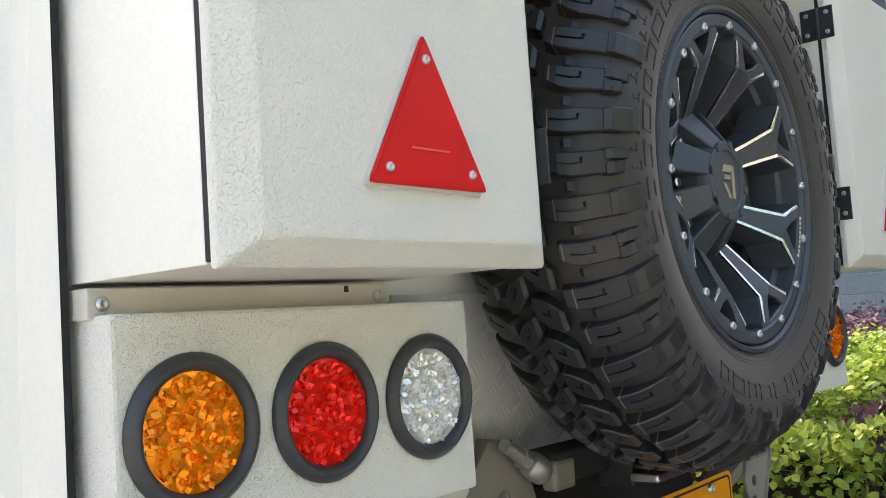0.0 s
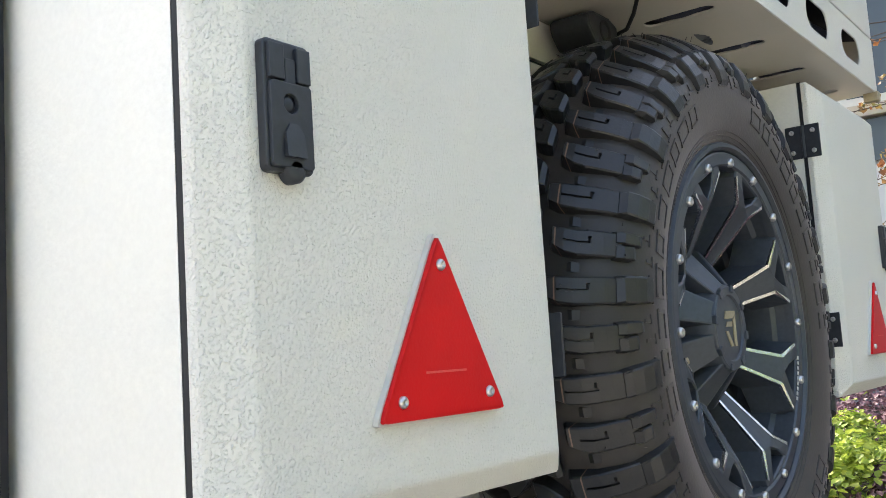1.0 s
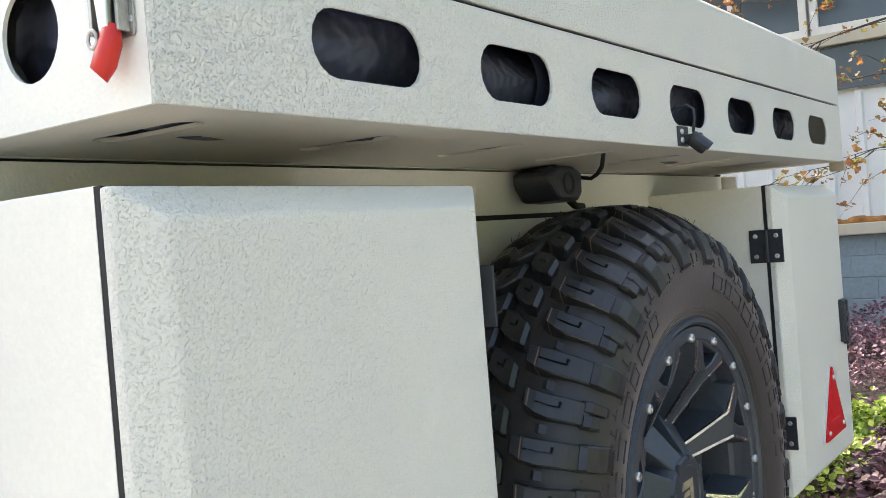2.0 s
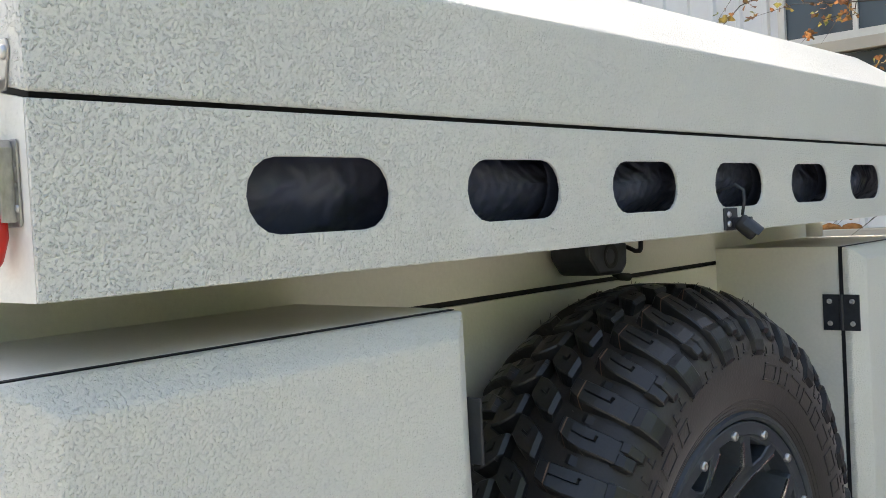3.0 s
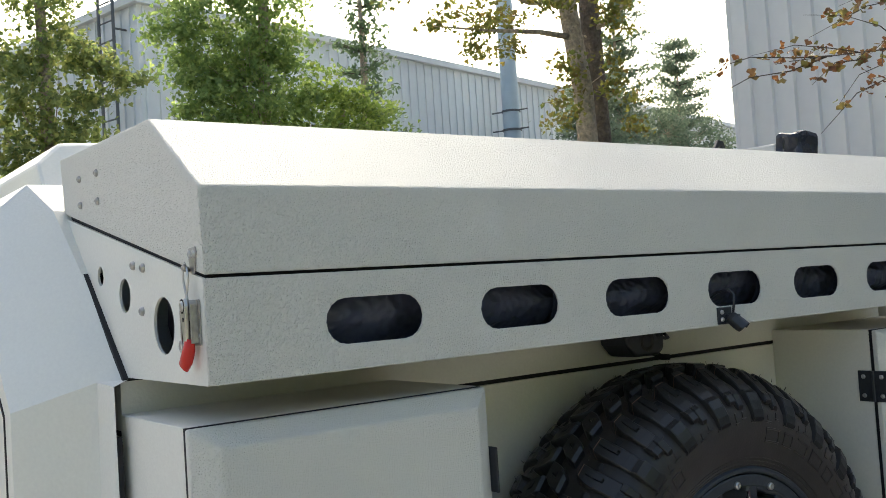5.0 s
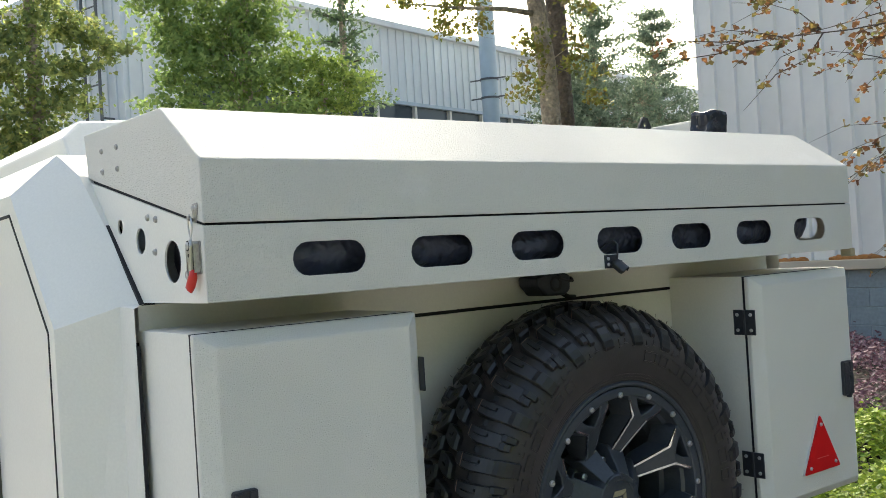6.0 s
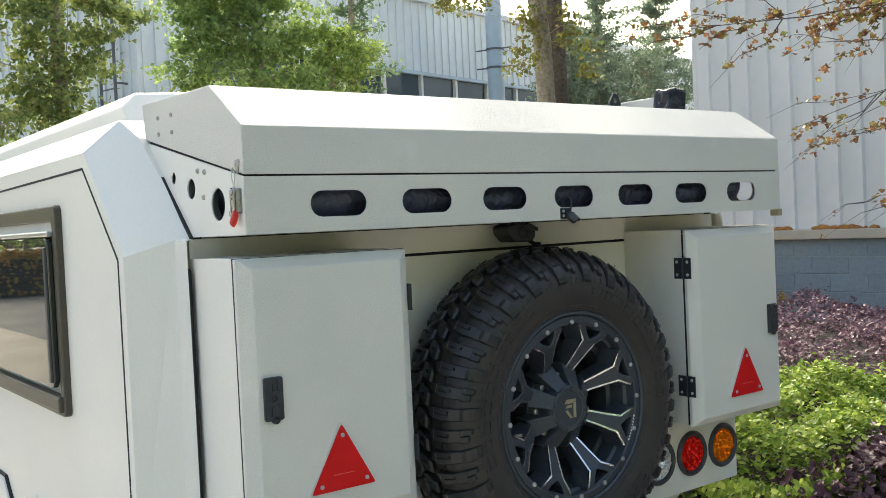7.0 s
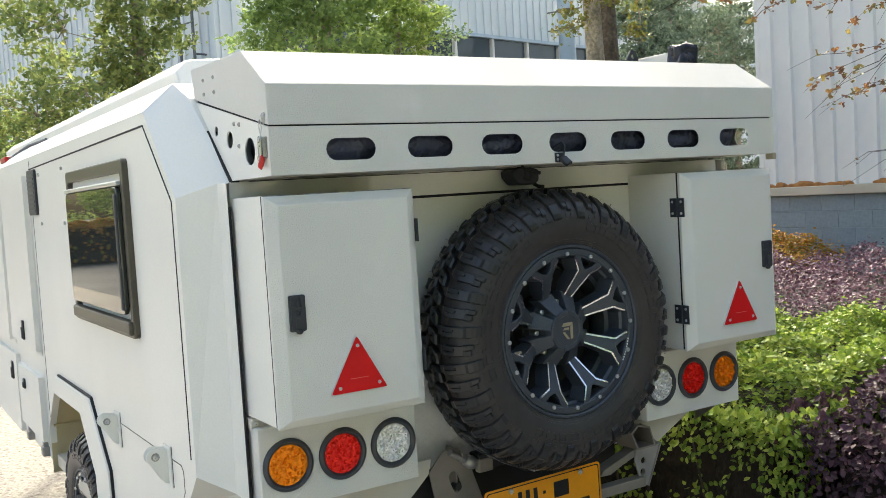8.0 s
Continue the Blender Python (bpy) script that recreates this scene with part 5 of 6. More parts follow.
part("lamp_bracket", boxed(-0.20, -0.15, -0.06, 0.03, 0.912, 0.925, bev=0.003), M_STEEL, np_)

# reversing horn under the rack with its cable
horn = thing("reversing_horn", (-0.21, 0.0, 1.80), "black plastic horn speaker hanging under the rack", "horn")
hb = plate([(-0.056, 1.846), (-0.054, 1.826), (-0.032, 1.802), (0.030, 1.800), (0.046, 1.812), (0.048, 1.846), (0.02, 1.855), (-0.03, 1.855)], [],
           lambda u, v, w: (-0.178 - w, u, v), 0.068, bev=0.006)
part("housing", hb, M_PLASTIC, horn)
part("mouth", lathe([(-0.178, 0.018), (-0.1765, 0.0175), (-0.1765, 0.014), (-0.182, 0.002)], 24, centre=(0, 0.0, 1.828)), M_DARK, horn)
part("mount", rod((-0.21, 0.0, 1.848), (-0.21, 0.0, 1.860), 0.012), M_PLASTIC, horn)
part("cable", tube([(-0.20, 0.040, 1.842), (-0.185, 0.056, 1.838), (-0.155, 0.030, 1.833), (-0.12, -0.018, 1.836), (-0.085, -0.074, 1.842), (-0.060, -0.114, 1.866)], 0.0032, 8), M_GAP, horn, smooth=True)
part("cable_end", tube([(-0.20, 0.04, 1.803), (-0.20, 0.058, 1.794), (-0.195, 0.075, 1.792)], 0.006, 8), M_GAP, horn, smooth=True)

# small camera on the rack's lower edge
rc = thing("rear_camera", (0.02, 0.0, 1.85), "small black rear-view camera on a bracket", "camera unit")
part("bracket", boxed(0.017, 0.0205, -0.045, -0.010, 1.860, 1.888, bev=0.001), M_PLASTIC, rc)
for z in (1.868, 1.880):
    screw(rc, (0.0205, -0.036, z), "x", 0.004)
CAM_M = pose(0.038, -0.024, 1.864, 0, 42, 24) @ Matrix.Scale(0.60, 4)
body = lathe([(-0.022, 0.004), (-0.022, 0.014), (-0.016, 0.018), (0.016, 0.019), (0.024, 0.017), (0.026, 0.012), (0.026, 0.0005)], 20)
bmesh.ops.transform(body, matrix=CAM_M, verts=body.verts[:])
part("housing", body, M_DARK, rc, smooth=True)
hood = lathe([(-0.010, 0.0195), (0.030, 0.0195)], 20)
hood.verts.ensure_lookup_table()
bmesh.ops.delete(hood, geom=[v for v in hood.verts if v.co.z < -0.002], context="VERTS")
bmesh.ops.transform(hood, matrix=CAM_M, verts=hood.verts[:])
part("hood", hood, M_PLASTIC, rc, smooth=True)
part("arm", boxed(0.019, 0.045, -0.028, -0.020, 1.862, 1.876, bev=0.001), M_PLASTIC, rc)
part("cable", tube([(0.032, -0.022, 1.878), (0.035, -0.021, 1.896), (0.034, -0.020, 1.910), (0.024, -0.021, 1.917), (0.004, -0.024, 1.912), (-0.02, -0.03, 1.895)], 0.0021, 8), M_PLASTIC, rc, smooth=True)

# roof-top awning end caps seen over the lid
aw = thing("roof_awning", (-0.6, 0.95, 2.2), "white awning case with black end cap on the roof", "awning")
part("case", boxed(-3.2, -0.60, 1.055, 1.15, 2.235, 2.30, bev=0.006), M_WHITEFR, aw)
cap = boxed(-0.60, -0.52, 1.050, 1.150, 2.235, 2.322, bev=0.012)
bmesh.ops.subdivide_edges(cap, edges=cap.edges[:], cuts=4, use_grid_fill=True)
for v in cap.verts:
    v.co += Vector((noise.noise(v.co * 28), noise.noise(v.co * 31 + Vector((3, 0, 0))), noise.noise(v.co * 26 + Vector((0, 5, 0))) * 1.2)) * 0.009
part("end_cap", cap, M_SHINY, aw, "crumpled black plastic end cover")
part("foot", plate([(0.975, 2.262), (1.052, 2.262), (1.050, 2.300), (1.035, 2.332), (1.012, 2.335), (0.992, 2.305)], [circle(1.020, 2.308, 0.009, 12)], lambda u, v, w: (-0.76 - w, u, v), 0.010, bev=0.002), M_PLASTIC, aw)
part("foot_rail", boxed(-0.80, -0.72, 0.90, 1.06, 2.242, 2.262, bev=0.003), M_PLASTIC, aw)

# ---- workshop beside the yard ----
WALL_Y, WX0, WX1, WH = 7.0, -5.15, 7.0, 5.5
structure("plinth_core", boxed(WX0 + 0.02, WX1, WALL_Y + 0.02, WALL_Y + 0.30, -0.1, 1.54), M_MORTAR, "grey mortar behind the blocks", "wall")
cladding = structure("wall_east", boxed(WX0 + 0.01, WX1, WALL_Y + 0.075, WALL_Y + 0.25, 1.62, WH), M_SHEET, "sheet-clad workshop wall", "wall")
structure("wall_end", boxed(WX0, WX0 + 0.05, WALL_Y + 0.05, WALL_Y + 12, 0.0, WH), M_SHEET, "sheet-clad workshop end wall", "wall")
structure("workshop_roof", boxed(WX0 - 0.1, WX1, WALL_Y - 0.05, WALL_Y + 12, WH, WH + 0.12), M_SHEET, "pale sheet roof of the workshop", "roof")
structure("ledge", boxed(WX0 - 0.05, WX1, WALL_Y - 0.06, WALL_Y + 0.28, 1.530, 1.625, bev=0.008), M_LEDGE, "cream concrete ledge over the block plinth", "ledge")
sealant = bmesh.new()
rn = random.Random(4)
x = WX0
while x < 0.0:
    r = rn.uniform(0.02, 0.055)
    bmesh.ops.create_icosphere(sealant, subdivisions=2, radius=r, matrix=Matrix.Translation((x, WALL_Y + 0.02, 1.632)) @ Matrix.Diagonal((1.8, 0.8, rn.uniform(0.6, 1.1), 1)))
    x += rn.uniform(0.03, 0.12) if rn.random() > 0.12 else 0.35
for v in sealant.verts:
    v.co += Vector((noise.noise(v.co * 30), noise.noise(v.co * 33), noise.noise(v.co * 36))) * 0.012
structure("sealant", sealant, M_RUST, "rusty brown foam sealant along the ledge", "sealant")

# window strip further along the workshop wall
for i in range(6):
    xa = -2.80 + i * 1.30
    wob = thing("workshop_window", (xa + 0.6, WALL_Y, 3.2), "dark workshop window with cream frame", "window", "windows of the workshop", "structure")
    part("pane", boxed(xa + 0.05, xa + 1.22, WALL_Y + 0.01, WALL_Y + 0.02, 3.24, 4.75), M_DARKGLASS, wob)
    part("frame", plate([(xa, 3.18), (xa + 1.27, 3.18), (xa + 1.27, 4.80), (xa, 4.80)], [[(xa + 0.06, 3.25), (xa + 1.21, 3.25), (xa + 1.21, 4.74), (xa + 0.06, 4.74)]],
                        lambda u, v, w: (u, WALL_Y + 0.03 - w, v), 0.06), M_WHITEFR, wob)
    part("mullion", boxed(xa + 0.62, xa + 0.66, WALL_Y - 0.02, WALL_Y + 0.03, 3.25, 4.74), M_WHITEFR, wob)
    part("sill", boxed(xa - 0.02, xa + 1.29, WALL_Y - 0.08, WALL_Y + 0.03, 3.08, 3.18, bev=0.006), M_LEDGE, wob)
    part("lower_pane", boxed(xa + 0.05, xa + 1.22, WALL_Y + 0.005, WALL_Y + 0.015, 2.72, 3.07), M_DARKGLASS, wob)

# ---- long warehouse behind ----
wh = thing("warehouse", (-15.4, 4.2, 0), "long pale blue-grey sheet-clad warehouse with a window band", "building")
wh_rot = Matrix.Translation((-15.4, 4.37, 0)) @ Matrix.Rotation(math.atan2(0.971, -0.241), 4, "Z")


def far(bm, mat, name, parent=None, label="", kind=""):
    """Warehouse parts: local x along the wall, y to its back."""
    bmesh.ops.transform(bm, matrix=wh_rot, verts=bm.verts[:])
    return part(name, bm, mat, parent or wh, label, kind=kind)


far(boxed(0, 34, 0, 0.2, 5.60, 7.30), M_FARSHEET, "upper_wall")
far(boxed(0, 1.15, 0, 0.2, 0, 5.60), M_FARSHEET, "corner_wall")
far(boxed(1.15, 34, 0, 0.2, 0, 4.30), M_FARSHEET, "lower_wall")
far(boxed(-0.0, 0.2, 0.2, 12, 0, 7.30), M_FARSHEET, "end_wall")
far(boxed(-0.12, 34, -0.12, 12, 7.30, 7.44), M_FARSHEET, "eave_flashing")
far(boxed(1.15, 34, -0.05, 0.25, 5.52, 5.60), M_PIPE, "drip_rail")
ribs = bmesh.new()
for i in range(110):
    box(ribs, 0.1 + i * 0.28, 0.13 + i * 0.28, -0.035, 0.0, 5.60 if i > 3 else 0.0, 7.28)
for i in range(40):
    box(ribs, -0.035, 0.0, 0.2 + i * 0.28, 0.23 + i * 0.28, 0, 7.28)
far(ribs, M_FARSHEET, "sheet_ribs", kind="stuff")
for i in range(24):
    wn = far(boxed(1.25 + i * 1.35, 2.5 + i * 1.35, 0.06, 0.10, 4.30, 5.52), M_DARKGLASS, "window")
    far(boxed(1.17 + i * 1.35, 1.25 + i * 1.35, -0.02, 0.12, 4.30, 5.52), M_WHITEFR, "mullion", wn)
lad = bmesh.new()
for y in (0.35, 0.82):
    rod((-0.25, y, 1.5), (-0.25, y, 7.9), 0.03, seg=6, bm=lad)
for k in range(17):
    rod((-0.25, 0.35, 1.8 + k * 0.35), (-0.25, 0.82, 1.8 + k * 0.35), 0.016, seg=5, bm=lad)
for k in range(3):
    rod((-0.25, 0.35, 2.5 + k * 2.2), (0, 0.35, 2.5 + k * 2.2), 0.02, seg=5, bm=lad)
far(lad, M_GREYPL, "ladder", label="grey steel access ladder")
ch = thing("chimney_pipe", (-16.3, 13.62, 0), "pale blue sheet-metal chimney pipe with clamps", "pipe")
part("pipe", lathe([(0, 0.205), (12, 0.205)], 24, axis="z", centre=(-16.3, 13.62, 0)), M_PIPE, ch, smooth=True)
for z in (5.6, 6.05, 8.3):
    part("clamp", lathe([(z, 0.21), (z, 0.228), (z + 0.05, 0.228), (z + 0.05, 0.21)], 24, axis="z", centre=(-16.3, 13.62, 0)), M_GREYPL, ch)
    part("stay", rod((-16.75, 13.40, z + 0.04), (-15.9, 13.80, z + 0.04), 0.018, seg=6), M_GREYPL, ch)

# ---- plants: leaves in bulk ----


def leaf_cloud(name, centres, normals, sizes, mat, shape="leaf", rng=None, parent=None, label="", kind="", category=""):
    """One mesh of many small leaves, each a folded blade."""
    rng = rng or np.random.default_rng(1)
    n = len(centres)
    if shape == "fan":
        prof = np.array([(0, 0), (0.42, 0.55), (0.34, 0.86), (0.03, 0.74), (-0.34, 0.86), (-0.42, 0.55)])
        faces = [(0, 1, 2, 3), (0, 3, 4, 5)]
        bend = np.array([0, 0.08, 0.10, 0, 0.10, 0.08])
    elif shape == "round":
        prof = np.array([(0, 0), (0.34, 0.30), (0.33, 0.68), (0, 1.0), (-0.33, 0.68), (-0.34, 0.30)])
        faces = [(0, 1, 2, 3), (0, 3, 4, 5)]
        bend = np.array([0, 0.08, 0.06, -0.06, 0.06, 0.08])
    else:
        prof = np.array([(0, 0), (0.26, 0.45), (0, 1.0), (-0.26, 0.45)])
        faces = [(0, 1, 2), (0, 2, 3)]
        bend = np.array([0, 0.09, -0.05, 0.09])
    nz = normals / np.linalg.norm(normals, axis=1, keepdims=True)
    ref = rng.normal(size=(n, 3))
    ax = np.cross(nz, ref)
    ax /= np.linalg.norm(ax, axis=1, keepdims=True)
    ay = np.cross(nz, ax)
    k = len(prof)
    pts = (centres[:, None, :] + sizes[:, None, None] * (prof[None, :, :1] * ax[:, None, :] + prof[None, :, 1:] * ay[:, None, :] + bend[None, :, None] * nz[:, None, :]))
    verts = pts.reshape(-1, 3)
    idx = (np.arange(n) * k)[:, None]
    me = bpy.data.meshes.new(name)
    fl = [tuple(int(i0 + v) for v in f) for i0 in idx[:, 0] for f in faces]
    me.from_pydata(verts.tolist(), [], fl)
    me.materials.append(mat)
    ob = new(name, me)
    if parent is not None:
        ob.parent = parent
        ob.matrix_parent_inverse = Matrix.Translation(-parent.location)
    return tagged(ob, label, category, kind=kind)


def hedge(name, x0, x1, y0, y1, top, count, mat, seed, label, size=0.032, lump=0.10, low=1.3, gaps=0.0):
    rng = np.random.default_rng(seed)
    # a lumpy top and sides
    m = int(count * 0.74)
    xs_, ys_ = rng.uniform(x0, x1, m), rng.uniform(y0, y1, m)
    bump = lump * (np.sin(xs_ * 5.1 + seed) * np.sin(ys_ * 4.3 + 1.7 * seed) + 0.7 * np.sin(xs_ * 11 + 2) * np.sin(ys_ * 9.0))
    edge = np.minimum.reduce([xs_ - x0, x1 - xs_, ys_ - y0, y1 - ys_])
    zt = top + bump - 0.22 * np.clip(0.25 - edge, 0, 1) ** 1.0 / 0.25 * 0.6
    zs = zt - np.abs(rng.normal(0, 0.055, m)) + (rng.random(m) < 0.06) * rng.uniform(0.0, 0.10, m)
    cen = np.stack([xs_, ys_, zs], 1)
    nor = np.stack([rng.normal(0, 0.6, m), rng.normal(0, 0.6, m), np.full(m, 1.0)], 1)
    s = count - m
    side = rng.integers(0, 3, s)
    t = rng.random(s)
    zz = top - 0.10 - (top - 0.12) * rng.random(s) ** low
    inset = np.abs(rng.normal(0, 0.06, s)) - 0.04
    px = np.where(side == 0, x0 + (x1 - x0) * t, np.where(side == 1, x1 - inset, x0 + inset))
    py = np.where(side == 0, y0 + inset, y0 + (y1 - y0) * t)
    c2 = np.stack([px, py, zz], 1)
    n2 = np.stack([np.where(side == 1, 1.0, np.where(side == 2, -1.0, 0.0)), np.where(side == 0, -1.0, 0.0), np.full(s, 0.5)], 1) + rng.normal(0, 0.4, (s, 3))
    if gaps:
        # sprays of leaves with dark gaps between them, opening towards the foot
        spray = np.array([noise.noise(Vector(q) * 4.6) + 0.5 * noise.noise(Vector(q) * 11.0) for q in c2])
        keep = spray > gaps * ((top - 0.25 - zz) / top) * 1.5 - 0.28
        c2, n2 = c2[keep], n2[keep]
    cen, nor = np.concatenate([cen, c2]), np.concatenate([nor, n2])
    sizes = rng.uniform(0.65, 1.25, len(cen)) * size
    th = thing(name, ((x0 + x1) / 2, (y0 + y1) / 2, 0.06), label, "hedge")
    leaf_cloud("foliage", cen, nor, sizes, mat, "round", rng=rng, parent=th, kind="stuff")
    # solid near-black core: the shade behind the leaves, painted on a lumpy box
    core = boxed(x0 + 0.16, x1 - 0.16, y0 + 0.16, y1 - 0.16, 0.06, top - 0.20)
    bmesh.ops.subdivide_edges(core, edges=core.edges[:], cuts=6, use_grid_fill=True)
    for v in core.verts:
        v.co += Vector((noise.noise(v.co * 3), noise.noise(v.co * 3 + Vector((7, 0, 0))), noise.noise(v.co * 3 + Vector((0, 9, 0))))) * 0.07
    part("inner_shade", core, M_SOIL_SHADE, th, "near-black core painted as the shade inside the hedge")
    st = bmesh.new()
    rn2 = random.Random(seed)
    for k in range(26):
        bx, by = rn2.uniform(x0 + 0.05, x1 - 0.05), rn2.uniform(y0 + 0.03, min(y1, y0 + 0.5))
        rod((bx, by, 0.05), (bx + rn2.uniform(-0.15, 0.15), by + rn2.uniform(-0.1, 0.1), top - 0.2), 0.008, 0.004, 5, st)
    part("stem_thicket", st, M_TWIG, th, kind="stuff")
    return th


hedge("lime_hedge", -3.6, -0.24, 1.25, 3.35, 0.93, 62000, L_LIME, 3, "bright lime-green clipped hedge beside the trailer", 0.031, low=1.7, gaps=0.75)
hedge("purple_hedge", -0.32, 3.2, 1.32, 3.2, 0.95, 50000, L_SHADE, 5, "purple-leaved hedge in a planting bed, shade painted into its leaves", 0.031)
hedge("purple_hedge", -6.5, 3.2, 3.45, 6.6, 0.98, 62000, L_PURPLE, 9, "dark purple-leaved hedge below the workshop wall", 0.032)
hedge("yard_hedge", -36.0, -33.5, -22.0, -3.0, 1.5, 9000, L_ORANGE, 13, "orange-green hedge across the yard", 0.16)
hedge("orange_hedge", -4.8, -3.8, 5.7, 6.7, 1.08, 8000, L_ORANGE, 11, "orange-leaved shrub by the workshop corner", 0.032)


def clump_leaves(rng, centre, radii, clumps, per, spread):
    """Leaf places in uneven clumps inside an ellipsoid, thicker near its skin."""
    d = rng.normal(size=(clumps, 3))
    d /= np.linalg.norm(d, axis=1, keepdims=True)
    rad = rng.uniform(0.25, 1.30, clumps) ** 0.7
    cc = np.array(centre) + d * rad[:, None] * np.array(radii)
    sp = spread * rng.uniform(0.6, 1.3, clumps)
    off = rng.normal(size=(clumps, per, 3)) * np.array([1, 1, 0.55]) * sp[:, None, None]
    return (cc[:, None, :] + off).reshape(-1, 3), cc


def tree(name, label, trunk, radii, blobs, mat, seed, leaf, group="", bark=M_BARK, shape="leaf"):
    """trunk: points; blobs: (centre, radii, clumps, leaves in a clump, spread)."""
    rng = np.random.default_rng(seed)
    th = thing(name, trunk[0], label, "tree", group)
    part("trunk", tube(trunk, radii, 12), bark, th, smooth=True)
    limbs = bmesh.new()
    pts = []
    for centre, rr, clumps, per, spread in blobs:
        lp, cc = clump_leaves(rng, centre, rr, clumps, per, spread)
        pts.append(lp)
        # a limb from the trunk to the blob, with twigs to some clumps
        tz = min(max(centre[2] - 0.5 * rr[2], trunk[0][2] + 0.8), trunk[-1][2])
        start = min((Vector(p) for p in trunk), key=lambda p: abs(p.z - tz))
        c = Vector(centre)
        mid = start.lerp(c, 0.5) + Vector((0.02, 0.03, 0.12 * rr[2] + 0.03))
        g = min(1.0, 0.9 * max(rr))
        tube([start, mid, c], [0.022 * g, 0.014 * g, 0.006 * g], 6, limbs)
        for q in (cc[:: max(1, clumps // 14)] if clumps >= 24 else cc[:0]):
            qv = Vector([float(a) for a in q])
            tube([mid.lerp(c, 0.6), mid.lerp(qv, 0.6), qv], [0.008, 0.005, 0.002], 5, limbs)
    part("branchwork", limbs, bark, th, kind="stuff")
    pts = np.concatenate(pts)
    nor = rng.normal(size=pts.shape) + np.array([0, 0, 0.7])
    leaf_cloud("crown", pts, nor, rng.uniform(0.6, 1.25, len(pts)) * leaf, mat, shape, rng=rng, parent=th, kind="stuff")
    return th


# broad green trees and firs in front of the warehouse
tree("green_tree", "leafy green ginkgo in front of the warehouse", [(-8.6, 3.35, 0), (-8.55, 3.35, 1.6), (-8.65, 3.40, 3.6), (-8.6, 3.50, 6.8)], [0.13, 0.11, 0.08, 0.03],
     [((-8.6, 2.42, 4.82), (0.32, 0.24, 0.30), 16, 48, 0.11), ((-8.7, 2.62, 4.45), (0.40, 0.28, 0.32), 21, 48, 0.11), ((-8.6, 2.95, 4.95), (0.40, 0.24, 0.50), 21, 48, 0.11),
      ((-8.6, 3.02, 4.50), (0.45, 0.34, 0.34), 26, 48, 0.11), ((-8.6, 3.50, 5.30), (0.35, 0.24, 0.70), 28, 48, 0.11), ((-8.7, 3.42, 4.65), (0.40, 0.30, 0.34), 23, 48, 0.11),
      ((-8.6, 2.72, 4.12), (0.45, 0.32, 0.26), 21, 48, 0.11), ((-8.5, 3.20, 4.12), (0.50, 0.36, 0.28), 26, 48, 0.11), ((-8.6, 3.66, 4.12), (0.40, 0.30, 0.26), 21, 48, 0.11),
      ((-8.6, 2.55, 3.75), (0.50, 0.30, 0.30), 18, 48, 0.11), ((-8.6, 3.3, 3.6), (0.70, 0.80, 0.32), 51, 48, 0.12), ((-8.6, 3.3, 2.9), (0.9, 1.0, 0.5), 63, 48, 0.13),
      ((-8.6, 2.62, 5.25), (0.32, 0.26, 0.34), 18, 48, 0.10), ((-8.6, 3.15, 5.55), (0.32, 0.26, 0.40), 21, 48, 0.10), ((-8.6, 3.72, 4.75), (0.32, 0.22, 0.30), 16, 48, 0.10),
      ((-8.6, 3.55, 5.9), (0.30, 0.26, 0.40), 21, 48, 0.10), ((-8.7, 3.50, 6.4), (0.5, 0.5, 0.6), 33, 48, 0.12)], L_GREEN, 21, 0.062, shape="fan")
tree("lime_tree", "lime-green young ginkgo beside the warehouse", [(-8.7, 4.5, 0), (-8.7, 4.5, 1.5), (-8.7, 4.45, 4.2)], [0.08, 0.06, 0.02],
     [((-8.6, 4.08, 4.36), (0.30, 0.20, 0.22), 13, 48, 0.09), ((-8.6, 4.40, 4.16), (0.34, 0.26, 0.22), 18, 48, 0.10), ((-8.6, 4.76, 4.02), (0.34, 0.24, 0.22), 18, 48, 0.10),
      ((-8.6, 4.3, 3.75), (0.5, 0.5, 0.25), 31, 48, 0.11), ((-8.6, 4.4, 3.1), (0.6, 0.6, 0.4), 38, 48, 0.12)], L_LIME_TREE, 23, 0.060, shape="fan")
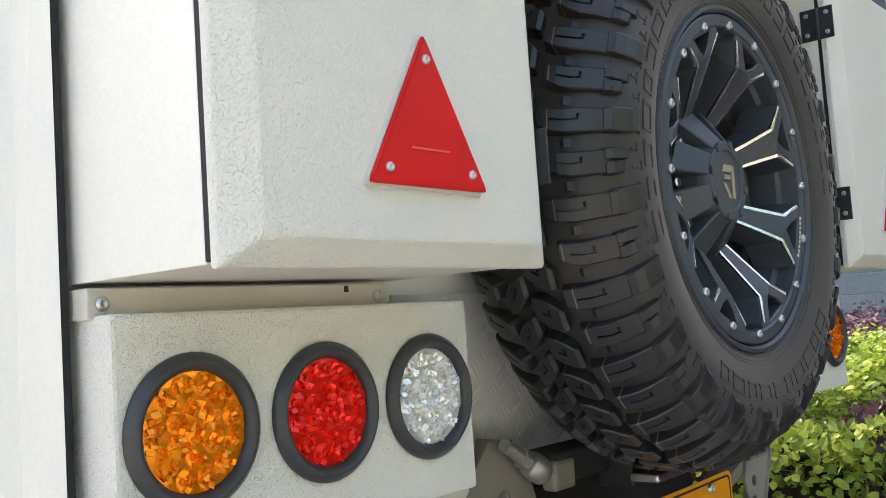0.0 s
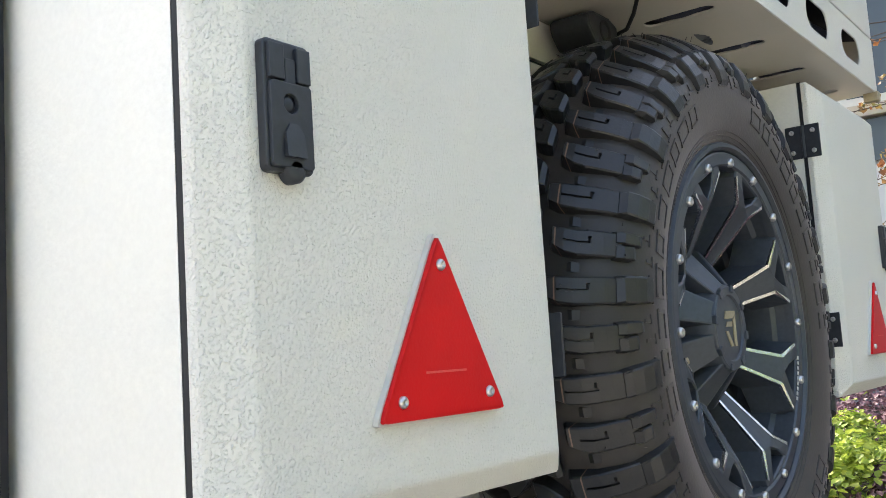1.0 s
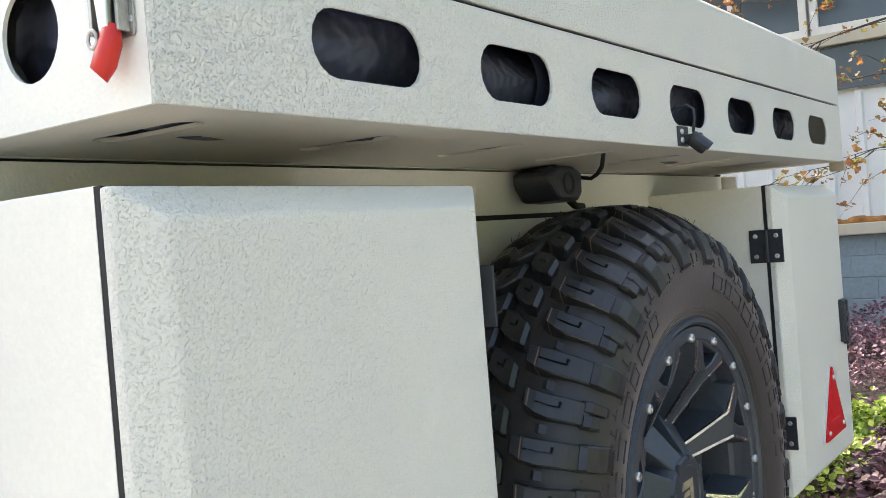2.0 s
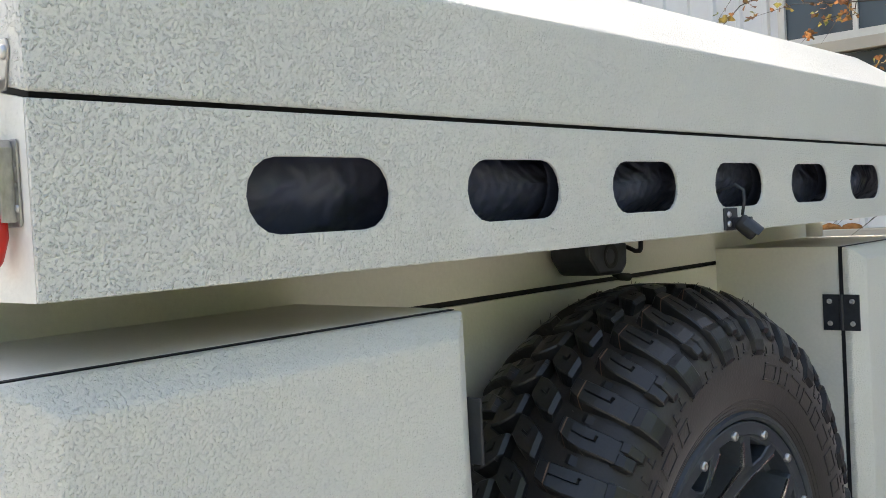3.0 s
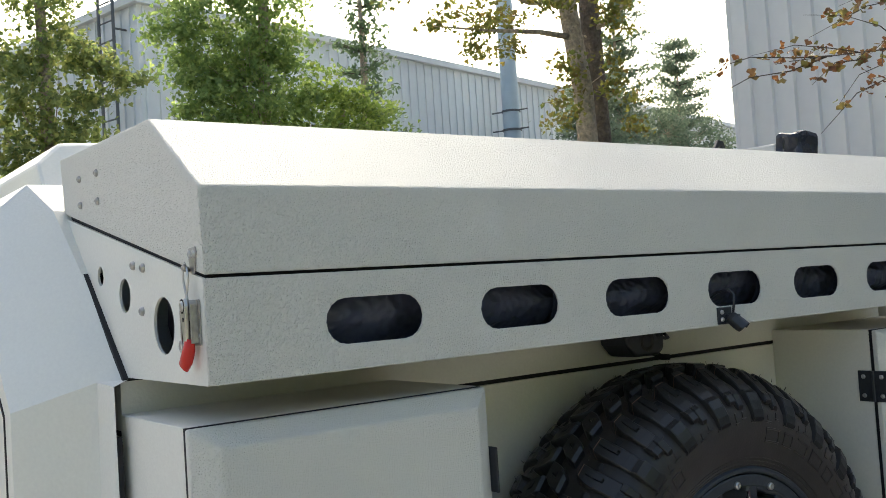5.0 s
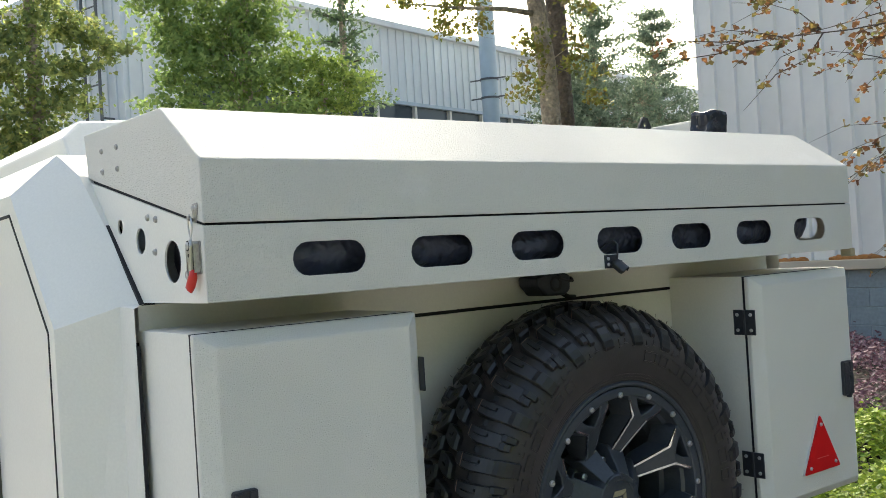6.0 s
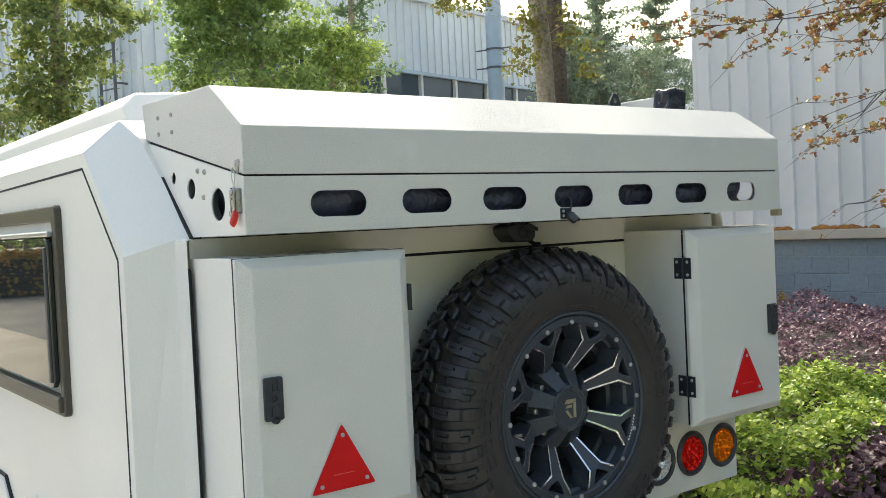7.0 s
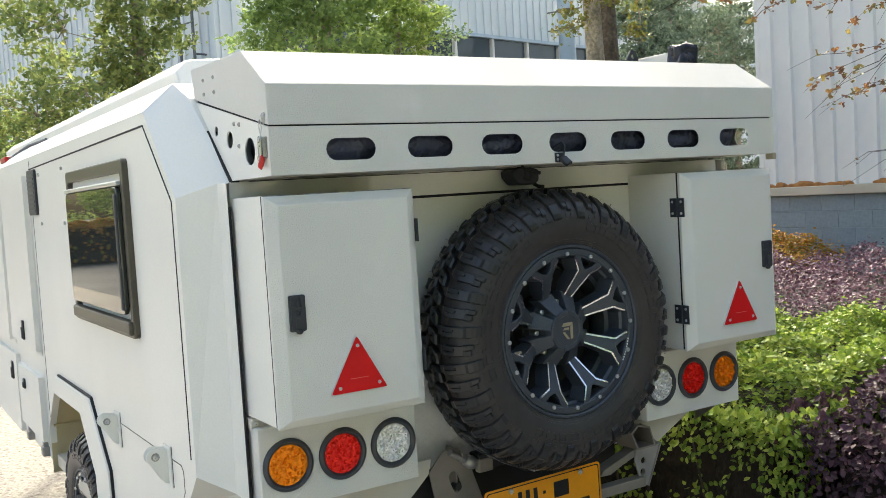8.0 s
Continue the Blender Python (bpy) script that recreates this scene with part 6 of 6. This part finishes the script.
tree("yellowing_tree", "olive-green ginkgo with open side branches", [(-7.4, 0.80, 0), (-7.4, 0.82, 1.5), (-7.45, 0.80, 3.2), (-7.4, 0.74, 6.5)], [0.10, 0.085, 0.06, 0.02],
     [((-7.4, 0.72, 4.60), (0.35, 0.26, 0.30), 18, 48, 0.10), ((-7.4, 0.90, 4.25), (0.35, 0.22, 0.16), 14, 48, 0.09), ((-7.4, 0.62, 4.02), (0.35, 0.28, 0.16), 16, 48, 0.09),
      ((-7.4, 1.15, 4.10), (0.28, 0.20, 0.13), 12, 48, 0.08), ((-7.4, 1.42, 4.00), (0.18, 0.16, 0.10), 7, 40, 0.07), ((-7.4, 1.62, 4.03), (0.08, 0.07, 0.05), 3, 32, 0.05),
      ((-7.4, 0.55, 3.68), (0.35, 0.28, 0.18), 14, 48, 0.09), ((-7.4, 1.10, 3.82), (0.30, 0.24, 0.13), 12, 48, 0.08), ((-7.4, 0.92, 3.48), (0.35, 0.26, 0.16), 16, 48, 0.09),
      ((-7.4, 0.50, 3.30), (0.40, 0.34, 0.20), 19, 48, 0.10), ((-7.4, 0.85, 3.02), (0.40, 0.34, 0.20), 21, 48, 0.10), ((-7.5, 0.2, 4.3), (0.40, 0.34, 0.40), 21, 48, 0.10),
      ((-7.5, -0.1, 3.6), (0.45, 0.40, 0.35), 28, 48, 0.10), ((-7.5, 0.1, 2.9), (0.55, 0.45, 0.35), 36, 48, 0.10), ((-7.5, -0.45, 2.6), (0.55, 0.45, 0.40), 36, 48, 0.10),
      ((-7.4, 0.75, 5.3), (0.5, 0.5, 0.5), 31, 48, 0.11)], L_OLIVE, 25, 0.056, shape="fan")
tree("green_tree", "dark green bushy tree far along the yard", [(-12.0, -1.2, 0), (-12, -1.2, 2), (-12, -1.2, 5)], [0.16, 0.13, 0.05],
     [((-12, -0.9, 2.4), (1.3, 1.4, 1.1), 80, 99, 0.2), ((-12, -1.6, 3.8), (1.4, 1.4, 1.0), 80, 99, 0.2), ((-12, 0.7, 2.2), (1.0, 1.3, 0.9), 60, 99, 0.2)],
     L_GREEN, 27, 0.11)


# far row shows in the window; trees near x = 10 are unseen sky blockers
for k, (tx, ty, ht) in enumerate(((-38.5, -5.0, 8.0), (-39.0, -10.0, 9.0), (-38.5, -15.0, 8.4), (-39.0, -20.0, 9.0), (9.5, -9.5, 5.4), (10.0, -5.0, 5.8), (9.8, -0.5, 5.5), (10.2, 4.0, 6.0), (9.6, 8.5, 5.4))):
    tree("yard_tree", "dense green tree placed out of direct view round the yard", [(tx, ty, 0), (tx, ty, 2), (tx, ty, ht)], [0.16, 0.13, 0.05],
         [((tx, ty, ht * 0.76), (2.0, 2.6, ht * 0.30), 90, 40, 0.36), ((tx, ty, ht * 0.36), (1.7, 2.4, ht * 0.26), 70, 40, 0.34)], L_GREEN, 100 + k, 0.24, "trees round the yard")


def fir(base, height, width, seed, name="fir_tree", mat=L_FIR, tone="grey-green slender fir tree beyond the yard", thin=0.95):
    rng = np.random.default_rng(seed)
    th = thing(name, base, tone, "tree", "fir trees beyond the yard")
    b = Vector(base)
    part("trunk", tube([b, b + Vector((0, 0, height * 0.6)), b + Vector((0, 0, height))], [0.11, 0.06, 0.012], 8), M_BARK, th, smooth=True)
    limbs = bmesh.new()
    pts = []
    z = height * 0.22
    while z < height * 0.98:
        f = (1 - z / height)
        for k in range(6):
            a = rng.uniform(0, 2 * math.pi)
            ln = width * (0.25 + 0.75 * f) * rng.uniform(0.55, 1.1)
            tip = b + Vector((ln * math.cos(a), ln * math.sin(a), z + 0.22 * ln))
            st = b + Vector((0, 0, z))
            tube([st, tip], [0.014, 0.004], 4, limbs)
            n = int((30 + 95 * ln) * thin)
            t = rng.uniform(0.15, 1.03, n)
            p = np.array(st)[None, :] + t[:, None] * np.array(tip - st)[None, :] + rng.normal(size=(n, 3)) * np.array([0.07, 0.07, 0.05])
            pts.append(p)
        z += height * 0.042
    part("branchwork", limbs, M_TWIG, th, kind="stuff")
    pts = np.concatenate(pts)
    leaf_cloud("needles", pts, rng.normal(size=pts.shape) + np.array([0, 0, 0.5]), rng.uniform(0.6, 1.3, len(pts)) * 0.095, mat, rng=rng, parent=th, kind="stuff")


fir((-11.6, 6.60, 0), 8.4, 1.15, 31, mat=L_DFIR, thin=0.6)
fir((-13.0, 13.8, 0), 8.6, 2.0, 33, thin=1.5)
fir((-13.2, 16.0, 0), 7.3, 1.9, 35, thin=1.5)
fir((-14.4, 15.0, 0), 6.2, 2.2, 37, thin=1.3)
fir((-12.6, 12.5, 0), 5.8, 1.8, 39, thin=1.4)
tree("shrub", "pale green tall shrub under the firs", [(-12.4, 14.6, 0), (-12.4, 14.6, 2.0), (-12.4, 14.6, 4.4)], [0.09, 0.07, 0.03],
     [((-12.4, 13.6, 4.5), (0.7, 1.0, 0.7), 40, 60, 0.15), ((-12.4, 15.2, 4.6), (0.7, 1.0, 0.7), 40, 60, 0.15), ((-12.4, 14.5, 5.0), (0.6, 0.8, 0.5), 26, 60, 0.14)], L_FIR, 43, 0.10)

# double-trunked ginkgo behind the trailer
gk = tree("ginkgo_tree", "tall double-trunked ginkgo with sparse yellowing leaves", [(-3.52, 3.24, 0.05), (-3.48, 3.24, 2.0), (-3.46, 3.18, 3.2), (-3.50, 3.11, 3.9), (-3.7, 3.0, 6.5), (-3.7, 3.1, 8.0)],
     [0.085, 0.072, 0.066, 0.060, 0.040, 0.02],
     [((-3.4, 2.85, 3.73), (0.10, 0.14, 0.08), 12, 18, 0.05), ((-3.5, 2.50, 3.62), (0.12, 0.20, 0.08), 13, 18, 0.05), ((-3.45, 2.22, 3.56), (0.12, 0.16, 0.10), 13, 18, 0.05),
      ((-3.45, 1.98, 3.50), (0.06, 0.06, 0.03), 5, 15, 0.04), ((-3.45, 2.30, 3.36), (0.08, 0.10, 0.08), 9, 18, 0.05), ((-3.45, 2.55, 3.42), (0.08, 0.12, 0.06), 7, 18, 0.05),
      ((-3.35, 2.95, 3.28), (0.10, 0.10, 0.14), 12, 18, 0.05), ((-3.35, 2.86, 3.02), (0.10, 0.10, 0.14), 13, 18, 0.05), ((-3.2, 3.30, 3.62), (0.10, 0.14, 0.10), 13, 18, 0.05),
      ((-3.2, 3.22, 3.25), (0.06, 0.10, 0.18), 12, 18, 0.04), ((-3.2, 3.25, 3.80), (0.08, 0.12, 0.10), 13, 18, 0.05), ((-3.2, 3.38, 3.0), (0.08, 0.08, 0.12), 9, 18, 0.04),
      ((-3.4, 3.0, 4.6), (1.0, 1.0, 0.45), 30, 22, 0.12), ((-3.6, 1.75, 3.72), (0.10, 0.12, 0.06), 10, 18, 0.05),
      ((-3.0, 3.6, 6.2), (1.4, 1.3, 1.0), 60, 20, 0.18), ((-2.2, 4.2, 7.2), (1.0, 1.0, 0.8), 36, 20, 0.18), ((-4.4, 3.4, 7.4), (1.3, 1.3, 1.0), 40, 20, 0.18),
      # two dense blobs added out of view to cast shade on the lid
      ((-3.0, 2.38, 4.62), (0.60, 0.33, 0.28), 170, 24, 0.09), ((-2.72, 1.37, 4.55), (0.25, 0.085, 0.11), 64, 22, 0.05)], L_AUTUMN, 41, 0.036, shape="fan")
part("trunk", tube([(-3.66, 3.54, 0.05), (-3.64, 3.52, 2.0), (-3.66, 3.50, 3.6), (-3.70, 3.50, 5.2), (-3.5, 3.7, 6.4)], [0.088, 0.078, 0.072, 0.050, 0.02], 12), M_BARKDARK, gk, smooth=True)
part("limb", tube([(-3.66, 3.44, 3.62), (-3.5, 3.62, 3.80), (-3.2, 3.85, 4.05)], [0.022, 0.018, 0.010], 8), M_BARK, gk, smooth=True)
part("limb", tube([(-3.48, 3.12, 3.55), (-3.44, 2.8, 3.54), (-3.42, 2.4, 3.50), (-3.42, 1.97, 3.48)], [0.022, 0.017, 0.011, 0.004], 8), M_BARK, gk, smooth=True)
part("limb", tube([(-3.5, 3.10, 3.80), (-3.45, 2.75, 3.72), (-3.4, 2.4, 3.76), (-3.42, 2.0, 3.80)], [0.018, 0.013, 0.008, 0.004], 8), M_BARK, gk, smooth=True)

# ---- ginkgo whose twigs hang into the view ----
fan_me = []
for k in range(4):
    rk = random.Random(60 + k)
    fb = bmesh.new()
    base = fb.verts.new((0, 0, 0))
    rim_pts = []
    nseg = 8
    for i in range(nseg + 1):
        a = radians(-58 + 116 * i / nseg)
        r = 1.0 - (0.22 if i == nseg // 2 else 0) + rk.uniform(-0.05, 0.05)
        rim_pts.append(fb.verts.new((r * math.sin(a) * 0.85, 0.25 + 0.75 * r * math.cos(a), 0.14 * math.sin(i * 1.3 + k) + 0.10 * abs(math.sin(a)))))
    for i in range(nseg):
        fb.faces.new((base, rim_pts[i], rim_pts[i + 1]))
    me_ = link_mesh("leaf", fb, L_GINKGO, True)
    fan_me.append(me_)
M_FAN = bpy.data.materials.new("autumn_fan_leaf_each")
M_FAN.use_nodes = True
_n = M_FAN.node_tree.nodes
_r = _n.new("ShaderNodeValToRGB")
_cols = [(0.18, 0.075, 0.03), (0.25, 0.12, 0.045), (0.14, 0.06, 0.03), (0.24, 0.17, 0.05), (0.15, 0.17, 0.05), (0.22, 0.13, 0.05), (0.13, 0.06, 0.03)]
while len(_r.color_ramp.elements) < len(_cols):
    _r.color_ramp.elements.new(0.5)
for i, c in enumerate(_cols):
    _r.color_ramp.elements[i].position = i / (len(_cols) - 1)
    _r.color_ramp.elements[i].color = (*c, 1)
_i = _n.new("ShaderNodeObjectInfo")
_t = _n.new("ShaderNodeBsdfTranslucent")
_m = _n.new("ShaderNodeMixShader")
_m.inputs[0].default_value = 0.5
_l = M_FAN.node_tree.links
_l.new(_i.outputs["Random"], _r.inputs["Fac"])
_l.new(_r.outputs["Color"], _n["Principled BSDF"].inputs["Base Color"])
_l.new(_r.outputs["Color"], _t.inputs["Color"])
_l.new(_n["Principled BSDF"].outputs[0], _m.inputs[1])
_l.new(_t.outputs[0], _m.inputs[2])
_l.new(_m.outputs[0], _n["Material Output"].inputs["Surface"])
for me_ in fan_me:
    me_.materials.clear()
    me_.materials.append(M_FAN)

hang = thing("ginkgo_tree", (1.1, 3.9, 0.05), "ginkgo with thin twigs and orange-brown fan leaves", "tree")
part("trunk", tube([(1.1, 3.9, 0.05), (1.1, 3.85, 2.0), (1.0, 3.8, 3.6), (0.9, 3.8, 6.0)], [0.10, 0.085, 0.07, 0.03], 12), M_BARK, hang, smooth=True)


def branch(points, r, leaves, seed, subs=3, size=0.025, along=(0.25, 1.0)):
    """A thin branch with side twigs and single fan leaves."""
    rn = random.Random(seed)
    Q = [Vector(p) for p in points]
    P = [Q[0]]
    for a, c in zip(Q, Q[1:]):
        for k in (1, 2, 3):
            wob = 0.018 if k < 3 else 0.0
            P.append(a.lerp(c, k / 3) + Vector((rn.uniform(-wob, wob), rn.uniform(-wob, wob), rn.uniform(-wob, wob))))
    r *= 0.62
    b = tube(P, [r * (1 - 0.8 * i / (len(P) - 1)) for i in range(len(P))], 6)
    twigs = [P]
    for k in range(subs):
        i = rn.randint(1, len(P) - 2) if len(P) > 2 else 0
        st = P[i].lerp(P[i + 1], rn.random())
        d = (P[-1] - P[0]).normalized()
        side = Vector((rn.uniform(-1, 1), rn.uniform(-1, 1), rn.uniform(-0.9, 0.5))).normalized()
        ln = rn.uniform(0.15, 0.38)
        q = [st, st + (d * 0.5 + side * 0.8) * ln * 0.35, st + (d * 0.75 + side * 0.65) * ln * 0.7 + Vector((0, 0, 0.02)), st + (d * 0.9 + side * 0.7) * ln - Vector((0, 0, 0.02))]
        tube(q, [r * 0.45, r * 0.35, r * 0.25, r * 0.12], 5, b)
        twigs.append(q)
    ob = part("branch", b, M_TWIG, hang)
    for k in range(leaves * 2 // 3):
        tw = rn.choice(twigs[:1] * 2 + twigs[1:])
        f = rn.uniform(*along) if tw is P else rn.uniform(0.1, 1.0)
        f *= len(tw) - 1
        i = min(int(f), len(tw) - 2)
        p = tw[i].lerp(tw[i + 1], f - i)
        for _k in range(3):
            s = size * rn.uniform(0.55, 1.15)
            lf = new("leaf", rn.choice(fan_me))
            lf.parent = ob
            q = p + Vector((rn.uniform(-0.014, 0.014), rn.uniform(-0.014, 0.014), rn.uniform(-0.02, 0.012)))
            lf.matrix_basis = Matrix.Translation(q) @ Euler((rn.uniform(-1.2, 1.9), rn.uniform(-0.8, 0.8), rn.uniform(0, 6.28))).to_matrix().to_4x4() @ Matrix.Diagonal((s, s, s, 1))
    return ob


branch([(0.75, 3.75, 2.95), (0.1, 3.0, 2.80), (-0.45, 2.35, 2.74), (-0.97, 1.72, 2.68)], 0.012, 361, 71, 22, along=(0.3, 1.0))
branch([(0.75, 3.75, 3.1), (0.05, 3.2, 2.98), (-0.5, 2.6, 2.86), (-0.95, 2.15, 2.74)], 0.010, 274, 72, 18, along=(0.3, 1.0))
branch([(0.75, 3.75, 3.3), (0.2, 2.9, 3.05), (-0.25, 2.3, 2.92), (-0.62, 1.95, 2.86)], 0.010, 241, 78, 18, along=(0.3, 1.0))
branch([(0.95, 3.75, 2.75), (0.4, 3.0, 2.62), (-0.15, 2.45, 2.42), (-0.62, 1.97, 2.20)], 0.009, 105, 73, 15, along=(0.3, 1.0))
branch([(0.95, 3.75, 2.6), (0.45, 2.9, 2.5), (-0.05, 2.35, 2.42), (-0.45, 2.0, 2.30)], 0.008, 88, 79, 11, along=(0.3, 1.0))
branch([(1.0, 3.8, 2.35), (0.4, 3.1, 2.1), (0.0, 2.6, 1.98), (-0.28, 2.25, 1.93)], 0.008, 95, 74, 11, along=(0.4, 1.0))
branch([(0.95, 3.75, 2.2), (0.2, 3.2, 2.12), (-0.3, 2.85, 1.98), (-0.62, 2.6, 1.89)], 0.008, 90, 75, 15, along=(0.2, 1.0))
branch([(0.75, 3.7, 2.5), (0.0, 3.3, 2.35), (-0.5, 3.0, 2.28), (-0.9, 2.75, 2.22)], 0.008, 149, 76, 15, along=(0.2, 1.0))
branch([(0.8, 3.7, 2.9), (0.1, 3.4, 2.75), (-0.5, 3.15, 2.7), (-1.0, 2.9, 2.72)], 0.009, 132, 77, 15, along=(0.3, 1.0))
# its crown above
rng7 = np.random.default_rng(77)
cl = []
for centre, rr, n in (((0.6, 3.6, 5.2), (1.1, 1.0, 0.9), 60), ((-0.2, 3.4, 5.6), (0.8, 0.6, 0.5), 34), ((1.6, 3.4, 4.4), (1.0, 1.0, 0.8), 40)):
    lp, cc = clump_leaves(rng7, centre, rr, n, 22, 0.11)
    cl.append(lp)
cl = np.concatenate(cl)
leaf_cloud("crown", cl, rng7.normal(size=cl.shape) + np.array([0, 0, 0.5]), rng7.uniform(0.6, 1.2, len(cl)) * 0.06, L_GINKGO, "fan", rng7, hang, kind="stuff")
lb = bmesh.new()
for q in ((0.6, 3.6, 5.2), (-0.2, 3.4, 5.6), (1.6, 3.4, 4.4)):
    tube([(1.0, 3.8, 3.4), Vector((1.0, 3.8, 3.4)).lerp(Vector(q), 0.5) + Vector((0, 0, 0.15)), q], [0.03, 0.02, 0.006], 6, lb)
part("branchwork", lb, M_BARK, hang, kind="stuff")

# ---- wall pieces: sheets and blocks ----
sh = bmesh.new()
hz0, hz1 = 1.628, WH - 0.02
prof = [(0.0, 0.0), (0.18, 0.0), (0.195, -0.028), (0.235, -0.028), (0.25, 0.0)]
loA = [sh.verts.new((u, w, hz0)) for u, w in prof]
hiA = [sh.verts.new((u, w, hz1)) for u, w in prof]
for i in range(4):
    sh.faces.new((loA[i], loA[i + 1], hiA[i + 1], hiA[i]))
sheet_me = link_mesh("cladding_sheet", sh, M_SHEET)
k = 0
while WX0 + k * 0.25 < -2.82:
    ob = new("cladding_sheet", sheet_me)
    ob.parent = cladding
    ob.location = (WX0 + k * 0.25, WALL_Y + 0.055, 0)
    k += 1
sl = bmesh.new()
loA = [sl.verts.new((u, w, 1.628)) for u, w in prof]
hiA = [sl.verts.new((u, w, 2.70)) for u, w in prof]
for i in range(4):
    sl.faces.new((loA[i], loA[i + 1], hiA[i + 1], hiA[i]))
low_me = link_mesh("cladding_sheet", sl, M_SHEET)
while WX0 + k * 0.25 < 4.0:
    ob = new("cladding_sheet", low_me)
    ob.parent = cladding
    ob.location = (WX0 + k * 0.25, WALL_Y + 0.055, 0)
    k += 1
core_ob = bpy.data.objects["plinth_core"]
bl = boxed(0, 0.394, -0.004, 0.05, 0, 0.170)
bmesh.ops.bevel(bl, geom=bl.edges[:], offset=0.004, segments=1, affect="EDGES")
block_me = link_mesh("block", bl, M_BLOCK)
for row in range(8):
    for c in range(26):
        ob = new("block", block_me)
        ob.parent = core_ob
        ob.location = (WX0 + 0.02 + c * 0.40 - (0.2 if row % 2 and c else 0), WALL_Y + 0.018, 1.356 - row * 0.176)
